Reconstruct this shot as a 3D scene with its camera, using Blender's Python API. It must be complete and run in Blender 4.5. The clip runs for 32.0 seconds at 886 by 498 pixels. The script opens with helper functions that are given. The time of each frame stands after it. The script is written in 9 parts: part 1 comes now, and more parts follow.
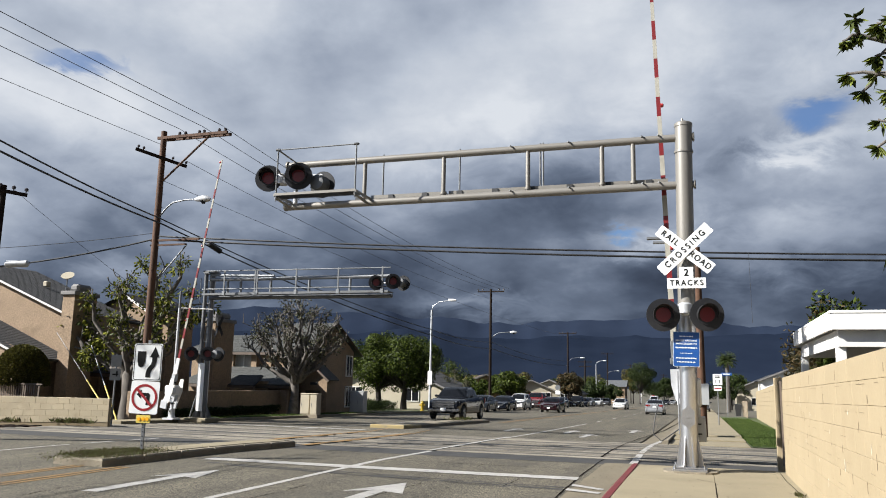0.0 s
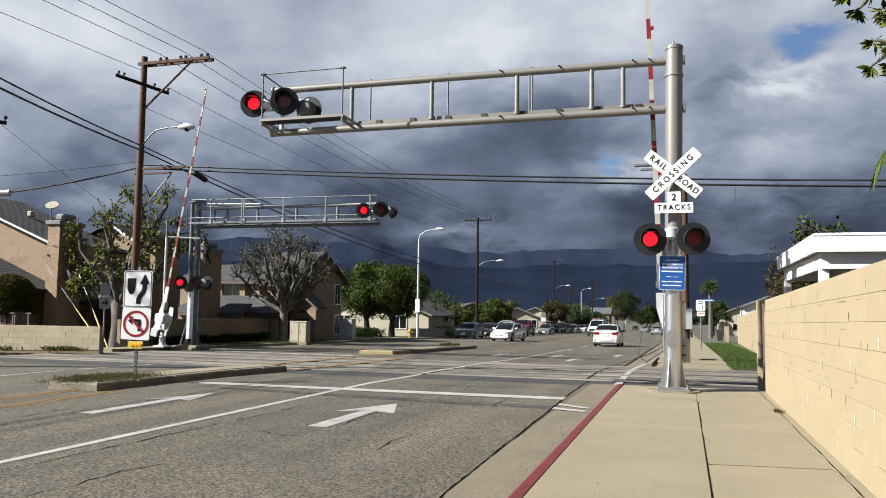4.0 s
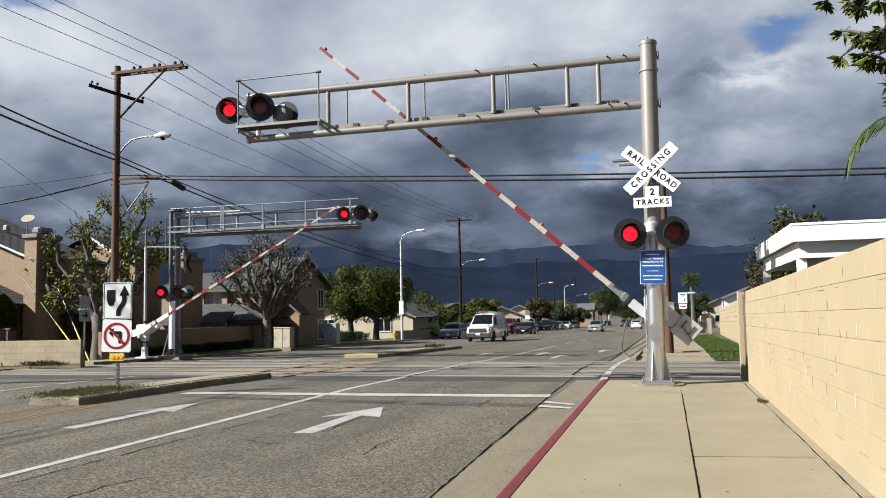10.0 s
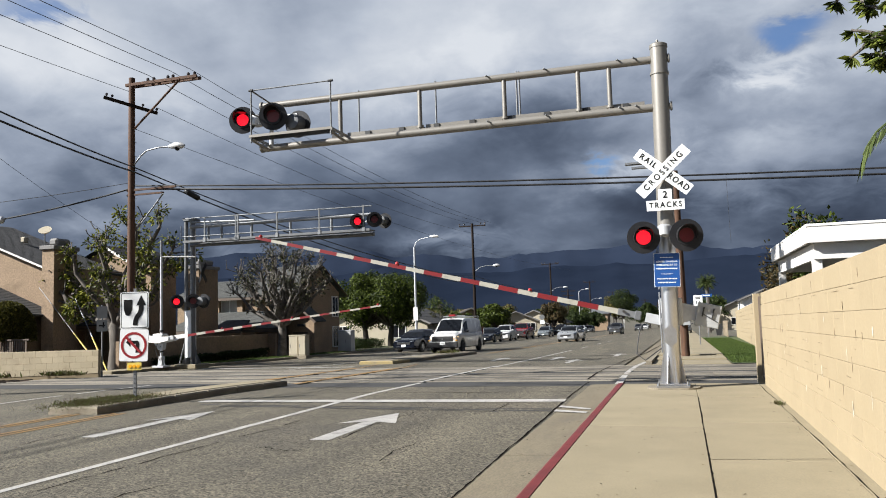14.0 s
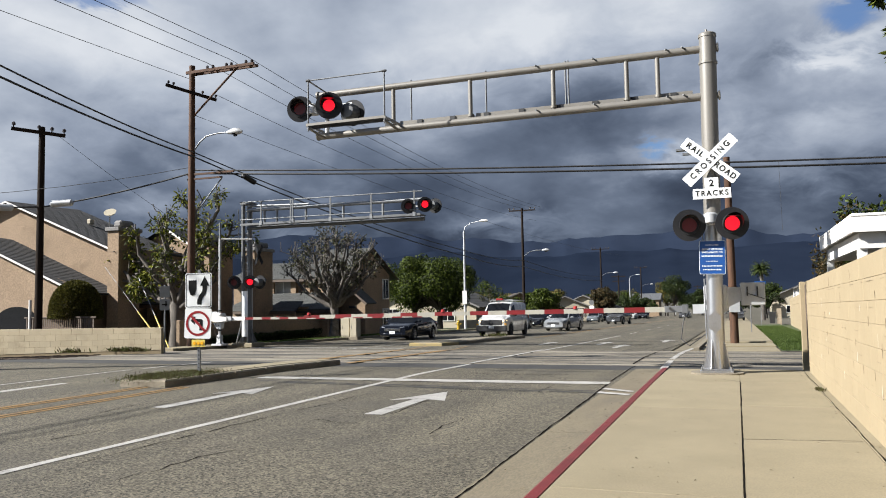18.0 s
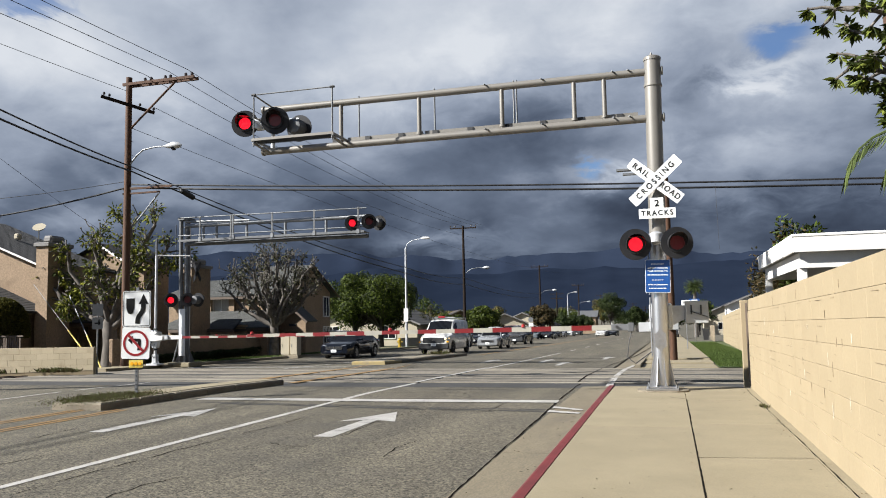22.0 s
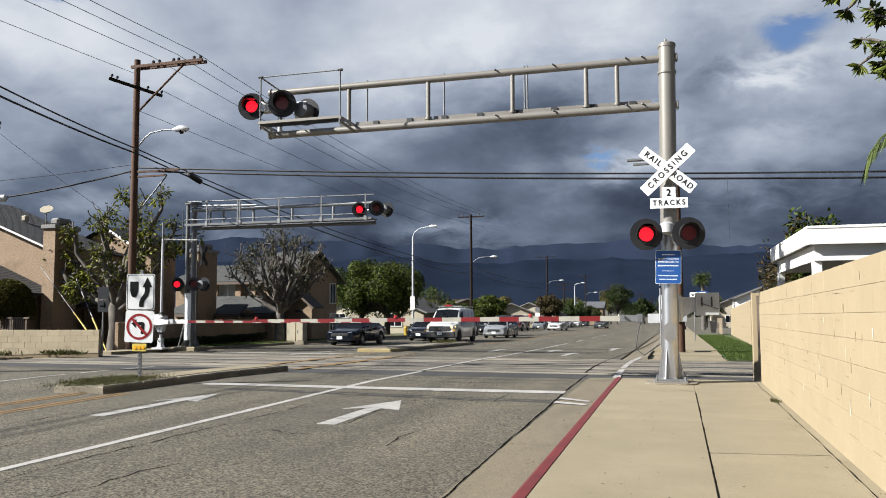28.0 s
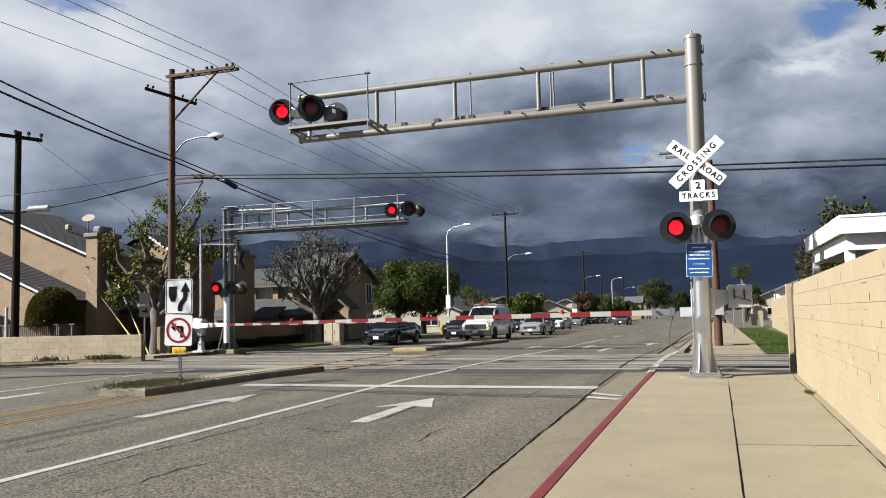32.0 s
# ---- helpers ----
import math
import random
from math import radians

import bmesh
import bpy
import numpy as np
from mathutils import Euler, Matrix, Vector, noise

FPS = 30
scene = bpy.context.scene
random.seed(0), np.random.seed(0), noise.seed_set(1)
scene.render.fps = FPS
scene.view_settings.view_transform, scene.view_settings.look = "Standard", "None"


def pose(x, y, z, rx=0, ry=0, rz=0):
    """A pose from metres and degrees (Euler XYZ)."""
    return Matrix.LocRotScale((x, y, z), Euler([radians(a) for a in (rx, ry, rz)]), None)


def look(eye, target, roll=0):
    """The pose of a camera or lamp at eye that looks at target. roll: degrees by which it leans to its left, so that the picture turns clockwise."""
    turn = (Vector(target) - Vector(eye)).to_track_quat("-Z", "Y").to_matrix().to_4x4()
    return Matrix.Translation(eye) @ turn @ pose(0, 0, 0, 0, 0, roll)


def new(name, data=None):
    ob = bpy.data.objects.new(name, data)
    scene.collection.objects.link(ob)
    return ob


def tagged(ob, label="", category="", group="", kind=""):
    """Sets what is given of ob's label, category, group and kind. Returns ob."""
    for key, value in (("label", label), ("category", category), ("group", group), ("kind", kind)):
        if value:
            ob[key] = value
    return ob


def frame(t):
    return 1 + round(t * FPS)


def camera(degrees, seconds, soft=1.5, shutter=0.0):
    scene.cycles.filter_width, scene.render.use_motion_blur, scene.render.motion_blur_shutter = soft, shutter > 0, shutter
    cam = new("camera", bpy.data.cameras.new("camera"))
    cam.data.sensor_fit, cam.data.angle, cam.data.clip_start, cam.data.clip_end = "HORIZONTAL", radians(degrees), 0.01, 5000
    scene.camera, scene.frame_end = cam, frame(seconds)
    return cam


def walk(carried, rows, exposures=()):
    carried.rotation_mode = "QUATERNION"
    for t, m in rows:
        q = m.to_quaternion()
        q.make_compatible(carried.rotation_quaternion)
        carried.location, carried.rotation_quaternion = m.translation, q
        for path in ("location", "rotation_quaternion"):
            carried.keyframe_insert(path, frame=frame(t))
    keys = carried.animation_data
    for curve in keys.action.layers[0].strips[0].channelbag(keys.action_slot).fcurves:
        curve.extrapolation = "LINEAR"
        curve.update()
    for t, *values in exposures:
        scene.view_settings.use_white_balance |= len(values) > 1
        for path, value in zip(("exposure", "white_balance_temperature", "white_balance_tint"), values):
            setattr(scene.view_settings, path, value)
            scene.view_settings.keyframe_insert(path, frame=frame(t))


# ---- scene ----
cam = camera(58.8, 32.0, soft=1.0)

PATH = [
    (0, (0.075, 0.275, 1.621), (-0.466, 1.925, 1.917), 1.2),
    (0.5, (0.092, 0.253, 1.614), (-0.446, 1.902, 1.911), 1.2),
    (1, (0.110, 0.242, 1.588), (-0.430, 1.896, 1.849), 1.0),
    (1.5, (0.107, 0.240, 1.584), (-0.436, 1.899, 1.805), 0.7),
    (2, (0.065, 0.267, 1.571), (-0.480, 1.930, 1.752), 0.4),
    (2.5, (0.032, 0.269, 1.559), (-0.512, 1.935, 1.718), 0.2),
    (3, (0.040, 0.242, 1.548), (-0.500, 1.910, 1.693), 0.4),
    (3.5, (0.040, 0.247, 1.540), (-0.488, 1.921, 1.679), 0.7),
    (5.5, (0.033, 0.235, 1.552), (-0.451, 1.919, 1.719), 0.4),
    (6, (0.045, 0.221, 1.576), (-0.445, 1.902, 1.760), -0.3),
    (6.5, (0.047, 0.234, 1.577), (-0.445, 1.912, 1.779), -0.8),
    (7, (0.052, 0.235, 1.569), (-0.440, 1.911, 1.778), -1.0),
    (7.5, (0.052, 0.246, 1.561), (-0.436, 1.925, 1.765), -1.1),
    (8, (0.058, 0.253, 1.546), (-0.426, 1.935, 1.739), -1.0),
    (8.5, (0.056, 0.256, 1.553), (-0.421, 1.941, 1.728), -1.0),
    (9, (0.057, 0.265, 1.551), (-0.414, 1.953, 1.712), -0.9),
    (9.5, (0.046, 0.270, 1.545), (-0.423, 1.960, 1.697), -0.9),
    (10, (0.054, 0.264, 1.549), (-0.423, 1.952, 1.691), -1.1),
    (10.5, (0.064, 0.260, 1.548), (-0.430, 1.943, 1.684), -1.4),
    (11, (0.056, 0.255, 1.543), (-0.457, 1.933, 1.680), -1.6),
    (11.5, (0.056, 0.253, 1.547), (-0.471, 1.925, 1.692), -1.8),
    (12, (0.062, 0.255, 1.546), (-0.471, 1.925, 1.701), -1.9),
    (12.5, (0.065, 0.241, 1.554), (-0.464, 1.912, 1.714), -1.9),
    (13, (0.065, 0.247, 1.548), (-0.454, 1.922, 1.708), -1.9),
    (13.5, (0.061, 0.238, 1.547), (-0.444, 1.917, 1.702), -1.8),
    (15.5, (0.114, 0.217, 1.544), (-0.419, 1.887, 1.704), -1.6),
    (16, (0.105, 0.188, 1.546), (-0.459, 1.848, 1.702), -1.5),
    (16.5, (0.089, -0.081, 1.551), (-0.504, 1.568, 1.716), -1.3),
    (17, (0.131, -0.187, 1.566), (-0.466, 1.461, 1.724), -1.2),
    (17.5, (0.209, -0.251, 1.551), (-0.390, 1.397, 1.695), -0.9),
    (18, (0.241, -0.265, 1.539), (-0.371, 1.380, 1.661), -1.0),
    (18.5, (0.202, -0.353, 1.540), (-0.431, 1.286, 1.645), -1.2),
    (19, (0.136, -0.489, 1.544), (-0.514, 1.143, 1.641), -1.3),
    (19.5, (0.172, -0.564, 1.542), (-0.476, 1.068, 1.646), -1.1),
    (20, (0.213, -0.576, 1.558), (-0.416, 1.064, 1.673), -0.7),
    (20.5, (0.234, -0.543, 1.571), (-0.363, 1.107, 1.697), -0.3),
    (21, (0.228, -0.546, 1.564), (-0.328, 1.118, 1.702), -0.2),
    (21.5, (0.117, -0.432, 1.562), (-0.398, 1.243, 1.711), -0.6),
    (22, (0.024, -0.214, 1.567), (-0.458, 1.472, 1.725), -1.1),
    (22.5, (0.026, -0.169, 1.569), (-0.435, 1.522, 1.734), -1.7),
    (23, (0.024, -0.161, 1.564), (-0.427, 1.531, 1.733), -2.0),
    (23.5, (0.021, -0.166, 1.569), (-0.425, 1.528, 1.738), -2.0),
    (24, (0.014, -0.136, 1.564), (-0.431, 1.558, 1.729), -1.8),
    (24.5, (0.015, -0.096, 1.557), (-0.432, 1.598, 1.714), -1.7),
    (25, (-0.014, -0.085, 1.553), (-0.471, 1.608, 1.702), -1.6),
    (25.5, (-0.041, -0.119, 1.558), (-0.511, 1.572, 1.701), -1.6),
    (27.5, (0.003, -0.042, 1.544), (-0.495, 1.640, 1.678), -0.1),
    (28, (-0.032, 0.000, 1.556), (-0.531, 1.683, 1.689), -0.2),
    (28.5, (-0.031, 0.010, 1.549), (-0.531, 1.691, 1.688), -0.4),
    (29, (-0.018, -0.014, 1.553), (-0.522, 1.666, 1.697), -0.8),
    (29.5, (0.008, -0.050, 1.548), (-0.507, 1.626, 1.692), -1.2),
    (30, (0.043, -0.076, 1.545), (-0.492, 1.595, 1.684), -1.7),
    (30.5, (0.079, -0.087, 1.539), (-0.474, 1.579, 1.672), -2.0),
    (31, (0.096, -0.099, 1.539), (-0.466, 1.564, 1.668), -2.0),
    (31.5, (0.114, -0.098, 1.544), (-0.447, 1.565, 1.673), -1.7),
    (32, (0.124, -0.101, 1.547), (-0.451, 1.557, 1.678), -1.4),
]
walk(cam, [(t, look(eye, target, roll)) for t, eye, target, roll in PATH], exposures=[(0.0, 1.34, 6250, 10), (32.0, 1.34, 6250, 10)])

# ---- world, sun and exposure ----
SUN_AZ, SUN_EL = radians(31), radians(34)          # from -x towards -y; above the horizon
to_sun = Vector((-math.cos(SUN_AZ) * math.cos(SUN_EL), -math.sin(SUN_AZ) * math.cos(SUN_EL), math.sin(SUN_EL)))
sun = new("sun", bpy.data.lights.new("sun", "SUN"))
sun.data.energy, sun.data.angle, sun.data.color = 5.0, radians(0.85), (1.0, 0.955, 0.88)
sun.matrix_world = look(to_sun * 100, (0, 0, 0))


def nodes_of(owner):
    owner.use_nodes = True
    tree = owner.node_tree
    tree.nodes.clear()
    return tree


def nd(tree, kind, ins=None, **props):
    """A node with its properties set and its inputs set or linked."""
    n = tree.nodes.new(kind)
    for key, value in props.items():
        if key == "operation":
            n.operation = value
        elif key == "data_type":
            n.data_type = value
        elif key == "blend_type":
            n.blend_type = value
        elif key == "noise_dimensions":
            n.noise_dimensions = value
        elif key == "interpolation_type":
            n.interpolation_type = value
    for key, value in (ins or {}).items():
        if isinstance(value, bpy.types.NodeSocket):
            tree.links.new(value, n.inputs[key])
        else:
            n.inputs[key].default_value = value
    return n


def calc(tree, op, a, b=0.0, c=0.0, clamp=False):
    n = nd(tree, "ShaderNodeMath", {0: a, 1: b, 2: c}, operation=op)
    n.use_clamp = clamp
    return n.outputs[0]


def ramp(tree, fac, stops):
    n = nd(tree, "ShaderNodeValToRGB", {"Fac": fac})
    els = n.color_ramp.elements
    while len(els) < len(stops):
        els.new(0.5)
    for e, (p, c) in zip(els, stops):
        e.position, e.color = p, (*c, 1.0)
    return n.outputs["Color"]


def blend(tree, fac, a, b, how="MIX"):
    n = nd(tree, "ShaderNodeMix", data_type="RGBA", blend_type=how)
    for key, value in ((0, fac), (6, a), (7, b)):
        if isinstance(value, bpy.types.NodeSocket):
            tree.links.new(value, n.inputs[key])
        else:
            n.inputs[key].default_value = (*value, 1.0) if isinstance(value, tuple) else value
    return n.outputs[2]


def build_world():
    world = bpy.data.worlds.new("sky")
    scene.world = world
    tr = nodes_of(world)
    co = nd(tr, "ShaderNodeTexCoord").outputs["Generated"]
    sep = nd(tr, "ShaderNodeSeparateXYZ", {0: co})
    x, y, z = sep.outputs
    up = calc(tr, "MAXIMUM", z, 0.0)
    # clouds lie on a layer overhead, so they flatten towards the horizon
    deep = calc(tr, "ADD", up, 0.40)
    flat = nd(tr, "ShaderNodeCombineXYZ", {0: calc(tr, "DIVIDE", x, deep), 1: calc(tr, "DIVIDE", y, deep), 2: 2.1}).outputs[0]
    big = nd(tr, "ShaderNodeTexNoise", {"Vector": flat, "Scale": 1.5, "Detail": 3.0, "Roughness": 0.45, "Distortion": 0.2}, noise_dimensions="3D").outputs[0]
    puff = nd(tr, "ShaderNodeTexNoise", {"Vector": flat, "Scale": 3.1, "Detail": 12.0, "Roughness": 0.50, "Distortion": 0.0}, noise_dimensions="3D").outputs[0]
    wisp = nd(tr, "ShaderNodeTexNoise", {"Vector": flat, "Scale": 9.0, "Detail": 9.0, "Roughness": 0.6, "Distortion": 0.5}, noise_dimensions="3D").outputs[0]
    # rounded heads of cumulus
    torn = nd(tr, "ShaderNodeVectorMath", {0: flat, 1: nd(tr, "ShaderNodeVectorMath", {0: nd(tr, "ShaderNodeTexNoise", {"Vector": flat, "Scale": 4.0, "Detail": 6.0, "Roughness": 0.6}).outputs["Color"], "Scale": 0.32}, operation="SCALE").outputs[0]}, operation="ADD").outputs[0]
    cell = nd(tr, "ShaderNodeTexVoronoi", {"Vector": torn, "Scale": 3.6})
    cell.feature = "SMOOTH_F1"
    cell.inputs["Smoothness"].default_value = 0.55
    heads = calc(tr, "SUBTRACT", 0.5, cell.outputs["Distance"])
    # compass and height of the line of sight, in degrees, frayed by the noise
    az = calc(tr, "MULTIPLY", calc(tr, "ARCTAN2", x, y), 57.2958)
    true_az = calc(tr, "ADD", az, calc(tr, "MULTIPLY", calc(tr, "SUBTRACT", wisp, 0.5), 5.0))
    az = calc(tr, "ADD", az, calc(tr, "MULTIPLY", calc(tr, "SUBTRACT", puff, 0.5), 14.0))
    el = calc(tr, "MULTIPLY", calc(tr, "ARCSINE", z), 57.2958)
    el = calc(tr, "ADD", el, calc(tr, "MULTIPLY", calc(tr, "SUBTRACT", wisp, 0.5), 6.0))

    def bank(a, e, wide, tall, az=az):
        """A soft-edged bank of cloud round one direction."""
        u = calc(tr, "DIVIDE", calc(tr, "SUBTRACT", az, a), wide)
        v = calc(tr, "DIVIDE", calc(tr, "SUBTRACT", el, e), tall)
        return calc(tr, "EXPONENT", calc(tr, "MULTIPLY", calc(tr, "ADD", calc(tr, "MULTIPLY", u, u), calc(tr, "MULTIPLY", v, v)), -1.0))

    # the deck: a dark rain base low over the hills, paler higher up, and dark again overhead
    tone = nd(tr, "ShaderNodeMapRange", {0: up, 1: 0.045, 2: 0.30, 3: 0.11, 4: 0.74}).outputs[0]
    # overhead, mostly out of view, the deck is darkened to cut the fill light
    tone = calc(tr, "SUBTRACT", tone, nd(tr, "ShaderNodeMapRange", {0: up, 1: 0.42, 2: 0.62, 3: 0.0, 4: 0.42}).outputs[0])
    # east of the view the unseen deck is darkened to dim fill light there
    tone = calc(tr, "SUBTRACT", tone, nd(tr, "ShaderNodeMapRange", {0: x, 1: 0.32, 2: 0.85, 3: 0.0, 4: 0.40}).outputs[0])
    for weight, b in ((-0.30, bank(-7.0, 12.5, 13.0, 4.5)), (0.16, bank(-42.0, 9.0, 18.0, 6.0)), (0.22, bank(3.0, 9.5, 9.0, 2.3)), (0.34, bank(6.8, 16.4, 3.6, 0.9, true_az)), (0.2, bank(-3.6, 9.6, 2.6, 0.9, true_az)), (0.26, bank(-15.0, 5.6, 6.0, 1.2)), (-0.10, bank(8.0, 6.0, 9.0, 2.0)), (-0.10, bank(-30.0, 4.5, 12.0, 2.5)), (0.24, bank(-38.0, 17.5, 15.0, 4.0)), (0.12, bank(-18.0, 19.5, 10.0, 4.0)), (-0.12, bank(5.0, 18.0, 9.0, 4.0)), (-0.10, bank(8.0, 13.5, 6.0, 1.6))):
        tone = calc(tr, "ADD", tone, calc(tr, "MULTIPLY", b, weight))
    for n_, k in ((big, 0.55), (puff, 0.95), (wisp, 0.20)):
        tone = calc(tr, "ADD", tone, calc(tr, "MULTIPLY", calc(tr, "SUBTRACT", n_, 0.5), k))
    tone = calc(tr, "ADD", tone, calc(tr, "MULTIPLY", heads, 0.42))
    cloud = ramp(tr, tone, [(0.0, (0.045, 0.058, 0.088)), (0.16, (0.082, 0.104, 0.150)), (0.34, (0.165, 0.200, 0.268)), (0.52, (0.33, 0.375, 0.46)), (0.72, (0.53, 0.575, 0.65)), (0.95, (0.80, 0.82, 0.85))])
    blue = nd(tr, "ShaderNodeTexSky")
    blue.sky_type, blue.sun_disc, blue.sun_elevation, blue.sun_rotation, blue.dust_density = "NISHITA", False, SUN_EL, radians(270) - SUN_AZ, 0.6
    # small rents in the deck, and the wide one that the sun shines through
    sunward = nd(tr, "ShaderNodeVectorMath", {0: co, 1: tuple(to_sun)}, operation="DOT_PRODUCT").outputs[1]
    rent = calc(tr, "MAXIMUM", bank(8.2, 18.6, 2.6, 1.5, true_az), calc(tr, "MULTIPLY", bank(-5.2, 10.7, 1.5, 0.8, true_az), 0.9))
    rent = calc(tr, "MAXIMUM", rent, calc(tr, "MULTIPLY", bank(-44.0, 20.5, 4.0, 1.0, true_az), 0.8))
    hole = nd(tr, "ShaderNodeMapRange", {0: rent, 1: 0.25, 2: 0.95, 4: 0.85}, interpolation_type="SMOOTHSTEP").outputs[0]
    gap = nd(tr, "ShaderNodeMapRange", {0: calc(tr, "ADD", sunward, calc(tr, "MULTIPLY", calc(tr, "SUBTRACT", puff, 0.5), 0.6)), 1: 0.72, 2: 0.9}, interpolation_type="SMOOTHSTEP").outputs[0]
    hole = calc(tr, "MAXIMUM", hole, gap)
    sky = nd(tr, "ShaderNodeVectorMath", {0: blue.outputs[0], "Scale": 0.10}, operation="SCALE").outputs[0]
    sky = nd(tr, "ShaderNodeVectorMath", {0: sky, 1: (0.75, 0.95, 1.25)}, operation="MULTIPLY").outputs[0]
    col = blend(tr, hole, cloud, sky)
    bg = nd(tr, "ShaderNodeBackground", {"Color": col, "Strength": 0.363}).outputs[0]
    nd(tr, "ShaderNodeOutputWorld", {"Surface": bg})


build_world()

# ---- materials ----
def mat(name, a, b=None, rough=0.6, metal=0.0, scale=4.0, detail=6.0, bump=0.0, bump_scale=None, grain=0.0, grain_scale=60.0,
        vary=0.0, spec=0.5, coat=0.0, stain=None, stain_scale=0.6, stain_at=(0.55, 0.75), emit=None, emit_power=0.0, stretch=(1, 1, 1), world=False):
    """A painted or natural surface: two tones by a noise, fine grain, larger stains, relief; vary: brightness from piece to piece."""
    m = bpy.data.materials.new(name)
    tr = nodes_of(m)
    if world:
        co = nd(tr, "ShaderNodeNewGeometry").outputs["Position"]
    else:
        co = nd(tr, "ShaderNodeTexCoord").outputs["Object"]
    co = nd(tr, "ShaderNodeVectorMath", {0: co, 1: stretch}, operation="MULTIPLY").outputs[0]
    b = b or tuple(c * 0.8 for c in a)
    n1 = nd(tr, "ShaderNodeTexNoise", {"Vector": co, "Scale": scale, "Detail": detail, "Roughness": 0.6}).outputs[0]
    f = nd(tr, "ShaderNodeMapRange", {0: n1, 1: 0.32, 2: 0.68}).outputs[0]
    col = blend(tr, f, a, b)
    n2 = nd(tr, "ShaderNodeTexNoise", {"Vector": co, "Scale": grain_scale, "Detail": 3.0}).outputs[0]
    if grain:
        g = nd(tr, "ShaderNodeMapRange", {0: n2, 1: 0.3, 2: 0.7, 3: 1.0 - grain, 4: 1.0 + grain}).outputs[0]
        col = nd(tr, "ShaderNodeVectorMath", {0: col, "Scale": g}, operation="SCALE").outputs[0]
    if stain:
        n3 = nd(tr, "ShaderNodeTexNoise", {"Vector": co, "Scale": stain_scale, "Detail": 8.0, "Roughness": 0.65}).outputs[0]
        s = nd(tr, "ShaderNodeMapRange", {0: n3, 1: stain_at[0], 2: stain_at[1], 4: 0.85}).outputs[0]
        col = blend(tr, s, col, stain)
    if vary:
        r = nd(tr, "ShaderNodeObjectInfo").outputs["Random"]
        v = nd(tr, "ShaderNodeMapRange", {0: r, 3: 1.0 - vary, 4: 1.0 + vary}).outputs[0]
        col = nd(tr, "ShaderNodeVectorMath", {0: col, "Scale": v}, operation="SCALE").outputs[0]
    p = nd(tr, "ShaderNodeBsdfPrincipled", {"Base Color": col, "Metallic": metal, "Specular IOR Level": spec, "Coat Weight": coat, "Coat Roughness": 0.05})
    rr = nd(tr, "ShaderNodeMapRange", {0: n1, 3: max(0.02, rough - 0.08), 4: min(1.0, rough + 0.08)}).outputs[0]
    tr.links.new(rr, p.inputs["Roughness"])
    if bump:
        h = nd(tr, "ShaderNodeTexNoise", {"Vector": co, "Scale": bump_scale or grain_scale, "Detail": 4.0}).outputs[0]
        bn = nd(tr, "ShaderNodeBump", {"Height": h, "Strength": bump, "Distance": 0.01}).outputs[0]
        tr.links.new(bn, p.inputs["Normal"])
    if emit:
        p.inputs["Emission Color"].default_value = (*emit, 1.0)
        p.inputs["Emission Strength"].default_value = emit_power
    nd(tr, "ShaderNodeOutputMaterial", {"Surface": p.outputs[0]})
    return m


M = {}


def road_surface(name, pale, dark):
    """Worn asphalt: stones of different tone in the binder, wheel tracks along the road, oil and patches."""
    m = bpy.data.materials.new(name)
    tr = nodes_of(m)
    co = nd(tr, "ShaderNodeNewGeometry").outputs["Position"]
    along = nd(tr, "ShaderNodeVectorMath", {0: co, 1: (1.0, 0.07, 1.0)}, operation="MULTIPLY").outputs[0]
    tracks = nd(tr, "ShaderNodeTexNoise", {"Vector": along, "Scale": 0.9, "Detail": 5.0, "Roughness": 0.55}).outputs[0]
    col = blend(tr, nd(tr, "ShaderNodeMapRange", {0: tracks, 1: 0.34, 2: 0.66}).outputs[0], pale, dark)
    stone = nd(tr, "ShaderNodeTexVoronoi", {"Vector": co, "Scale": 52.0}).outputs["Color"]
    tone = nd(tr, "ShaderNodeSeparateXYZ", {0: stone}).outputs[0]
    col = nd(tr, "ShaderNodeVectorMath", {0: col, "Scale": nd(tr, "ShaderNodeMapRange", {0: tone, 3: 0.14, 4: 1.9}).outputs[0]}, operation="SCALE").outputs[0]
    grit = nd(tr, "ShaderNodeTexNoise", {"Vector": co, "Scale": 34.0, "Detail": 6.0, "Roughness": 0.7}).outputs[0]
    col = nd(tr, "ShaderNodeVectorMath", {0: col, "Scale": nd(tr, "ShaderNodeMapRange", {0: grit, 1: 0.3, 2: 0.7, 3: 0.5, 4: 1.5}).outputs[0]}, operation="SCALE").outputs[0]
    patch = nd(tr, "ShaderNodeTexNoise", {"Vector": co, "Scale": 0.33, "Detail": 7.0, "Roughness": 0.6}).outputs[0]
    col = blend(tr, nd(tr, "ShaderNodeMapRange", {0: patch, 1: 0.52, 2: 0.74, 4: 0.6}).outputs[0], col, (0.034, 0.032, 0.030))
    p = nd(tr, "ShaderNodeBsdfPrincipled", {"Base Color": col, "Roughness": 0.86, "Specular IOR Level": 0.35})
    h = calc(tr, "ADD", calc(tr, "MULTIPLY", tone, 0.6), grit)
    tr.links.new(nd(tr, "ShaderNodeBump", {"Height": h, "Strength": 0.55, "Distance": 0.008}).outputs[0], p.inputs["Normal"])
    nd(tr, "ShaderNodeOutputMaterial", {"Surface": p.outputs[0]})
    return m


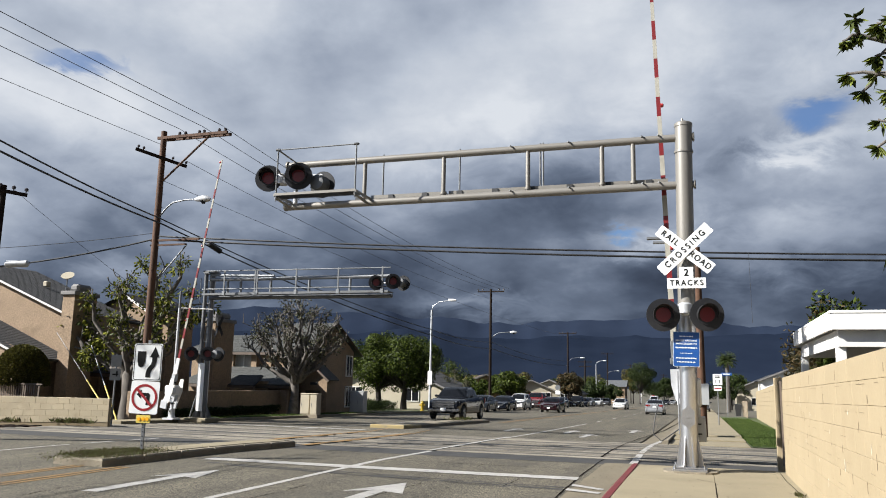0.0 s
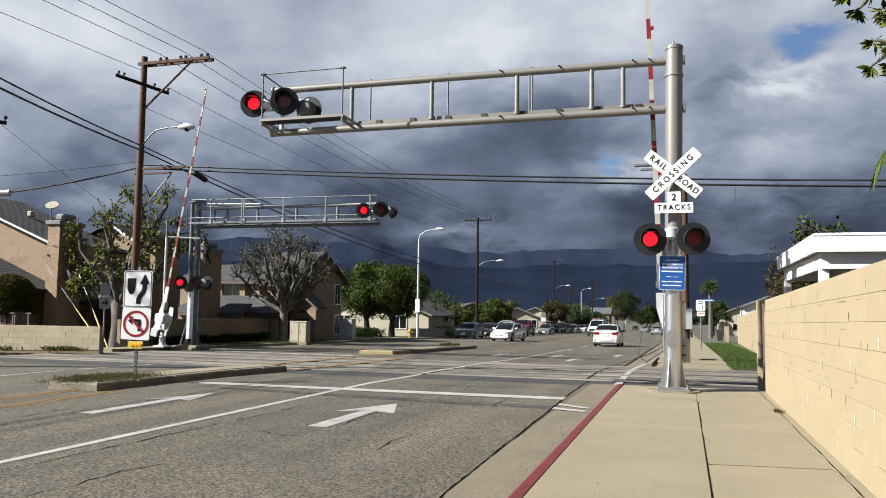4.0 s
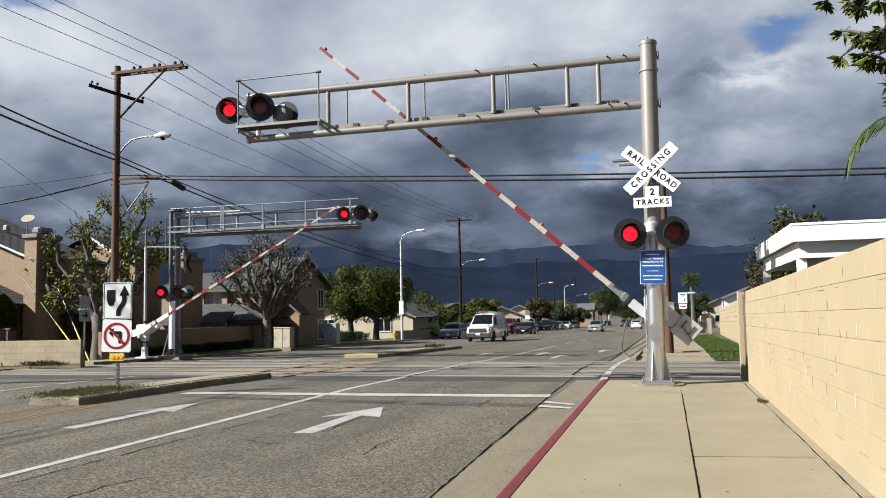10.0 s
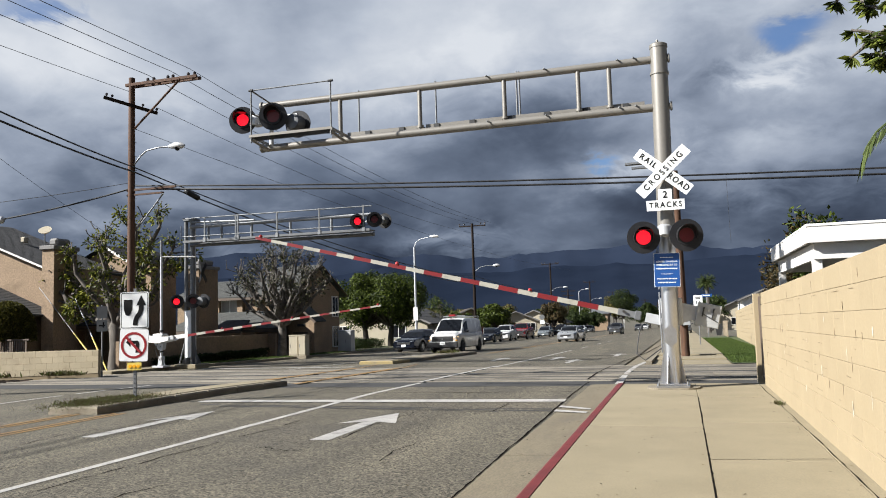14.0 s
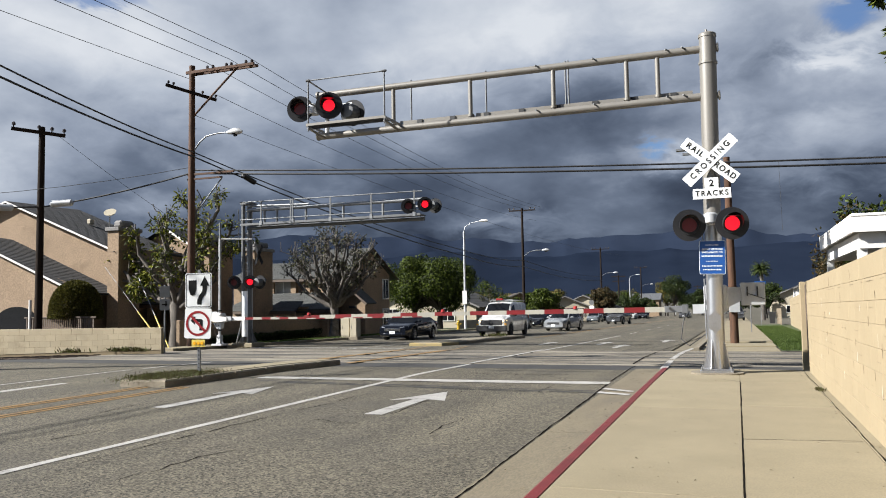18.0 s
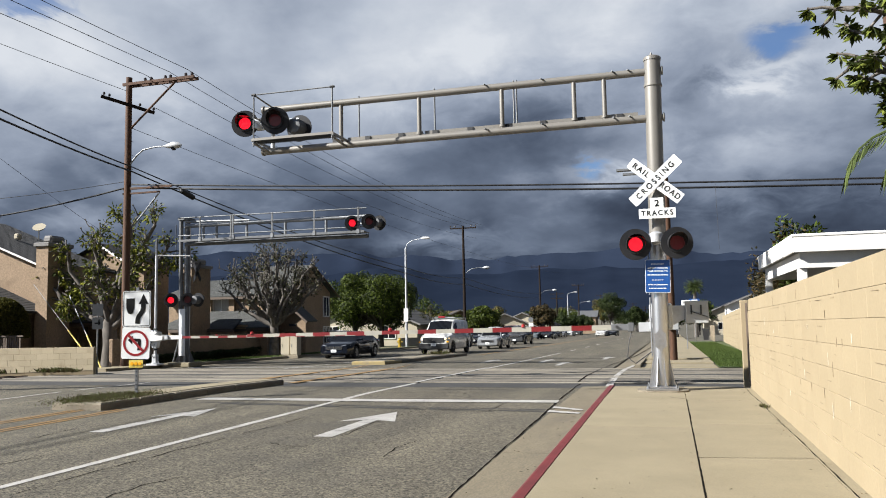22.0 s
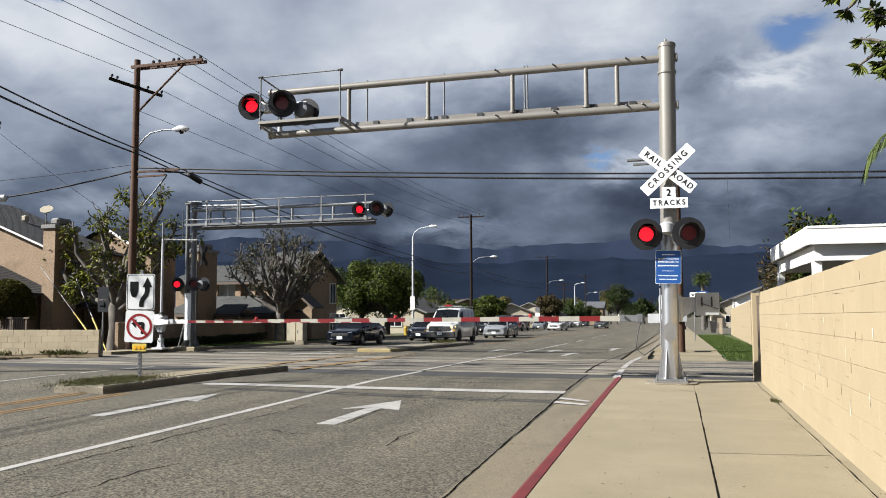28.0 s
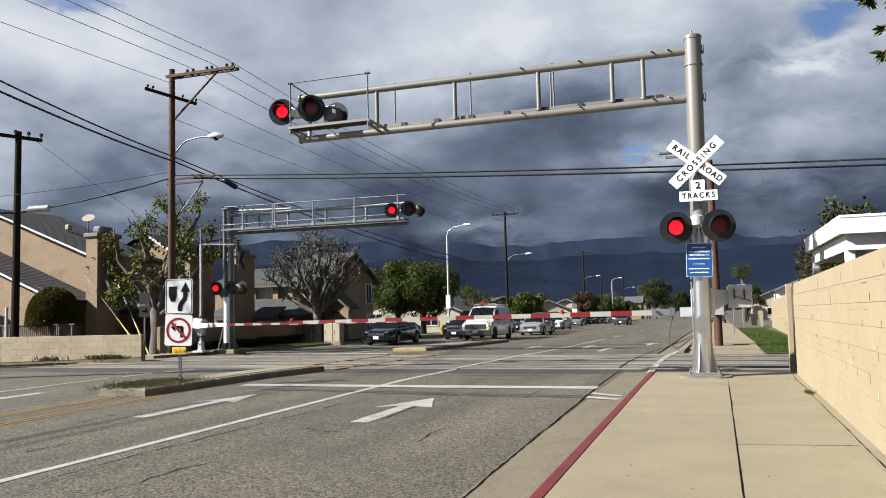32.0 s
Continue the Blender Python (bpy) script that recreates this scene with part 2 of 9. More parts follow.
M["asphalt"] = road_surface("asphalt", (0.107, 0.0945, 0.068), (0.070, 0.062, 0.0455))
M["crack"] = mat("crack", (0.012, 0.011, 0.010), None, 1.0, world=True, spec=0.0)
M["asphalt_dark"] = mat("asphalt_dark", (0.036, 0.035, 0.033), (0.024, 0.023, 0.022), 0.85, scale=1.2, grain=0.3, grain_scale=45, bump=0.3, world=True)
M["concrete"] = mat("concrete", (0.218, 0.184, 0.117), (0.183, 0.153, 0.096), 0.85, scale=1.1, grain=0.16, grain_scale=70, bump=0.2, vary=0.05, stain=(0.165, 0.138, 0.094), stain_scale=1.3, stain_at=(0.58, 0.85), world=True)
M["gutter"] = mat("gutter_concrete", (0.152, 0.128, 0.083), (0.113, 0.094, 0.062), 0.85, scale=1.5, grain=0.2, grain_scale=60, bump=0.2, stain=(0.075, 0.064, 0.05), stain_scale=1.0, stretch=(1, 0.3, 1), world=True)
M["kerb_red"] = mat("kerb_red", (0.122, 0.0125, 0.0125), (0.086, 0.0110, 0.0110), 0.6, scale=3, grain=0.2, stain=(0.105, 0.066, 0.05), stain_scale=2.2, stain_at=(0.6, 0.72), world=True)
M["paint_white"] = mat("paint_white", (0.3674, 0.3543, 0.3281), (0.2821, 0.269, 0.2493), 0.6, scale=3, grain=0.22, grain_scale=40, stain=(0.0853, 0.0821, 0.0755), stain_scale=3.2, stain_at=(0.55, 0.68), world=True)
M["paint_yellow"] = mat("paint_yellow", (0.2362, 0.1312, 0.0296), (0.164, 0.0951, 0.0328), 0.6, scale=3, grain=0.2, stain=(0.0648, 0.0548, 0.0449), stain_scale=2.0, stain_at=(0.55, 0.7), world=True)
M["kerb_yellow"] = mat("kerb_yellow", (0.2887, 0.2165, 0.0787), (0.2362, 0.1903, 0.0984), 0.6, scale=3, grain=0.2, stain=(0.1496, 0.1297, 0.0997), stain_scale=2.0, world=True)
M["old_concrete"] = mat("old_concrete", (0.205, 0.175, 0.125), (0.145, 0.124, 0.09), 0.9, scale=2.0, grain=0.25, bump=0.3, stain=(0.075, 0.066, 0.052), stain_scale=1.1, world=True)
M["panel"] = mat("crossing_panel", (0.088, 0.078, 0.062), (0.055, 0.05, 0.042), 0.85, scale=1.5, grain=0.25, bump=0.25, stain=(0.0424, 0.0374, 0.0324), stain_scale=1.0, stretch=(0.4, 1, 1), world=True)
M["header"] = mat("header_concrete", (0.25, 0.224, 0.178), (0.15, 0.134, 0.107), 0.85, scale=0.9, grain=0.25, bump=0.25, stain=(0.0492, 0.0446, 0.0394), stain_scale=0.6, stain_at=(0.48, 0.66), stretch=(0.35, 1, 1), world=True)
M["rail"] = mat("rail_steel", (0.1496, 0.1196, 0.0948), (0.0897, 0.0548, 0.0374), 0.4, metal=0.7, scale=6, world=True)
M["ballast"] = mat("ballast", (0.0798, 0.0648, 0.0499), (0.0449, 0.0374, 0.0299), 0.95, scale=9, grain=0.5, grain_scale=28, bump=0.8, bump_scale=25, world=True)
M["dirt"] = mat("dirt", (0.0848, 0.0723, 0.0523), (0.0499, 0.0474, 0.0299), 0.95, scale=0.12, grain=0.3, grain_scale=3, bump=0.3, world=True)
M["lawn"] = mat("lawn", (0.0525, 0.0722, 0.0171), (0.0361, 0.0525, 0.0118), 0.9, scale=2.5, grain=0.4, grain_scale=60, bump=0.8, world=True)
M["wall_cream"] = mat("wall_cream", (0.288, 0.23, 0.141), (0.264, 0.21, 0.127), 0.8, scale=1.2, grain=0.05, grain_scale=40, bump=0.25, bump_scale=30, vary=0.025, stain=(0.236, 0.18, 0.105), stain_scale=0.9, stain_at=(0.6, 0.9), world=True)
M["mortar"] = mat("mortar", (0.262, 0.205, 0.122), (0.232, 0.18, 0.106), 0.9, scale=5, grain=0.1, world=True)
M["mortar_dark"] = mat("open_mortar", (0.2, 0.152, 0.095), (0.15, 0.112, 0.07), 0.9, scale=9, world=True)
M["chip"] = mat("bare_block", (0.612, 0.5695, 0.476), (0.51, 0.459, 0.3655), 0.9, scale=14, world=True)
M["wall_tan"] = mat("wall_tan", (0.47, 0.395, 0.265), (0.42, 0.35, 0.232), 0.85, scale=1.5, grain=0.08, bump=0.2, vary=0.07, stain=(0.27, 0.215, 0.135), stain_scale=0.8, world=True)
M["stucco"] = mat("stucco", (0.25, 0.178, 0.113), (0.205, 0.146, 0.092), 0.9, scale=0.9, grain=0.25, grain_scale=14, bump=0.6, bump_scale=18, stain=(0.1346, 0.0923, 0.0548), stain_scale=0.7, world=True)
M["stucco_pale"] = mat("stucco_pale", (0.36, 0.32, 0.24), (0.32, 0.285, 0.213), 0.9, scale=0.9, grain=0.1, bump=0.3, world=True)
M["shingle"] = mat("shingle", (0.0328, 0.0328, 0.0335), (0.0197, 0.0197, 0.021), 0.9, scale=2.2, grain=0.35, grain_scale=18, bump=0.5, vary=0.15, world=True)
M["shingle_brown"] = mat("shingle_brown", (0.0798, 0.0573, 0.0399), (0.0499, 0.0374, 0.0275), 0.9, scale=1.2, grain=0.35, grain_scale=12, bump=0.4, vary=0.2, world=True)
M["trim_white"] = mat("trim_white", (0.663, 0.646, 0.612), (0.595, 0.578, 0.544), 0.55, scale=2.5, grain=0.05, stain=(0.425, 0.391, 0.34), stain_scale=1.5, stain_at=(0.62, 0.9))
M["trim_brown"] = mat("trim_brown", (0.0948, 0.0673, 0.0474), (0.0698, 0.0499, 0.0349), 0.7)
M["trim_grey"] = mat("trim_grey", (0.1706, 0.164, 0.1575), (0.1378, 0.1312, 0.1247), 0.8, scale=2.0, grain=0.1)
M["fence_tan"] = mat("fence_boards", (0.2231, 0.1771, 0.1181), (0.1575, 0.1247, 0.0821), 0.85, scale=3.0, grain=0.2, vary=0.15)
M["steel_grey"] = mat("weathered_steel", (0.1312, 0.1345, 0.1378), (0.0984, 0.1017, 0.105), 0.55, metal=0.4, scale=3.0, grain=0.1)
M["shingle_grey"] = mat("shingle_grey", (0.0603, 0.0616, 0.0565), (0.0407, 0.042, 0.0394), 0.9, scale=1.6, grain=0.3, grain_scale=16, bump=0.4, vary=0.15, world=True)
M["ceramic"] = mat("brown_ceramic", (0.0492, 0.0394, 0.0361), (0.0296, 0.0249, 0.0237), 0.25, scale=8)
M["wood_pole"] = mat("wood_pole", (0.088, 0.039, 0.017), (0.047, 0.022, 0.011), 0.85, scale=3.0, grain=0.3, grain_scale=24, bump=0.5, stretch=(4, 4, 0.5), stain=(0.0249, 0.016, 0.012), stain_scale=0.7)
M["wood_dark"] = mat("wood_dark", (0.022, 0.015, 0.011), (0.014, 0.01, 0.008), 0.85, scale=3.0, grain=0.3, bump=0.4, stretch=(4, 4, 0.5), spec=0.12)
M["steel_paint"] = mat("painted_steel", (0.2044, 0.192, 0.1695), (0.1746, 0.1621, 0.1421), 0.45, metal=0.25, scale=1.8, grain=0.05, stain=(0.1496, 0.1297, 0.1047), stain_scale=1.4, stain_at=(0.58, 0.85), stretch=(1, 1, 0.6))
M["aluminium"] = mat("bare_aluminium", (0.5, 0.5, 0.505), (0.4, 0.4, 0.41), 0.34, metal=0.88, scale=2.0, grain=0.06, stain=(0.33, 0.325, 0.315), stain_scale=2.2, stretch=(1, 1, 0.4))
M["silver_paint"] = mat("silver_paint", (0.527, 0.5355, 0.544), (0.425, 0.4335, 0.442), 0.45, metal=0.4, scale=2.0, stain=(0.2975, 0.2975, 0.2975), stain_scale=2.0)
M["galv"] = mat("galvanised", (0.2095, 0.2144, 0.2194), (0.1596, 0.1645, 0.1695), 0.5, metal=0.6, scale=6)
M["box_grey"] = mat("box_grey", (0.3609, 0.3674, 0.3674), (0.3084, 0.3149, 0.3149), 0.5, metal=0.2, scale=2.5, stain=(0.2624, 0.2624, 0.2493), stain_scale=1.5)
M["black"] = mat("black_paint", (0.01368, 0.01368, 0.0152), (0.02128, 0.02128, 0.0228), 0.45, scale=4, grain=0.1, spec=0.25)
M["black_hood"] = mat("black_hood", (0.0152, 0.0152, 0.01672), (0.0266, 0.0266, 0.02812), 0.5, scale=6, spec=0.2)
M["cable"] = mat("cable", (0.00912, 0.00912, 0.00988), None, 0.6)
M["sign_white"] = mat("sign_white", (0.76, 0.77, 0.76), (0.7, 0.71, 0.7), 0.4, scale=5, grain=0.03)
M["sign_black"] = mat("sign_black", (0.00912, 0.00912, 0.00912), None, 0.7, spec=0.1)
M["sign_red"] = mat("sign_red", (0.2743, 0.01, 0.015), (0.2244, 0.01, 0.0125), 0.4)
M["sign_blue"] = mat("sign_blue", (0.01, 0.0648, 0.2394), (0.009, 0.0548, 0.2095), 0.35)
M["sign_back"] = mat("sign_back", (0.2244, 0.2294, 0.2294), None, 0.4, metal=0.5)
M["sign_yellow"] = mat("sign_yellow", (0.68, 0.527, 0.102), None, 0.45)
M["amber"] = mat("amber_reflector", (0.85, 0.42, 0.02), None, 0.25)
M["stripe_red"] = mat("stripe_red", (0.164, 0.0092, 0.0112), (0.1312, 0.0079, 0.0092), 0.4)
M["stripe_white"] = mat("stripe_white", (0.3291, 0.3141, 0.2643), (0.2892, 0.2743, 0.2294), 0.45, stain=(0.2244, 0.2095, 0.1746), stain_scale=4)
M["lens_off"] = mat("red_lens_unlit", (0.14, 0.012, 0.014), (0.10, 0.010, 0.012), 0.3, scale=40)
M["lens_on"] = mat("red_lens_lit", (0.6, 0.02, 0.02), None, 0.3, emit=(1.0, 0.006, 0.02), emit_power=0.6)
M["tip_red"] = mat("tip_lamp", (0.36, 0.03, 0.028), None, 0.3)
M["hedge"] = mat("hedge", (0.0275, 0.0374, 0.009), (0.0164, 0.0249, 0.006), 0.7, scale=5, grain=0.3)
M["bark"] = mat("bark", (0.12, 0.105, 0.088), (0.06, 0.052, 0.044), 0.9, scale=4, grain=0.3, bump=0.7, bump_scale=20, stretch=(1, 1, 0.4))
M["bark_pale"] = mat("bark_pale", (0.135, 0.12, 0.104), (0.052, 0.045, 0.039), 0.9, scale=5, grain=0.25, bump=0.6, bump_scale=25)
M["bark_dark"] = mat("bark_dark", (0.0349, 0.0275, 0.0224), (0.0199, 0.016, 0.0134), 0.9, scale=4, bump=0.6)
M["frond"] = mat("frond", (0.0648, 0.0848, 0.0249), (0.0399, 0.0599, 0.015), 0.5, scale=3)
M["glass_dark"] = mat("dark_window", (0.008, 0.009, 0.011), None, 0.07, spec=0.22)
M["curtain"] = mat("blind", (0.3609, 0.3477, 0.3149), (0.2952, 0.2821, 0.2559), 0.8)
# distance haze mixed into the hill colours, paler on the farther range
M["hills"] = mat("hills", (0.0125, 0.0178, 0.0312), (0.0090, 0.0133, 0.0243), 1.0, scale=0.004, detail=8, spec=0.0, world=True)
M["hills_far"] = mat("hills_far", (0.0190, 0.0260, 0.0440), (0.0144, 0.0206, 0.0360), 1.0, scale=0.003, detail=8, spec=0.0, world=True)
M["hydrant"] = mat("hydrant_yellow", (0.374, 0.2493, 0.015), (0.3092, 0.1994, 0.015), 0.45)
M["rubber"] = mat("rubber", (0.01368, 0.01368, 0.01368), (0.01976, 0.01976, 0.01976), 0.85)
M["rim"] = mat("alloy", (0.4675, 0.4675, 0.476), (0.3825, 0.3825, 0.391), 0.3, metal=0.8)
M["chrome"] = mat("chrome", (0.595, 0.595, 0.6035), None, 0.15, metal=0.95)
M["lamp_clear"] = mat("headlamp", (0.16, 0.17, 0.18), (0.1, 0.105, 0.115), 0.1, coat=1.0)
M["tail_red"] = mat("tail_lamp", (0.2, 0.008, 0.008), (0.15, 0.006, 0.006), 0.15, coat=1.0)
M["head_lit"] = mat("headlamp_lit", (0.8, 0.7, 0.5), None, 0.2, emit=(1.0, 0.62, 0.25), emit_power=1.4)
M["plastic"] = mat("black_plastic", (0.0152, 0.0152, 0.01596), (0.0228, 0.0228, 0.0228), 0.6)


def car_paint(name, c):
    return mat(name, c, tuple(v * 0.93 for v in c), 0.12 if max(c) < 0.06 else 0.26, scale=1.5, coat=0.12 if max(c) < 0.06 else 0.4, spec=0.28 if max(c) < 0.06 else 0.45, stain=tuple(v * 0.85 + 0.002 for v in c), stain_scale=1.6)


# ---- mesh helpers ----
def part(name, bm, material, parent=None, label="", smooth=None):
    """Links a bmesh as one mesh object, under a thing or a part when one is given."""
    me = bpy.data.meshes.new(name)
    bm.normal_update()
    bm.to_mesh(me)
    bm.free()
    if smooth:
        me.polygons.foreach_set("use_smooth", [True] * len(me.polygons))
        me.set_sharp_from_angle(angle=radians(smooth))
    me.materials.append(material)
    ob = new(name, me)
    if parent is not None:
        ob.parent = parent
    if label:
        ob["label"] = label
    return ob


def same_mesh(name, ob, parent, m):
    """Another piece on the mesh of ob."""
    o = new(name, ob.data)
    o.parent = parent
    o.matrix_basis = m
    return o


def thing(name, label, category, at=(0, 0, 0), turn=0.0, group="", kind=""):
    e = new(name)
    e.empty_display_size = 0.3
    e.matrix_basis = pose(*at, 0, 0, turn)
    return tagged(e, label, category, group, kind)


def box(bm, x0, x1, y0, y1, z0, z1, bevel=0.0):
    vs = [bm.verts.new(c) for c in ((x0, y0, z0), (x1, y0, z0), (x1, y1, z0), (x0, y1, z0), (x0, y0, z1), (x1, y0, z1), (x1, y1, z1), (x0, y1, z1))]
    fs = [bm.faces.new([vs[i] for i in q]) for q in ((3, 2, 1, 0), (4, 5, 6, 7), (0, 1, 5, 4), (1, 2, 6, 5), (2, 3, 7, 6), (3, 0, 4, 7))]
    if bevel:
        es = list({e for f in fs for e in f.edges})
        bmesh.ops.bevel(bm, geom=es, offset=bevel, segments=1, affect="EDGES")
    return vs


def boxed(x0, x1, y0, y1, z0, z1, bevel=0.0):
    bm = bmesh.new()
    box(bm, x0, x1, y0, y1, z0, z1, bevel)
    return bm


def frame_of(d):
    d = Vector(d).normalized()
    s = Vector((0, 0, 1)) if abs(d.z) < 0.9 else Vector((1, 0, 0))
    u = d.cross(s).normalized()
    return u, d.cross(u).normalized()


def tube(bm, pts, radii, n=10, caps=True):
    """A round bar through points, with a radius at each."""
    pts = [Vector(p) for p in pts]
    if not isinstance(radii, (list, tuple)):
        radii = [radii] * len(pts)
    rings = []
    u = None
    for i, p in enumerate(pts):
        d = (pts[min(i + 1, len(pts) - 1)] - pts[max(i - 1, 0)]).normalized()
        if u is None:
            u, _ = frame_of(d)
        u = (u - d * u.dot(d)).normalized()
        v = d.cross(u)
        rings.append([bm.verts.new(p + (u * math.cos(a) + v * math.sin(a)) * radii[i]) for a in (2 * math.pi * k / n for k in range(n))])
    for a, b in zip(rings, rings[1:]):
        for k in range(n):
            bm.faces.new((a[k], a[(k + 1) % n], b[(k + 1) % n], b[k]))
    if caps:
        bm.faces.new(rings[0][::-1])
        bm.faces.new(rings[-1])
    return rings


def tubed(pts, radii, n=10):
    bm = bmesh.new()
    tube(bm, pts, radii, n)
    return bm


def prism(bm, poly, depth, origin=(0, 0, 0), ux=(1, 0, 0), uy=(0, 0, 1)):
    """A flat polygon (in ux, uy) drawn out by depth along ux x uy."""
    o, ux, uy = Vector(origin), Vector(ux), Vector(uy)
    n = ux.cross(uy).normalized() * depth
    a = [bm.verts.new(o + ux * p + uy * q) for p, q in poly]
    b = [bm.verts.new(o + ux * p + uy * q + n) for p, q in poly]
    bm.faces.new(a[::-1])
    bm.faces.new(b)
    k = len(a)
    for i in range(k):
        bm.faces.new((a[i], a[(i + 1) % k], b[(i + 1) % k], b[i]))


def prismed(poly, depth, origin=(0, 0, 0), ux=(1, 0, 0), uy=(0, 0, 1)):
    bm = bmesh.new()
    prism(bm, poly, depth, origin, ux, uy)
    bmesh.ops.recalc_face_normals(bm, faces=bm.faces)
    return bm


def round_rect(w, h, r, n=4):
    out = []
    for cx, cy, a0 in ((w / 2 - r, h / 2 - r, 0), (-w / 2 + r, h / 2 - r, 90), (-w / 2 + r, -h / 2 + r, 180), (w / 2 - r, -h / 2 + r, 270)):
        out += [(cx + r * math.cos(radians(a0 + 90 * i / n)), cy + r * math.sin(radians(a0 + 90 * i / n))) for i in range(n + 1)]
    return out


def circle(r, n=24, cx=0.0, cy=0.0):
    return [(cx + r * math.cos(2 * math.pi * i / n), cy + r * math.sin(2 * math.pi * i / n)) for i in range(n)]


def lettering(text, size, m, material, parent, name="lettering", width=1.0, spacing=1.1):
    """Words in the built-in font as a thin mesh: reads along the local x, up is local y."""
    cu = bpy.data.curves.new(name, "FONT")
    cu.body, cu.size, cu.align_x, cu.align_y, cu.extrude, cu.offset, cu.space_character = text, size, "CENTER", "CENTER", 0.0015, size * 0.018, spacing
    tmp = new(name, cu)
    dg = bpy.context.evaluated_depsgraph_get()
    me = bpy.data.meshes.new_from_object(tmp.evaluated_get(dg))
    bpy.data.objects.remove(tmp)
    me.materials.clear()
    me.materials.append(material)
    ob = new(name, me)
    ob.parent = parent
    ob.matrix_basis = m @ Matrix.Diagonal((width, 1, 1, 1))
    return ob


def ground_z(x, y):
    """The land: level to the tracks, a gentle fall beyond them, and a little fall to the west."""
    z = 0.0
    if y > 16:
        z = -0.0175 * (y - 16) if y < 34 else -0.315 - 0.0141 * (min(y, 420) - 34)
    if x < -21:
        z -= 0.02 * (min(-x, 40) - 21)
    return z


def sheet(xs, ys, dz, material, name, parent=None, kind="", label="", category=""):
    """A surface that lies on the land, dz above it."""
    bm = bmesh.new()
    rows = [[bm.verts.new((x, y, ground_z(x, y) + dz)) for x in xs] for y in ys]
    for a, b in zip(rows, rows[1:]):
        for i in range(len(xs) - 1):
            bm.faces.new((a[i], a[i + 1], b[i + 1], b[i]))
    ob = part(name, bm, material, parent, smooth=60)
    return tagged(ob, label, category, "", kind)

# ---- the land, road, pavements and tracks ----
KERB_X, GUTTER_X, WALL_X = -1.27, -1.95, 1.48      # east kerb, edge of its gutter, face of the cream wall
WEST_X = -20.3                                     # kerb on the far side of the road
RAILS = (20.55, 21.985, 24.75, 26.185)
YS = [-40, -10, 0, 4, 8, 12, 16, 18, 20, 22, 24, 26, 28, 30, 32, 34, 40, 50, 70, 100, 150, 220, 300, 420, 600]


def build_land():
    far = [-2600, -1500, -800, -400, -200, -100, -60, -40, -36, -32, -28, -24, -21, -15, -8, -3, 0, 4, 10, 30, 80, 200, 500, 1200, 2600]
    sheet(far, [-1500, -500, -150, -60] + YS + [900, 1400, 2200, 3200], -0.09, M["dirt"], "ground", kind="structure", label="dusty suburban ground with dry grass", category="ground")
    xs = [-21.2, -20.4, -19, -17, -15, -13, -11, -9, -7, -5, -3, GUTTER_X]
    sheet(xs, [y for y in YS if y <= 18], 0.0, M["asphalt"], "road", kind="structure", label="worn grey asphalt road with cracks", category="road")
    sheet(xs, [27.4] + [y for y in YS if y > 27.4], 0.0, M["asphalt"], "road", kind="structure", label="worn grey asphalt road beyond the railway tracks", category="road")
    # darker asphalt on both sides of the rails
    sheet([-36, -32, -28, -24, -21, -18, -12, -6, 0, 3.2], [18, 19, 19.8], 0.004, M["asphalt_dark"], "road", kind="structure", label="dark patched asphalt beside the rails", category="road")
    sheet([-21, -18, -12, -6, 0, 3.2], [22.75, 23.4, 24.0], 0.004, M["asphalt_dark"], "road", kind="structure", label="dark patched asphalt between the two tracks", category="road")
    sheet([-21, -18, -12, -6, 0, 3.2], [26.95, 27.4], 0.004, M["asphalt_dark"], "road", kind="structure", label="dark patched asphalt beside the far rail", category="road")
    sheet([-200, -120, -60, -40, -36, -32, -28, -24, -21.2], [18.0, 20, 22, 24, 27.2], -0.02, M["ballast"], "ballast", kind="structure", label="brown crushed-stone railway ballast", category="ballast")
    sheet([3.2, 6, 10, 40, 160], [18.0, 20, 22, 24, 27.2], -0.02, M["ballast"], "ballast", kind="structure", label="brown crushed-stone railway ballast", category="ballast")


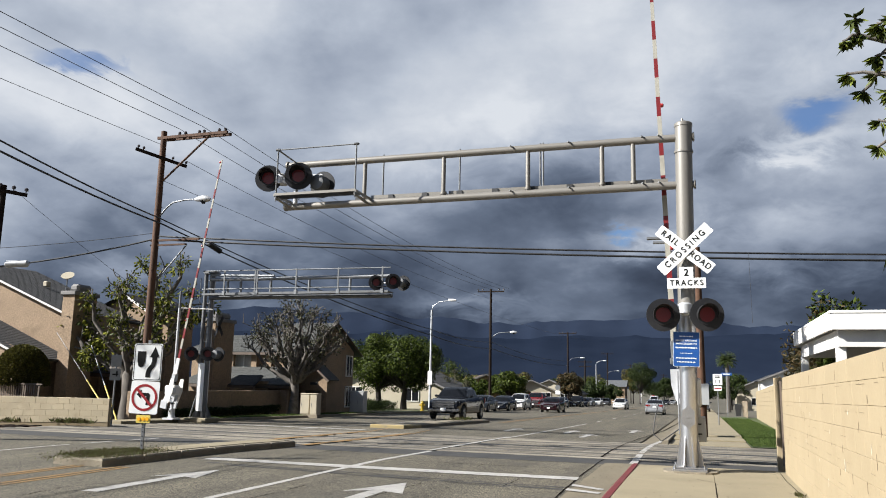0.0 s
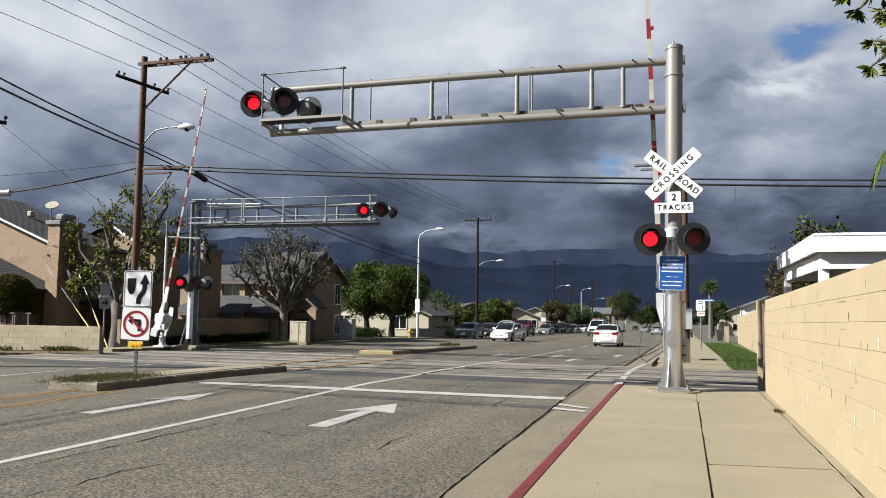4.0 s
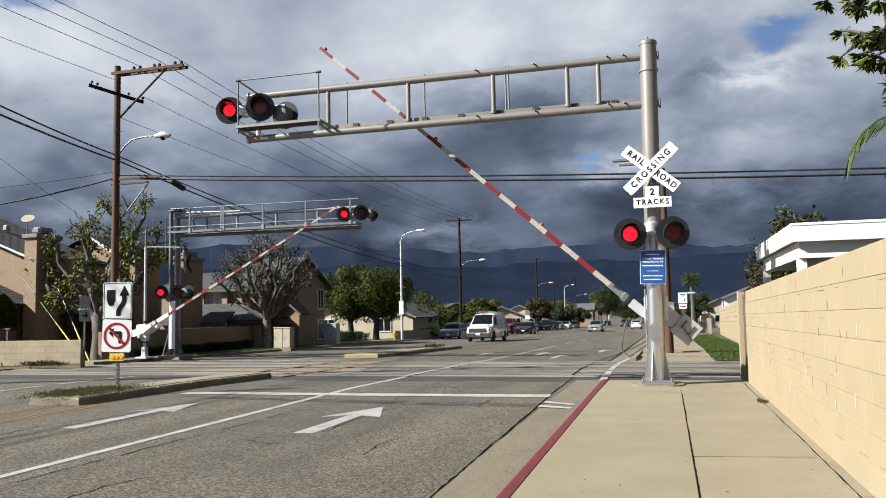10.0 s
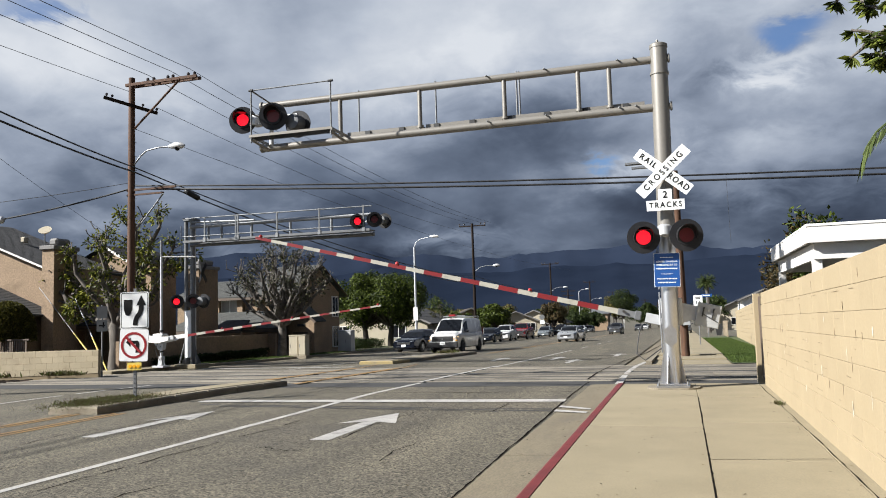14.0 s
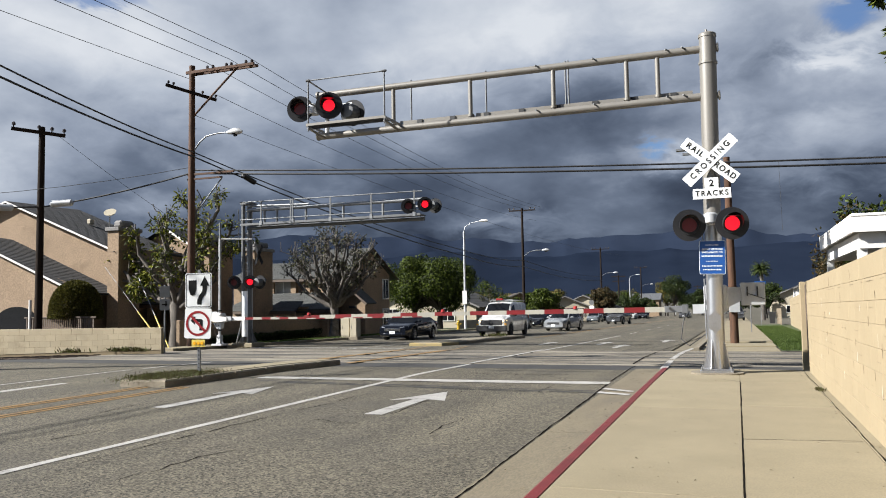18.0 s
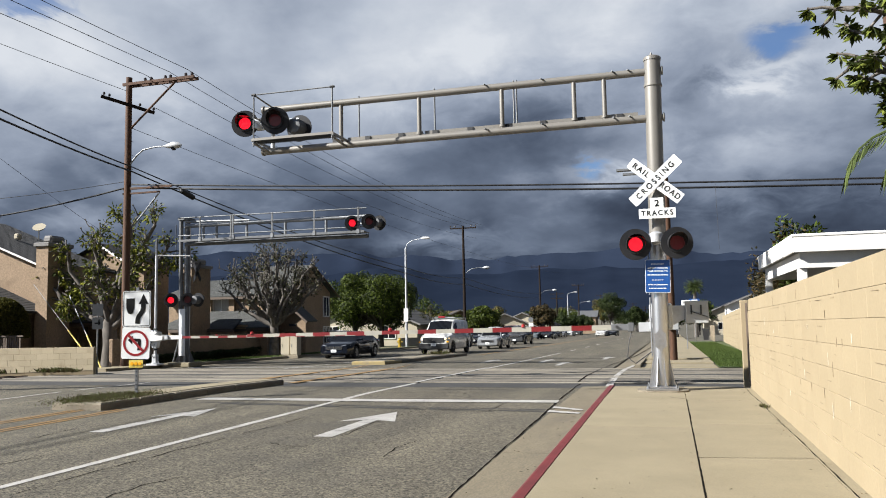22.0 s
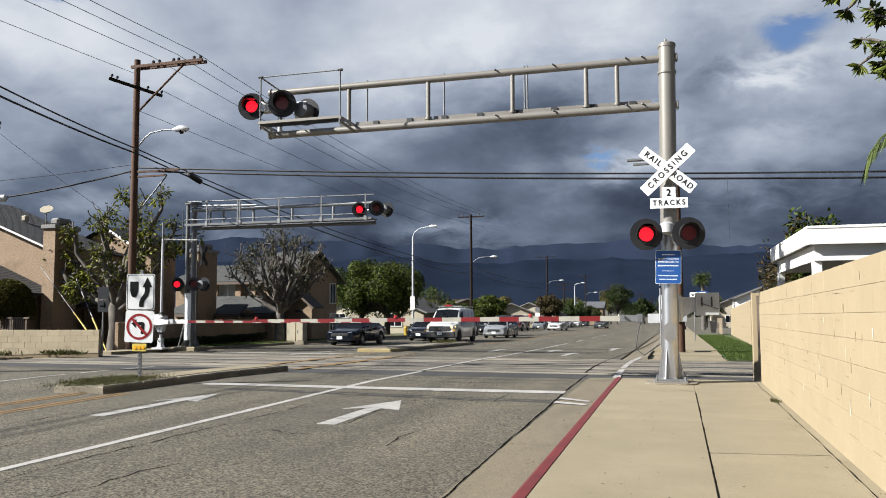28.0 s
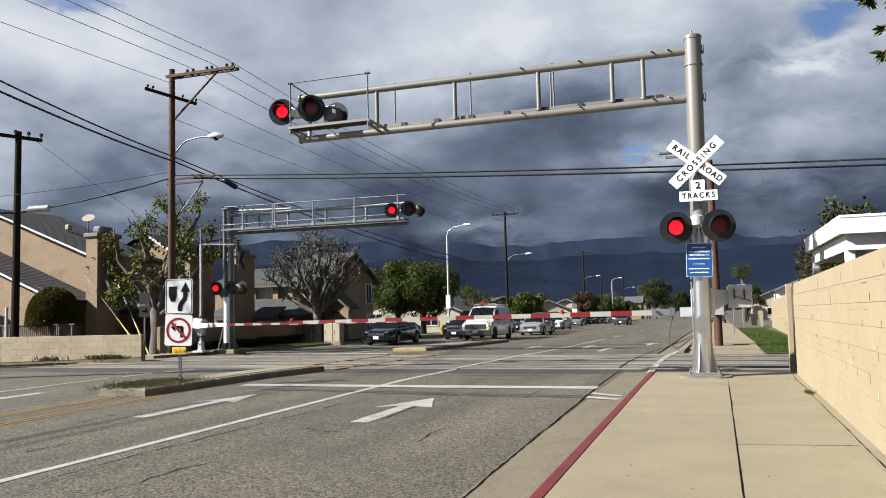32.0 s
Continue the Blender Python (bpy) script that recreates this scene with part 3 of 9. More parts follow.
def build_tracks():
    crossing = thing("rail_crossing", "concrete crossing panels and steel rails set in the road", "railway crossing", kind="structure")
    z = lambda x, y: ground_z(x, y)
    # rails: head and web
    for y in RAILS:
        bm = bmesh.new()
        xs = [-160, -80, -50, -40, -34, -28, -24, -21, -16, -8, 0, 10, 40, 120]
        prev = None
        for x in xs:
            h = z(x, y) + 0.012
            ring = [bm.verts.new((x, y + dy, h + dz)) for dy, dz in ((-0.036, -0.13), (0.036, -0.13), (0.036, -0.004), (0.03, 0.0), (-0.03, 0.0), (-0.036, -0.004))]
            if prev:
                for k in range(6):
                    bm.faces.new((prev[k], prev[(k + 1) % 6], ring[(k + 1) % 6], ring[k]))
            prev = ring
        part("rail", bm, M["rail"], crossing)
    # panels between and outside the rails, each a slab 2.4 m long
    for a, b in ((RAILS[0], RAILS[1]), (RAILS[2], RAILS[3])):
        for y0, y1 in ((a - 0.70, a - 0.07), (a + 0.13, b - 0.13), (b + 0.07, b + 0.70)):
            n = 10
            for i in range(n):
                x0 = -21.0 + i * 2.42
                x1 = x0 + 2.40
                bm = bmesh.new()
                vs = box(bm, x0, x1, y0, y1, -0.12, 0.008 + 0.004 * ((i * 7) % 3))
                for v in bm.verts:
                    v.co.z += z(v.co.x, v.co.y)
                part("panel", bm, M["panel"], crossing)
    # pale concrete headers along the edges of the panels
    for a, b in ((RAILS[0], RAILS[1]), (RAILS[2], RAILS[3])):
        for y0, y1 in ((a - 0.95, a - 0.72), (a - 0.30, a - 0.10), (a + 0.16, a + 0.36), (b - 0.36, b - 0.16), (b + 0.10, b + 0.30), (b + 0.72, b + 0.92)):
            bm = boxed(-21.0, 2.9, y0, y1, -0.1, 0.024)
            for v in bm.verts:
                v.co.z += z(v.co.x, v.co.y)
            part("header", bm, M["header"], crossing)
    # sleepers show beyond the road
    first = None
    for a, b in ((RAILS[0], RAILS[1]), (RAILS[2], RAILS[3])):
        for i in range(28):
            x = -21.8 - i * 0.6
            m = pose(x, (a + b) / 2, z(x, a) - 0.1)
            if first is None:
                first = part("sleeper", boxed(-0.11, 0.11, -1.25, 1.25, -0.05, 0.1), M["wood_dark"], crossing)
                first.matrix_basis = m
            else:
                same_mesh("sleeper", first, crossing, m)


def flat_on_road(name, poly, material, parent, dz=0.006):
    """A painted mark: a thin plate that follows the land."""
    bm = bmesh.new()
    vs = [bm.verts.new((x, y, ground_z(x, y) + dz)) for x, y in poly]
    f = bm.faces.new(vs)
    f.normal_update()
    if f.normal.z < 0:
        f.normal_flip()
    return part(name, bm, material, parent)


def stripe(name, pts, w, material, parent, dz=0.006, wob=0.0):
    bm = bmesh.new()
    prev = None
    for i, (x, y) in enumerate(pts):
        x1, y1 = pts[min(i + 1, len(pts) - 1)]
        x0, y0 = pts[max(i - 1, 0)]
        d = Vector((x1 - x0, y1 - y0)).normalized()
        hw = w / 2 * (1 + random.uniform(-wob, wob))
        pair = [bm.verts.new((x + s * d.y * hw, y - s * d.x * hw, ground_z(x, y) + dz)) for s in (-1, 1)]
        if prev:
            bm.faces.new((prev[0], prev[1], pair[1], pair[0]))
        prev = pair
    return part(name, bm, material, parent)


def arrow(cx, y0, y1, w=0.28, head=0.92, flip=1):
    hy = y1 - 1.15
    return [(cx - w / 2, y0), (cx + w / 2, y0), (cx + w * 0.4, hy + 0.05), (cx + head / 2, hy - 0.08), (cx + 0.06, y1), (cx - head / 2, hy - 0.18), (cx - w * 0.4, hy + 0.05)]


def build_markings():
    marks = thing("road_markings", "worn white and yellow paint on the asphalt", "road marking", kind="structure")
    W, Y = M["paint_white"], M["paint_yellow"]
    line = lambda x0, ya, x1, yb, n=12: [(x0 + (x1 - x0) * i / n, ya + (yb - ya) * i / n) for i in range(n + 1)]
    stripe("lane_line", line(-6.40, 4.9, -6.40, 19.4, 24), 0.13, W, marks, wob=0.16)
    stripe("lane_line", line(-6.40, 19.4, -6.36, 27.6, 12), 0.13, W, marks, dz=0.031, wob=0.2)
    stripe("lane_line", line(-6.36, 27.6, -6.15, 46, 16), 0.12, W, marks, wob=0.12)
    for i in range(14):
        y = 50 + i * 9.0
        stripe("lane_dash", line(-6.1, y, -6.1, y + 3.0, 3), 0.11, W, marks)
    stripe("stop_line", [(-9.55, 14.55), (-8, 14.55), (-6, 14.56), (-4, 14.6), (-2.05, 14.68)], 0.43, W, marks, dz=0.010, wob=0.05)
    flat_on_road("turn_arrow", arrow(-4.62, 9.85, 12.75), W, marks)
    flat_on_road("turn_arrow", arrow(-8.24, 9.75, 12.9, head=0.8), W, marks)
    flat_on_road("turn_arrow", [(-13.2, 12.6), (-13.0, 12.6), (-12.9, 10.2), (-12.6, 10.1), (-13.0, 9.0), (-13.5, 10.1), (-13.2, 10.2)], W, marks)
    for x in (-9.96, -9.78, -10.62, -10.80):
        stripe("centre_line", line(x, -20, x - 0.05, 12.5), 0.10, Y, marks, wob=0.15)
    stripe("lane_line", line(-14.1, -20, -14.3, 19.2, 20), 0.11, W, marks, wob=0.1)
    for x in (-9.8, -11.6):
        stripe("centre_line", line(x, 27.2, x - 0.6, 31.0), 0.10, Y, marks)
        stripe("centre_line", line(x + 0.1, 18.9, x, 27.2), 0.24, Y, marks, dz=0.034, wob=0.3)
    stripe("centre_line", line(-10.3, 43, -9.9, 140, 14), 0.10, Y, marks)
    stripe("centre_line", line(-10.5, 43, -10.1, 140, 14), 0.10, Y, marks)
    stripe("lane_line", line(-14.4, 27.5, -14.2, 44, 10), 0.11, W, marks)
    stripe("stop_line", line(-19.6, 29.0, -12.4, 29.0), 0.32, W, marks)
    # white edge that bends round the kerb end at the tracks
    stripe("edge_line", [(-1.36, 16.9), (-1.38, 18.1), (-1.44, 20), (-1.48, 21.8)], 0.16, W, marks, dz=0.024, wob=0.1)
    stripe("edge_line", [(-1.49, 22.3), (-1.49, 24.0), (-1.46, 26.4), (-1.3, 29.5)], 0.14, W, marks, dz=0.024, wob=0.1)
    # short bars in the gutter
    flat_on_road("gutter_bar", [(-2.0, 12.95), (-1.45, 12.75), (-1.45, 12.93), (-2.0, 13.2)], W, marks, 0.018)
    flat_on_road("gutter_bar", [(-2.0, 13.55), (-1.45, 13.2), (-1.45, 13.38), (-2.0, 13.78)], W, marks, 0.018)
    for x, y in ((-5.3, 33), (-4.2, 30), (-2.9, 36), (-7.8, 33)):
        flat_on_road("turn_arrow", [(x - 0.1, y), (x + 0.1, y), (x + 0.12, y + 2.2), (x + 0.4, y + 2.0), (x, y + 3.2), (x - 0.4, y + 2.0), (x - 0.12, y + 2.2)], W, marks)
    # cracks, and dark strips in broken lengths before the stop line
    rng = random.Random(4)
    for ya, yb, x0, x1, w in ((13.95, 13.36, -9.2, -2.03, 0.085), (13.72, 13.12, -8.6, -2.03, 0.12), (13.5, 12.98, -6.9, -2.6, 0.05)):
        k = 40
        pts = [(x0 + (x1 - x0) * i / k, ya + (yb - ya) * i / k + rng.uniform(-0.012, 0.012)) for i in range(k + 1)]
        a = 0
        while a < k - 3:
            b = min(k, a + rng.randint(7, 18))
            stripe("tar_strip", pts[a:b + 1], w, M["asphalt_dark"], marks, dz=0.0045, wob=0.45)
            a = b + rng.randint(0, 2)
    for x0, ya, yb, wander in ((-3.4, 4.5, 12.5, 0.5), (-5.2, 3.5, 9.0, 0.7), (-6.0, 6.0, 13.5, 0.25), (-7.4, 5, 13, 0.3), (-4.4, 10, 17.5, 0.3), (-8.9, 7, 17, 0.4), (-3.0, 13, 17.8, 0.2), (-12.0, 4, 12, 0.4), (-5.6, 28, 46, 0.5), (-3.6, 29, 60, 0.4), (-8.3, 29, 60, 0.5)):
        pts, x = [], x0
        n = int((yb - ya) / 0.22)
        for i in range(n):
            x += rng.uniform(-1, 1) * wander * 0.16
            pts.append((x, ya + (yb - ya) * i / n))
        for k in range(0, n - 3, 9):
            if rng.random() < 0.6:
                stripe("crack", pts[k:k + rng.randint(4, 9)], 0.013, M["crack"], marks, dz=0.004, wob=0.9)
    for y, xa, xb in ((9.2, -5.2, -4.4), (16.4, -9.4, -2.0)):
        pts, yy = [], y
        for i in range(20):
            yy += rng.uniform(-1, 1) * 0.05
            pts.append((xa + (xb - xa) * i / 19, yy))
        stripe("crack", pts, 0.016, M["crack"], marks, dz=0.004, wob=0.8)


def slab(name, x0, x1, y0, y1, material, parent, top=0.13, gap=0.006, low=0.2):
    bm = bmesh.new()
    n = max(1, int((y1 - y0) / 4))
    box(bm, x0 + gap, x1 - gap, y0 + gap, y1 - gap, -low, top, 0.006)
    for v in bm.verts:
        v.co.z += ground_z(v.co.x, v.co.y)
    return part(name, bm, material, parent)


def build_pavements():
    # east pavement: two rows of slabs, a long joint between them, and a narrow strip at the wall
    walk_e = thing("pavement", "pale tan concrete pavement in large slabs", "pavement", kind="structure")
    joint = 0.235
    ys = [-14.0, -9.0, -4.0, 1.0, 5.75, 10.55, 14.08, 16.75]
    for a, b in zip(ys, ys[1:]):
        slab("slab", KERB_X + 0.10, joint, a, b, M["concrete"], walk_e, gap=0.0025)
    ys2 = [-14.0, -9.0, -4.0, 1.2, 4.7, 8.27, 10.95, 14.08, 16.75]
    for a, b in zip(ys2, ys2[1:]):
        slab("slab", joint, 1.36, a, b, M["concrete"], walk_e, top=0.131, gap=0.0025)
    for a, b in zip(ys2, ys2[1:]):
        slab("slab", 1.36, WALL_X + 0.05, a, b, M["concrete"], walk_e, top=0.126, gap=0.0025)
    # joints that have opened into ragged cracks, and one that crosses the pavement
    rj = random.Random(23)
    stripe("joint", [(joint + 0.009 * noise.noise(Vector((0.0, 0.9 * y, 3.0))) + rj.uniform(-0.0015, 0.0015), y) for y in (-6 + 0.16 * i for i in range(126))], 0.0125, M["crack"], walk_e, dz=0.1335, wob=0.55)
    stripe("joint", [(1.375 + 0.016 * noise.noise(Vector((4.0, 0.7 * y, 1.0))) + rj.uniform(-0.003, 0.003), y) for y in (-6 + 0.2 * i for i in range(113))], 0.010, M["crack"], walk_e, dz=0.1335, wob=0.7)
    stripe("joint", [(joint + 0.0115 * i, 8.27 + 0.0016 * i + rj.uniform(-0.004, 0.004)) for i in range(98)], 0.009, M["crack"], walk_e, dz=0.1335, wob=0.6)
    stripe("joint", [(joint - 0.01 * i, 14.1 + 0.012 * i + rj.uniform(-0.004, 0.004)) for i in range(30)], 0.011, M["crack"], walk_e, dz=0.1335, wob=0.6)
    # dark joint filler just under the slabs
    slab("bed", KERB_X + 0.09, WALL_X + 0.1, -14.0, 16.70, M["asphalt_dark"], walk_e, top=0.112, gap=0.0, low=0.1)
    # beyond the tracks
    walk_f = thing("pavement", "pale concrete pavement beyond the railway tracks", "pavement", kind="structure")
    yy = 27.5
    while yy < 150:
        slab("slab", -1.0, 1.5, yy, yy + 3.0, M["concrete"], walk_f, top=0.03 + 0.10 * min(1.0, (yy - 27.5) / 6))
        yy += 3.0
    # gutters and kerbs
    kerb = thing("kerb", "red-painted concrete kerb with a broad gutter", "kerb", kind="structure")
    for a, b in ((-14, -8), (-8, -2), (-2, 4), (4, 9), (9, 13.2), (13.2, 17.95)):
        bm = bmesh.new()
        prism(bm, [(GUTTER_X, -0.2), (KERB_X + 0.02, -0.2), (KERB_X + 0.02, 0.02), (KERB_X - 0.10, 0.012), (GUTTER_X, 0.003)], -(b - a) + 0.012, (0, a, 0))
        bmesh.ops.recalc_face_normals(bm, faces=bm.faces)
        part("gutter", bm, M["gutter"], kerb)
    for a, b in ((-14, -8), (-8, -2), (-2, 4), (4, 9), (9, 13.2), (13.2, 16.75)):
        bm = bmesh.new()
        prism(bm, [(KERB_X - 0.035, -0.2), (KERB_X + 0.105, -0.2), (KERB_X + 0.105, 0.136), (KERB_X + 0.02, 0.136), (KERB_X - 0.012, 0.115)], -(b - a) + 0.008, (0, a, 0))
        bmesh.ops.recalc_face_normals(bm, faces=bm.faces)
        part("kerb_stone", bm, M["kerb_red"], kerb, smooth=30)
    seam_x = lambda y: -1.80 - 0.018 * y if y < 16 else -2.09 - 0.02 * (y - 16)
    stripe("seam", [(seam_x(-6 + 0.16 * i) + random.uniform(-0.007, 0.007) + 0.02 * noise.noise(Vector((0.0, 0.11 * i, 7.0))), -6 + 0.16 * i) for i in range(160)], 0.021, M["crack"], kerb, dz=0.008, wob=0.7)
    stripe("seam", [(-2.26, 19.9), (-2.33, 22.9), (-2.28, 26.7), (-2.14, 30.6), (-2.0, 33), (-1.68, 39.3), (-1.4, 52), (-1.25, 70)], 0.035, M["crack"], kerb, dz=0.026, wob=0.5)
    kerb_f = thing("kerb", "grey concrete kerb and gutter beyond the tracks", "kerb", kind="structure")
    for i in range(20):
        a, b = 27.5 + i * 6, 33.5 + i * 6
        for nm, x0, x1, top, mt in (("gutter", -1.85, -1.2, 0.012, "gutter"), ("kerb_stone", -1.2, -1.0, 0.135, "old_concrete")):
            slab(nm, x0, x1, a, b, M[mt], kerb_f, top=top, gap=0.004)
    # west side beyond the tracks: kerb, gutter, pavement and lawn strip
    kerb_w = thing("kerb", "grey concrete kerb on the west side of the road", "kerb", kind="structure")
    for i in range(14):
        a, b = 28.2 + i * 8, 36.2 + i * 8
        slab("kerb_stone", WEST_X - 0.17, WEST_X, a, b, M["old_concrete"], kerb_w, top=0.135, gap=0.004)
        slab("gutter", WEST_X, WEST_X + 0.6, a, b, M["gutter"], kerb_w, top=0.010, gap=0.004)
    walk_w = thing("pavement", "concrete pavement in front of the housing estate", "pavement", kind="structure")
    for i in range(40):
        a = 25.0 + i * 3
        slab("slab", WEST_X - (2.0 if a < 31 else 3.0), WEST_X - (0.17 if a < 31 else 1.7), a, a + 3, M["concrete"], walk_w, top=0.13)
    # corner on the near west side, with a red kerb
    corner = thing("pavement", "concrete corner pavement with a red kerb", "pavement", kind="structure")
    pts = [(-60, -40), (-18.4, -40), (-18.4, 13.6)] + [(-19.9 + 1.5 * math.cos(radians(a)), 13.6 + 2.4 * math.sin(radians(a))) for a in range(15, 91, 15)] + [(-26, 16.6), (-60, 17.0)]
    for nm, mt, grow, top in (("kerb_stone", "kerb_red", 0.0, 0.122), ("slab", "concrete", -0.16, 0.13)):
        poly = [(x + (grow if x > -21 else 0), y + (grow if y > 13 else 0)) for x, y in pts]
        bm = bmesh.new()
        lo = [bm.verts.new((x, y, -0.3)) for x, y in poly]
        hi = [bm.verts.new((x, y, ground_z(x, y) + top)) for x, y in poly]
        bm.faces.new(hi)
        for k in range(len(poly)):
            j = (k + 1) % len(poly)
            bm.faces.new((lo[k], lo[j], hi[j], hi[k]))
        bmesh.ops.recalc_face_normals(bm, faces=bm.faces)
        part(nm, bm, M[mt], corner)
    sheet([-44, -40, -36, -32, -28, -24, -21.2], [16.2, 17, 18.0], 0.0, M["asphalt_dark"], "road", kind="structure", label="dark asphalt strip beside the tracks", category="road")
    # lawns
    sheet([1.52, 2.0, 2.6, 3.2, 4.6], [27.6, 30, 32, 34, 40, 50, 60, 70, 80], 0.025, M["lawn"], "lawn", kind="structure", label="green grass verge beside the pavement", category="lawn")
    sheet([-22.0, -21.2, -20.48], [31.02, 32, 34, 40, 50, 70], 0.11, M["lawn"], "lawn", kind="structure", label="green grass verge before the estate wall", category="lawn")
    sheet([-34, -30, -26, -23.4], [44, 48, 52, 60, 70, 100], 0.10, M["lawn"], "lawn", kind="structure", label="shaded green front lawn", category="lawn")


def island(name, x0, x1, xa, xb, y0, y1, label, nose_far=True, yellow=False):
    """A raised median: x0..x1 at its near end, xa..xb at its far end."""
    t = thing(name, label, "traffic island", kind="structure")
    n = 6
    edge = lambda f: (x0 + (xa - x0) * f, x1 + (xb - x1) * f, y0 + (y1 - y0) * f)
    for i in range(n):
        f0, f1 = i / n, (i + 1) / n - 0.002
        a, b = edge(f0), edge(f1)
        ins = 0.16
        for nm, mt, (p, q, r, s), top in (("kerb_stone", "kerb_yellow" if yellow and i == 0 else "old_concrete", (a[0], a[1], b[1], b[0]), 0.14), ("infill", "concrete" if not yellow else "old_concrete", (a[0] + ins, a[1] - ins, b[1] - ins, b[0] + ins), 0.155)):
            a = (a[0], a[1], a[2] + (0.2 if nm == "infill" and i == 0 else 0.0))
            bm = bmesh.new()
            c = 0.03
            rows = []
            for k, (x0_, x1_, x2_, x3_, ya, yb, dz) in enumerate(((p, q, r, s, a[2], b[2], -0.1), (p, q, r, s, a[2], b[2], top - c), (p + c, q - c, r - c, s + c, a[2] + c, b[2], top))):
                rows.append([bm.verts.new((x, y, ground_z(x, y) + dz)) for x, y in ((x0_, ya), (x1_, ya), (x2_, yb), (x3_, yb))])
            bm.faces.new(rows[2])
            for lo, hi in zip(rows, rows[1:]):
                for k in range(4):
                    bm.faces.new((lo[k], lo[(k + 1) % 4], hi[(k + 1) % 4], hi[k]))
            part(nm, bm, M[mt], t)
    return t


build_land()
build_tracks()
build_markings()
build_pavements()
island("traffic_island", -11.35, -10.25, -10.75, -9.75, 12.3, 18.6, "low worn concrete median with weeds at its end")
island("traffic_island", -13.1, -11.6, -12.3, -10.9, 31.2, 42.5, "low concrete median with a yellow nose", yellow=True)

# ---- crossing signals ----
FLASH_FLAPS = []          # (flap, "L" or "R"): added flaps that hide each glowing lens to make it flash


def signal_lamp(parent, x, y, z, turn=0.0, side="", r=0.305, tilt=0.0, case="silver_paint", drum=False):
    """A round flashing lamp that faces local -y: black background disc with hood, red lens and an added flap before it.
    """
    lamp = part("background_disc", prismed(circle(r, 40), 0.02), M["black"], parent, smooth=30)
    lamp.matrix_basis = pose(x, y, z, tilt, 0, turn)
    bm = bmesh.new()
    if drum:
        tube(bm, [(0, 0.0, 0), (0, 0.04, 0), (0, 0.24, 0), (0, 0.275, 0), (0, 0.285, 0)], [0.19, 0.185, 0.18, 0.16, 0.11], 24)
    else:
        tube(bm, [(0, 0.0, 0), (0, 0.06, 0), (0, 0.15, 0), (0, 0.2, 0)], [0.17, 0.17, 0.155, 0.10], 20)
    part("housing", bm, M[case], lamp, smooth=40)
    rim = bmesh.new()
    a = [[rim.verts.new((q * math.cos(t), yy, q * math.sin(t))) for t in (2 * math.pi * i / 32 for i in range(32))] for q, yy in ((0.185, -0.02), (0.185, -0.045), (0.138, -0.045), (0.138, -0.015))]
    for p, q in zip(a, a[1:]):
        for i in range(32):
            rim.faces.new((p[i], p[(i + 1) % 32], q[(i + 1) % 32], q[i]))
    part("lens_rim", rim, M["black"], lamp, smooth=40)
    hood = bmesh.new()
    n = 20
    rows = []
    for k, rr in ((0, 0.185), (1, 0.178)):
        row = []
        for i in range(n + 1):
            t = radians(-25 + 230 * i / n)
            deep = 0.08 + 0.24 * max(0.0, math.sin(radians(180 * i / n))) ** 0.8
            row.append((hood.verts.new((rr * math.cos(t), -0.02, rr * math.sin(t))), hood.verts.new((rr * math.cos(t), -deep, rr * math.sin(t)))))
        rows.append(row)
    for i in range(n):
        for row in rows:
            hood.faces.new((row[i][0], row[i + 1][0], row[i + 1][1], row[i][1]))
        hood.faces.new((rows[0][i][1], rows[0][i + 1][1], rows[1][i + 1][1], rows[1][i][1]))
    part("hood", hood, M["black_hood"], lamp, smooth=50)
    if side:
        part("lens", prismed(circle(0.134, 32), 0.01, (0, -0.012, 0)), M["lens_on"], lamp, "lit red lens")
        # added flap over the always-glowing lens; shutting it stands for switching off
        flap = part("shutter", prismed(circle(0.136, 32, 0, -0.136), 0.004), M["lens_off"], lamp, "added dark red flap for the unlit lens")
        flap.matrix_basis = pose(0, -0.03, 0.136)
        FLASH_FLAPS.append((flap, side))
    else:
        part("lens", prismed(circle(0.15, 32), 0.01, (0, -0.012, 0)), M["lens_off"], lamp, "unlit red lens")
    return lamp


def crossbuck(parent, x, y, z):
    w, l = 0.229, 1.22
    for turn, text, dy in ((-40, ("RAIL", "ROAD"), 0.0), (43, ("CROSSING",), -0.012)):
        b = part("crossbuck_blade", prismed(round_rect(l, w, 0.02, 2), 0.006), M["sign_white"], parent, "white reflective board")
        b.matrix_basis = pose(x, y + dy, z) @ Matrix.Rotation(radians(-turn), 4, "Y")
        base = Matrix.Rotation(radians(90), 4, "X")
        if len(text) == 2:
            lettering(text[0], 0.158, Matrix.Translation((-0.345, -0.010, 0)) @ base, M["sign_black"], b, width=0.92, spacing=1.35)
            lettering(text[1], 0.158, Matrix.Translation((0.345, -0.010, 0)) @ base, M["sign_black"], b, width=0.9, spacing=1.25)
        else:
            lettering(text[0], 0.158, Matrix.Translation((0, -0.010, 0)) @ base, M["sign_black"], b, width=0.92, spacing=1.5)


def chord(bm, a, b, r, n=18):
    tube(bm, [a, b], r, n)


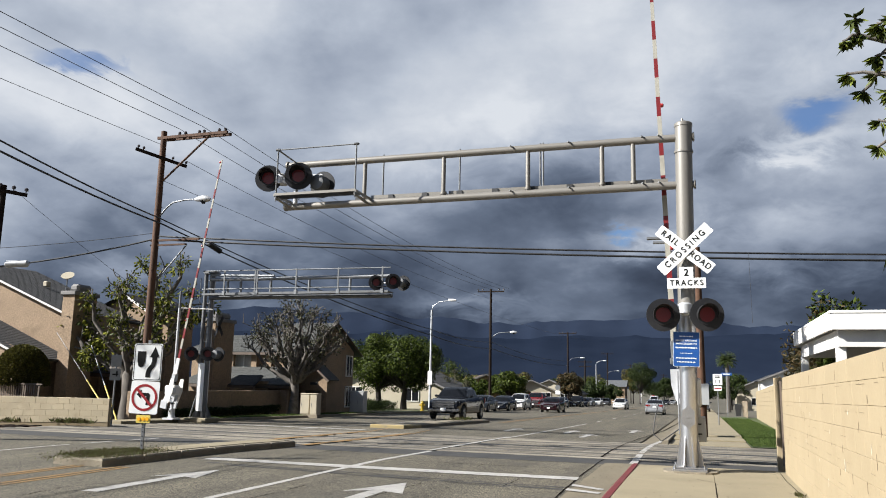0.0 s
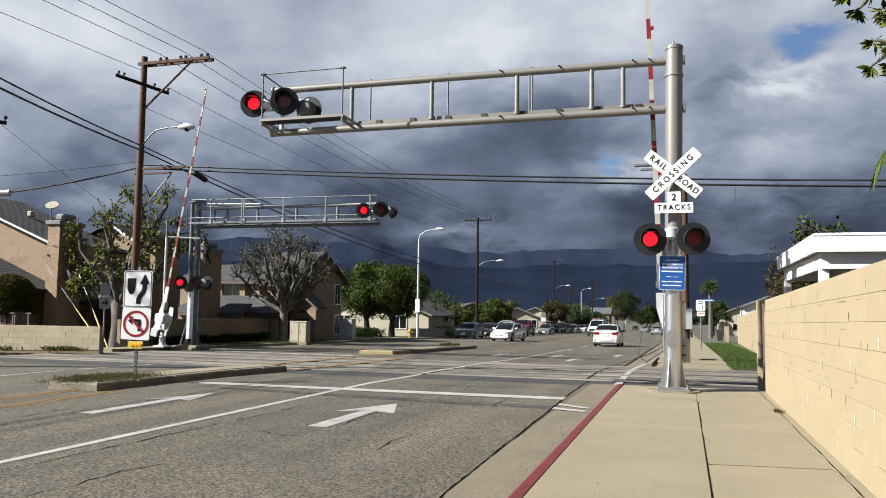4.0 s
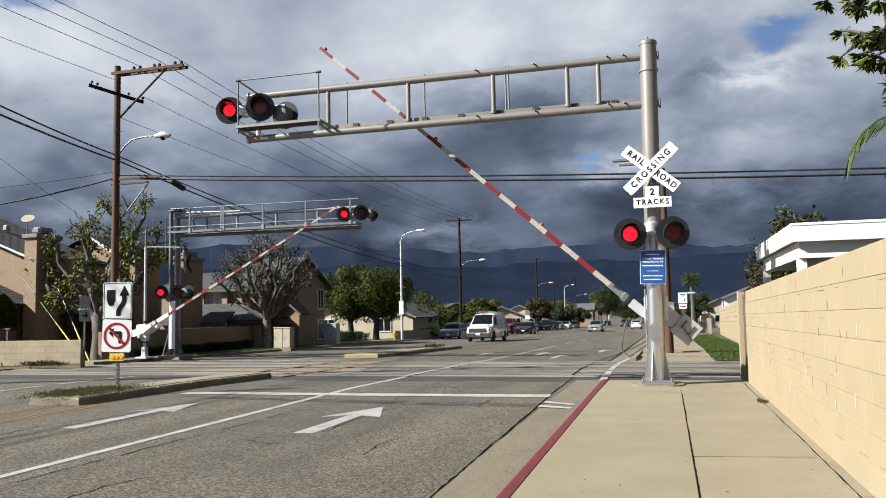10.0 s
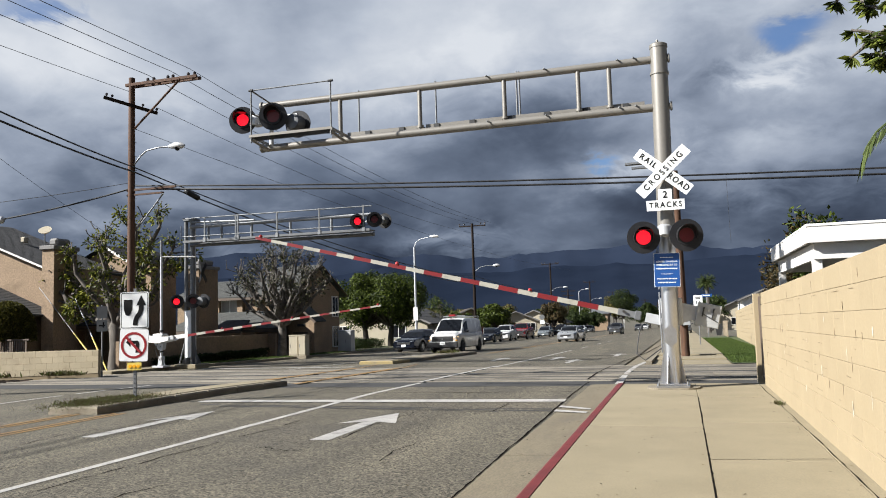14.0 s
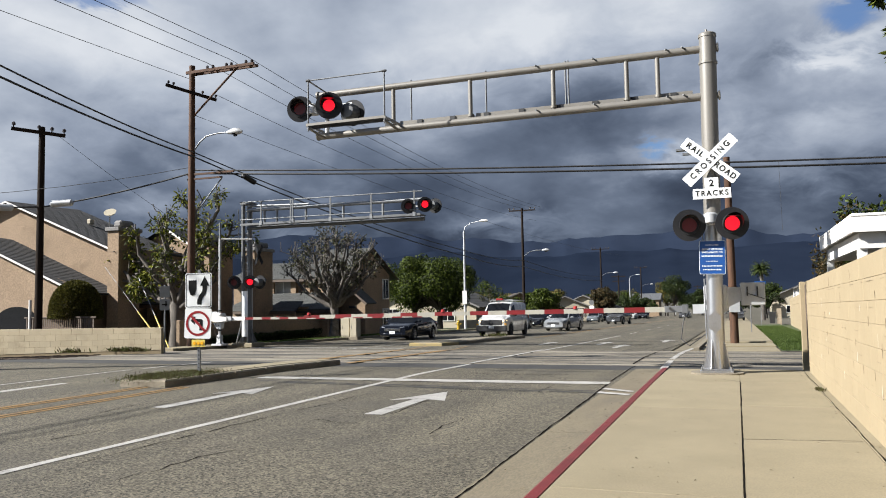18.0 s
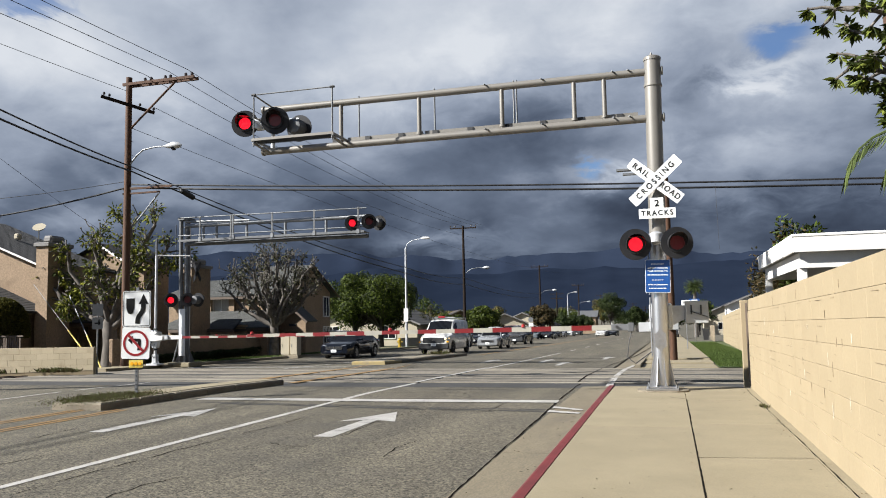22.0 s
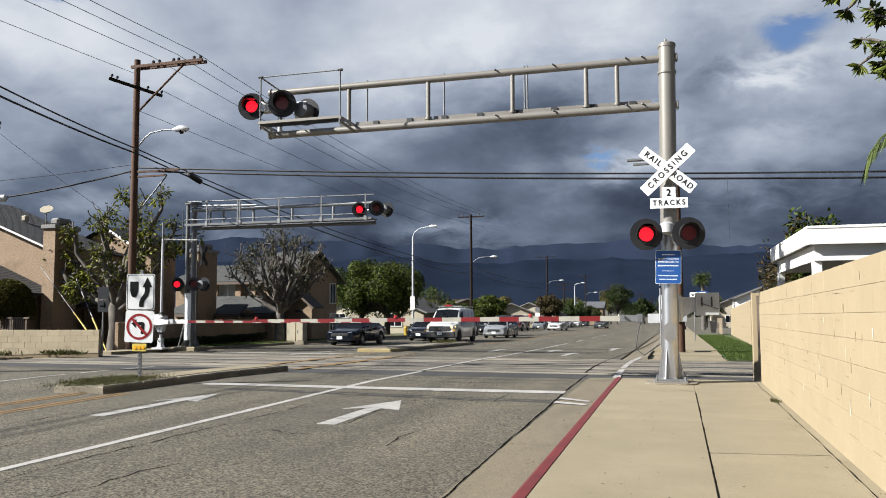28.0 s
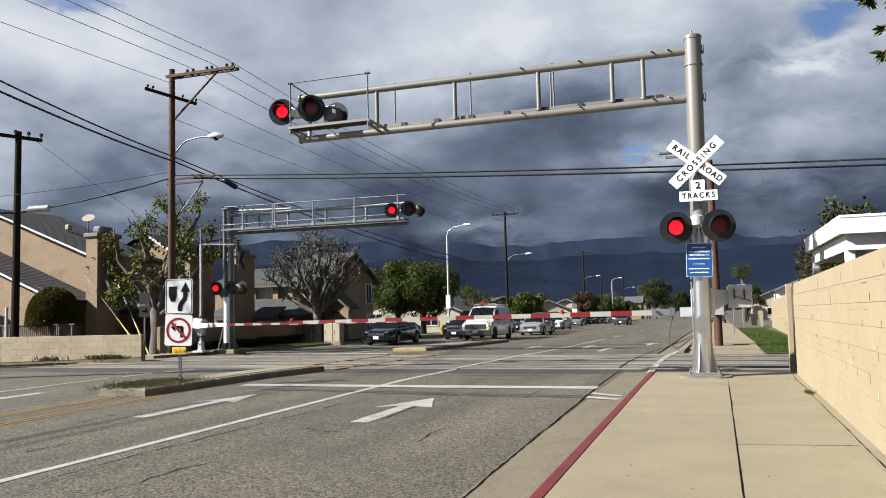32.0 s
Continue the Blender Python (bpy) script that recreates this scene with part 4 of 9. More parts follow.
def stripes(arm, length, sign, start, y, z=0.0, slim=1.0):
    """Tapering board in separate striped lengths, with the lamps along its top edge."""
    n = int((length - start) / 0.405)
    for i in range(n):
        a = start + (length - start) * i / n
        b = start + (length - start) * (i + 1) / n
        ha, hb = slim * (0.085 - 0.035 * a / length), slim * (0.085 - 0.035 * b / length)
        red = i % 2 == 0 if sign > 0 else i % 2 == 1
        bm = bmesh.new()
        poly = [(sign * a, z - ha), (sign * b, z - hb), (sign * b, z + hb), (sign * a, z + ha)]
        prism(bm, poly, 0.035, (0, y + 0.0175, 0))
        bmesh.ops.recalc_face_normals(bm, faces=bm.faces)
        part("arm_board", bm, M["stripe_red" if red else "stripe_white"], arm, "red reflective stripe" if red else "white reflective stripe")
    for d in (length - 0.12, length * 0.62, length * 0.30):
        h = slim * (0.085 - 0.035 * d / length)
        bm = bmesh.new()
        tube(bm, [(sign * d, y, z + h), (sign * d, y, z + h + 0.045), (sign * d, y, z + h + 0.06)], [0.045, 0.04, 0.022], 12)
        part("arm_lamp", bm, M["tip_red"], arm, "small red gate lamp", smooth=40)


def near_signal():
    s = thing("cantilever_signal", "painted steel cantilever crossing signal with red flashing lamps", "crossing signal", (-0.17, 15.75, 0.13))
    P, A = M["steel_paint"], M["aluminium"]
    # mast
    bm = bmesh.new()
    tube(bm, [(0, 0, 0.06), (0.028, 0, 3.05)], 0.155, 28)
    part("mast_base_section", bm, A, s, "bare aluminium lower mast", smooth=40)
    bm = bmesh.new()
    tube(bm, [(0.028, 0, 3.05), (0.068, 0, 6.55)], 0.160, 28)
    part("mast", bm, P, s, smooth=40)
    for z, h, r in ((6.0, 0.045, 0.178), (3.03, 0.03, 0.172)):
        part("band", tubed([(0.0105 * z, 0, z), (0.0105 * z, 0, z + h)], r, 28), P, s, smooth=40)
    part("cap", tubed([(0.068, 0, 6.53), (0.068, 0, 6.59), (0.068, 0, 6.61), (0.068, 0, 6.65)], [0.171, 0.171, 0.15, 0.05], 28), P, s, smooth=40)
    part("cap_bolt", tubed([(0.05, -0.1, 6.6), (0.05, -0.1, 6.665)], 0.022, 8), P, s)
    # foot: plate, gussets, bolts, concrete pad
    part("base_plate", boxed(-0.30, 0.30, -0.30, 0.30, 0.02, 0.06, 0.006), A, s)
    part("base_plate", boxed(-0.26, 0.26, -0.26, 0.26, 0.062, 0.09, 0.006), A, s)
    part("footing", prismed(round_rect(0.95, 0.85, 0.3, 5), 0.05, (0, 0, -0.03), (1, 0, 0), (0, 1, 0)), M["old_concrete"], s)
    for k in range(8):
        a = radians(45 * k + 22.5)
        d = Vector((math.cos(a), math.sin(a), 0))
        g = prismed([(0.15, 0.09), (0.27, 0.09), (0.25, 0.12), (0.165, 0.62), (0.15, 0.62)], 0.016, (0, 0, 0), d, (0, 0, 1))
        part("gusset", g, A, s)
    for x in (-0.26, 0.26):
        for y in (-0.26, 0.26):
            part("anchor_bolt", tubed([(x, y, 0.06), (x, y, 0.13)], 0.018, 6), M["galv"], s)
    # chords
    ZU, ZL, XE = 6.315, 5.365, -8.58
    chord(b1 := bmesh.new(), (0.0, 0, ZU), (XE, 0, ZU + 0.005), 0.076)
    part("upper_chord", b1, P, s, smooth=40)
    chord(b2 := bmesh.new(), (0.0, 0, ZL), (XE, 0, ZL - 0.015), 0.079)
    part("lower_chord", b2, P, s, smooth=40)
    for z in (ZU, ZL):
        part("chord_flange", tubed([(XE, 0, z), (XE - 0.04, 0, z)], 0.105, 18), P, s, smooth=40)
        part("chord_end", tubed([(0.14, 0, z), (0.22, 0, z), (0.25, 0, z), (0.27, 0, z)], [0.06, 0.06, 0.1, 0.07], 18), P, s, smooth=40)
        for x in (-0.35, -0.66, -2.1, -3.3):
            part("step_bolt", tubed([(x, -0.06, z + 0.02), (x - 0.07, -0.15, z + 0.045)], 0.017, 6), M["steel_grey"], s)
    for x in (-6.68, -4.85, -3.02, -1.51, -0.90):
        part("post", tubed([(x, 0, ZL), (x, 0, ZU)], 0.047, 14), P, s, smooth=40)
        part("post_clamp", tubed([(x, 0, ZL + 0.085), (x, 0, ZL + 0.13)], 0.066, 14), P, s, smooth=40)
    for x in (-6.50, -4.68, -2.82, -2.88):
        part("rear_post", tubed([(x, 0.62, ZL + 0.1), (x, 0.62, ZU + 0.3)], 0.020, 8), M["steel_grey"], s)
    # walkway behind the lower chord
    for x0, x1 in ((-0.25, -2.9), (-2.95, -4.75), (-4.8, -6.55)):
        part("walkway", boxed(x1, x0, 0.09, 0.60, ZL + 0.10, ZL + 0.135), M["galv"], s)
        part("walkway_edge", boxed(x1, x0, 0.07, 0.085, ZL + 0.085, ZL + 0.165), P, s)
    for i in range(9):
        x = -0.55 - i * 0.78
        part("walkway_clip", boxed(x - 0.12, x, 0.045, 0.068, ZL + 0.08, ZL + 0.16), M["plastic"], s)
    # service platform toward the traffic
    F = -0.80
    # grating coloured black to give the shade of its underside
    for i in range(44):
        x = -8.42 + i * 0.0427
        part("grate_bar", boxed(x, x + 0.012, F, F + 0.36, 5.42, 5.447), M["plastic"], s)
    for i in range(4):
        y = F + 0.03 + i * 0.1
        part("grate_rod", boxed(-8.44, -6.53, y, y + 0.012, 5.447, 5.455), M["plastic"], s)
    part("platform_edge", boxed(-8.44, -6.53, F - 0.02, F, 5.42, 5.475), P, s)
    part("platform_edge", boxed(-8.46, -8.44, F - 0.02, 0.0, 5.41, 5.47), P, s)
    part("platform_edge", boxed(-6.53, -6.51, F - 0.02, 0.0, 5.40, 5.46), P, s)
    for x in (-8.41, -6.54):
        part("guard_post", tubed([(x, F, 5.30), (x, F, 6.48)], 0.018, 8), M["steel_grey"], s)
        part("post_cap", tubed([(x - 0.05, F, 6.45), (x + 0.05, F, 6.45)], 0.028, 8), M["plastic"], s)
        part("platform_strut", tubed([(x, F, 5.37), (x, -0.02, 5.30)], 0.03, 8), P, s)
    part("guard_rail", tubed([(-8.46, F, 6.45), (-6.48, F, 6.45)], 0.015, 8), M["steel_grey"], s)
    part("guard_rail", tubed([(-8.41, F, 6.45), (-8.30, -0.05, ZU)], 0.018, 8), P, s)
    part("guard_rail", tubed([(-8.41, F, 5.95), (-8.32, -0.05, 5.9)], 0.018, 8), P, s)
    # lamps over the road
    part("lamp_bar", tubed([(-9.0, -0.22, 5.98), (-7.6, -0.22, 5.98)], 0.035, 10), M["silver_paint"], s)
    part("lamp_bar_post", tubed([(-8.25, -0.22, ZL), (-8.25, -0.22, 6.0)], 0.05, 12), M["silver_paint"], s)
    part("junction_cup", tubed([(-8.62, -0.22, 5.83), (-8.62, -0.22, 5.98), (-8.62, -0.22, 6.08)], [0.15, 0.16, 0.08], 16), M["silver_paint"], s, smooth=40)
    signal_lamp(s, -8.90, -0.32, 5.96, 16, "L")
    signal_lamp(s, -8.02, -0.55, 5.90, 20, "R")
    signal_lamp(s, -7.66, -0.10, 5.80, 178, "", case="steel_grey", drum=True)
    # mast lamps
    part("lamp_bar", tubed([(-0.45, -0.2, 2.9), (0.45, -0.2, 2.9)], 0.035, 10), M["silver_paint"], s)
    part("lamp_bracket", tubed([(0, -0.13, 2.93), (0, -0.27, 2.93)], [0.12, 0.10], 16), M["silver_paint"], s, smooth=40)
    part("lamp_bracket", tubed([(0, -0.24, 2.86), (0, -0.24, 3.02), (0, -0.24, 3.06)], [0.13, 0.13, 0.07], 16), M["silver_paint"], s, smooth=40)
    signal_lamp(s, -0.39, -0.34, 2.82, 7, "L")
    signal_lamp(s, 0.38, -0.34, 2.82, 10, "R")
    # boards
    for x in (-0.12, 0.12):
        part("sign_strap", tubed([(x, -0.12, 4.05), (x * 0.3, -0.25, 4.05)], 0.014, 6), M["galv"], s)
    crossbuck(s, 0.03, -0.26, 4.06)
    t2 = part("track_count_board", prismed([(-0.345, -0.1), (0.345, -0.1), (0.345, 0.095), (0.125, 0.095), (0.125, 0.30), (-0.125, 0.30), (-0.125, 0.095), (-0.345, 0.095)], 0.006), M["sign_white"], s, "white board with black lettering")
    t2.matrix_basis = pose(0.04, -0.27, 3.42)
    up = Matrix.Rotation(radians(90), 4, "X")
    lettering("2", 0.18, Matrix.Translation((0, -0.010, 0.19)) @ up, M["sign_black"], t2)
    lettering("TRACKS", 0.145, Matrix.Translation((0, -0.010, 0)) @ up, M["sign_black"], t2, width=0.9, spacing=1.35)
    bl = part("notice_board", prismed(round_rect(0.47, 0.64, 0.02, 3), 0.005), M["sign_white"], s, "blue emergency notice with white writing")
    bl.matrix_basis = pose(0.0, -0.20, 2.20, 0, 1.5, 0)
    part("notice_field", prismed(round_rect(0.455, 0.625, 0.018, 3), 0.003, (0, -0.005, 0)), M["sign_blue"], bl)
    W = M["sign_white"]
    lettering("REPORT CROSSING", 0.040, Matrix.Translation((0, -0.012, 0.155)) @ up, W, bl)
    lettering("EMERGENCIES TO", 0.043, Matrix.Translation((0, -0.012, 0.095)) @ up, W, bl)
    for z, w, h in ((0.235, 0.24, 0.026), (0.025, 0.38, 0.042), (-0.075, 0.22, 0.020), (-0.165, 0.37, 0.036), (-0.235, 0.33, 0.034)):
        k = max(5, int(w / 0.026))
        for i in range(k):
            part("writing_bar", boxed(-w / 2 + w * i / k, -w / 2 + w * (i + 0.7) / k, -0.012, -0.009, z - h * 0.27, z + h * 0.27), W, bl)
    # hand-hole cover
    cov = part("access_cover", prismed([(-0.11, -0.12), (-0.04, -0.17), (0, -0.22), (0.04, -0.17), (0.11, -0.12), (0.11, 0.12), (0.04, 0.17), (0, 0.22), (-0.04, 0.17), (-0.11, 0.12)], 0.02), A, s)
    cov.matrix_basis = pose(0.0, -0.165, 0.97)
    for z in (-0.1, 0.0, 0.1):
        part("cover_rib", boxed(-0.05, 0.05, -0.028, -0.02, z - 0.02, z + 0.02), A, cov)
    for z in (2.6, 1.4):
        part("conduit", tubed([(-0.17, 0.02, z - 0.75), (-0.17, 0.02, z + 0.4)], 0.014, 6), M["galv"], s)
    # gate machine on the back of the mast
    mach = part("gate_machine", boxed(-0.20, 0.24, 0.20, 0.62, 1.15, 1.68, 0.03), M["silver_paint"], s)
    part("machine_door", boxed(-0.15, 0.19, 0.185, 0.2, 1.2, 1.63, 0.006), M["silver_paint"], mach)
    part("machine_bracket", boxed(-0.16, 0.16, 0.12, 0.22, 1.1, 1.2), M["galv"], s)
    part("machine_bracket", boxed(-0.16, 0.16, 0.12, 0.22, 1.3, 1.4), M["galv"], s)
    part("shaft", tubed([(0.0, 0.18, 1.42), (0.0, 0.90, 1.42)], 0.05, 14), M["galv"], s)
    bm = bmesh.new()
    tube(bm, [(-0.55, 0.55, 1.2), (-0.62, 0.5, 0.95), (-0.66, 0.35, 0.62), (-0.5, 0.22, 0.5), (-0.16, 0.1, 0.75)], 0.011, 6)
    part("hanging_cable", bm, M["cable"], s)
    return s


def near_arm(signal):
    A = M["aluminium"]
    arm = part("gate_arm", boxed(-0.98, -0.58, 0.015, 0.065, -0.275, -0.145, 0.006), M["galv"], signal, "long red and white striped gate arm")
    # twin side plates that carry the counterweights
    for y in (-0.22, 0.28):
        part("side_plate", prismed([(-0.42, -0.30), (-0.12, -0.30), (0.14, -0.24), (0.52, -0.05), (0.52, 0.20), (0.20, 0.20), (0.0, 0.10), (-0.14, -0.12), (-0.42, -0.12)], 0.02, (0, y + 0.01, 0)), M["silver_paint"], arm)
    for y in (-0.34, 0.30):
        w = part("counterweight", boxed(0.48, 0.92, y, y + 0.10, -0.16, 0.28, 0.012), M["box_grey"], arm)
        for x in (0.60, 0.78):
            part("weight_bolt", boxed(x - 0.014, x + 0.014, y - 0.03, y, 0.02, 0.20), M["plastic"], arm)
        part("adjusting_rod", tubed([(0.58, y - 0.02, 0.08), (0.90, y - 0.02, -0.04)], 0.008, 6), M["plastic"], arm)
    part("arm_yoke", boxed(-0.64, -0.52, -0.05, 0.12, -0.30, -0.12, 0.01), M["steel_grey"], arm)
    part("breakaway_bolt", tubed([(-0.9, -0.06, -0.17), (-0.9, 0.14, -0.17)], 0.025, 8), M["galv"], arm)
    stripes(arm, 9.35, -1, 0.95, 0.04, -0.21, 0.66)
    return arm


def far_signal():
    x0, y0 = -20.08, 29.34
    z0 = ground_z(x0, y0) + 0.13
    s = thing("cantilever_signal", "grey steel cantilever crossing signal with a ladder", "crossing signal", (x0, y0, z0))
    G = M["steel_grey"]
    P = M["galv"]
    for dx, dy in ((-0.17, 0), (0.17, 0)):
        part("mast_leg", tubed([(dx, dy, 0.0), (dx, dy, 6.25)], 0.085, 12), G, s, smooth=40)
    part("mast", tubed([(0.02, 0.2, 0.0), (0.02, 0.2, 6.3)], 0.13, 14), M["silver_paint"], s, smooth=40)
    part("mast_cap", boxed(-0.26, 0.3, -0.12, 0.34, 6.2, 6.28), G, s)
    part("footing", boxed(-0.55, 0.55, -0.4, 0.6, -0.12, 0.08, 0.03), M["concrete"], s)
    for k in range(4):
        a = radians(45 + 90 * k)
        part("gusset", prismed([(0.08, 0.06), (0.42, 0.06), (0.12, 0.75), (0.08, 0.75)], 0.02, (0, 0.1, 0), (math.cos(a), math.sin(a), 0), (0, 0, 1)), G, s)
    for x in (-0.3, 0.3):
        part("mast_foot_brace", tubed([(x * 1.5, -0.1, 0.05), (x * 0.62, -0.02, 1.15)], 0.035, 8), G, s)
    part("backing_plate", boxed(-0.14, 0.14, -0.13, -0.10, 0.35, 2.35), M["sign_white"], s, "white painted plate")
    for i in range(17):
        z = 0.6 + i * 0.33
        part("ladder_rung", boxed(-0.17, 0.17, -0.02, 0.02, z, z + 0.03), G, s)
    part("ladder_cage", tubed([(-0.32, -0.1, 4.3), (-0.36, -0.1, 4.4), (-0.36, -0.1, 6.0)], 0.015, 6), G, s)
    ZU, ZL, XE = 5.93, 5.13, 8.55
    for y in (-0.05,):
        part("upper_chord", tubed([(0.1, y, ZU), (XE, y, ZU - 0.02)], 0.085, 14), P, s, smooth=40)
        part("lower_chord", tubed([(0.1, y, ZL), (XE, y, ZL - 0.02)], 0.085, 14), G, s, smooth=40)
    part("side_arm", tubed([(0.1, -0.05, 6.12), (3.2, -0.05, ZU + 0.1)], 0.05, 10), P, s)
    for x in (0.96, 1.6, 3.05, 4.85, 6.7):
        part("post", tubed([(x, -0.05, ZL), (x, -0.05, ZU)], 0.055, 10), P, s)
    for x in (1.25, 2.72, 2.82, 4.62, 6.5, 8.4):
        part("rail_post", boxed(x - 0.028, x + 0.028, -0.78, -0.74, 5.12, 6.2), G, s)
        part("post_foot", boxed(x - 0.06, x + 0.06, -0.80, -0.70, 5.15, 5.33), P, s)
    for z, drop in ((6.19, 0.05), (5.42, 0.02)):
        part("handrail", tubed([(0.2, -0.76, z), (8.75, -0.76, z - drop)], 0.024, 8), G, s)
    part("walkway", boxed(0.2, 8.65, -0.74, -0.16, 5.20, 5.23), G, s)
    part("walkway_edge", boxed(0.2, 8.65, -0.775, -0.745, 5.17, 5.26), G, s)
    part("lamp_bar", tubed([(7.9, -0.45, 5.57), (9.3, -0.45, 5.57)], 0.035, 8), M["silver_paint"], s)
    signal_lamp(s, 8.14, -0.75, 5.56, 24, "L", r=0.30)
    signal_lamp(s, 8.93, -0.95, 5.56, 26, "R", r=0.30)
    signal_lamp(s, 9.20, -0.55, 5.54, 172, "", r=0.30, case="steel_grey", drum=True)
    # mast lamps, facing the road this side
    part("lamp_bar", tubed([(-0.6, -0.2, 2.73), (0.7, -0.2, 2.73)], 0.035, 8), M["silver_paint"], s)
    signal_lamp(s, -0.40, -0.36, 2.73, 22, "L", r=0.30)
    signal_lamp(s, 0.46, -0.42, 2.73, 26, "R", r=0.30)
    signal_lamp(s, 0.76, -0.12, 2.72, 176, "", r=0.30, case="steel_grey", drum=True)
    for t in (-45, 45):
        b = part("crossbuck_blade", prismed(round_rect(1.1, 0.2, 0.02, 2), 0.006), M["black"], s, "dark back of a crossbuck board")
        b.matrix_basis = pose(0.36, 0.40 + 0.02 * (t > 0), 3.95, 0, 0, -33) @ Matrix.Rotation(radians(t), 4, "Y")
    return s


def far_gate():
    x0, y0 = -20.48, 27.86
    z0 = ground_z(x0, y0) + 0.13
    s = thing("gate_stand", "white painted gate stand with its machine case", "gate stand", (x0, y0 - 0.2, z0))
    S = M["silver_paint"]
    part("mast", tubed([(0, 0.3, 0), (0, 0.3, 4.55)], 0.055, 12), M["silver_paint"], s, smooth=40)
    part("mast_top", tubed([(0, 0.3, 4.55), (0, 0.3, 5.25)], 0.045, 10), M["galv"], s, smooth=40)
    part("cross_tie", tubed([(0.05, 0.3, 4.55), (1.2, 0.9, 4.53)], 0.028, 8), M["trim_white"], s)
    part("foot", boxed(-0.26, 0.26, 0.05, 0.55, 0.0, 0.08, 0.01), S, s)
    part("pedestal", boxed(-0.10, 0.10, 0.2, 0.4, 0.08, 0.45, 0.02), S, s)
    m = part("gate_machine", boxed(-0.34, 0.16, 0.16, 0.56, 0.98, 1.38, 0.05), M["trim_white"], s)
    part("machine_door", boxed(-0.28, 0.08, 0.14, 0.16, 1.04, 1.32, 0.01), M["trim_white"], m)
    part("crank_case", tubed([(0.05, 0.05, 1.14), (0.05, 0.2, 1.14)], [0.13, 0.16], 16), S, s, smooth=40)
    part("bracket", prismed([(-0.1, 0.72), (0.1, 0.72), (0.16, 1.0), (-0.3, 1.0)], 0.2, (0, 0.42, 0)), S, s)
    for z in (0.62, 0.82, 1.46):
        part("mast_clamp", tubed([(0, 0.3, z), (0, 0.3, z + 0.06)], 0.085, 12), M["plastic"], s, smooth=40)
    part("hanging_cable", tubed([(-0.1, 0.2, 1.0), (-0.16, 0.12, 0.75), (-0.06, 0.1, 0.5), (0.0, 0.2, 0.3)], 0.014, 6), M["cable"], s)
    for x in (-0.2, 0.2):
        part("foot_gusset", prismed([(0.05, 0.08), (0.2, 0.08), (0.05, 0.42)], 0.02, (0, 0.3, 0), (1 if x > 0 else -1, 0, 0), (0, 0, 1)), S, s)
    return s


def far_arm(stand):
    arm = part("gate_arm", boxed(0.70, 1.35, -0.03, 0.03, -0.08, 0.08, 0.006), M["trim_white"], stand, "red and white striped gate arm")
    for y in (-0.12, 0.52):
        part("side_plate", prismed([(0.5, -0.09), (0.0, -0.14), (-0.45, -0.05), (-0.62, 0.12), (-0.45, 0.24), (0.0, 0.12), (0.5, 0.07)], 0.02, (0, y, 0)), M["trim_white"], arm)
        part("counterweight", boxed(-0.72, -0.40, y - 0.03, y + 0.05, 0.0, 0.30, 0.01), M["silver_paint"], arm)
    part("arm_yoke", boxed(0.42, 0.72, -0.1, 0.10, -0.08, 0.08, 0.01), M["silver_paint"], arm)
    stripes(arm, 9.75, 1, 1.32, 0.0, 0.0, 0.60)
    return arm


def sign_panel(parent, w, h, r, at, name="sign_panel", material="sign_white", border=True):
    b = part(name, prismed(round_rect(w, h, r, 4), 0.004), M[material], parent)
    b.matrix_basis = at
    part("sign_reverse", prismed(round_rect(w, h, r, 4), 0.002, (0, 0.003, 0)), M["sign_back"], b)
    if border:
        o, i = round_rect(w - 0.03, h - 0.03, r, 4), round_rect(w - 0.055, h - 0.055, r * 0.8, 4)
        bm = bmesh.new()
        vo = [bm.verts.new((x, -0.007, z)) for x, z in o]
        vi = [bm.verts.new((x, -0.007, z)) for x, z in i]
        for k in range(len(o)):
            j = (k + 1) % len(o)
            bm.faces.new((vo[k], vo[j], vi[j], vi[k]))
        part("border", bm, M["sign_black"], b)
    return b


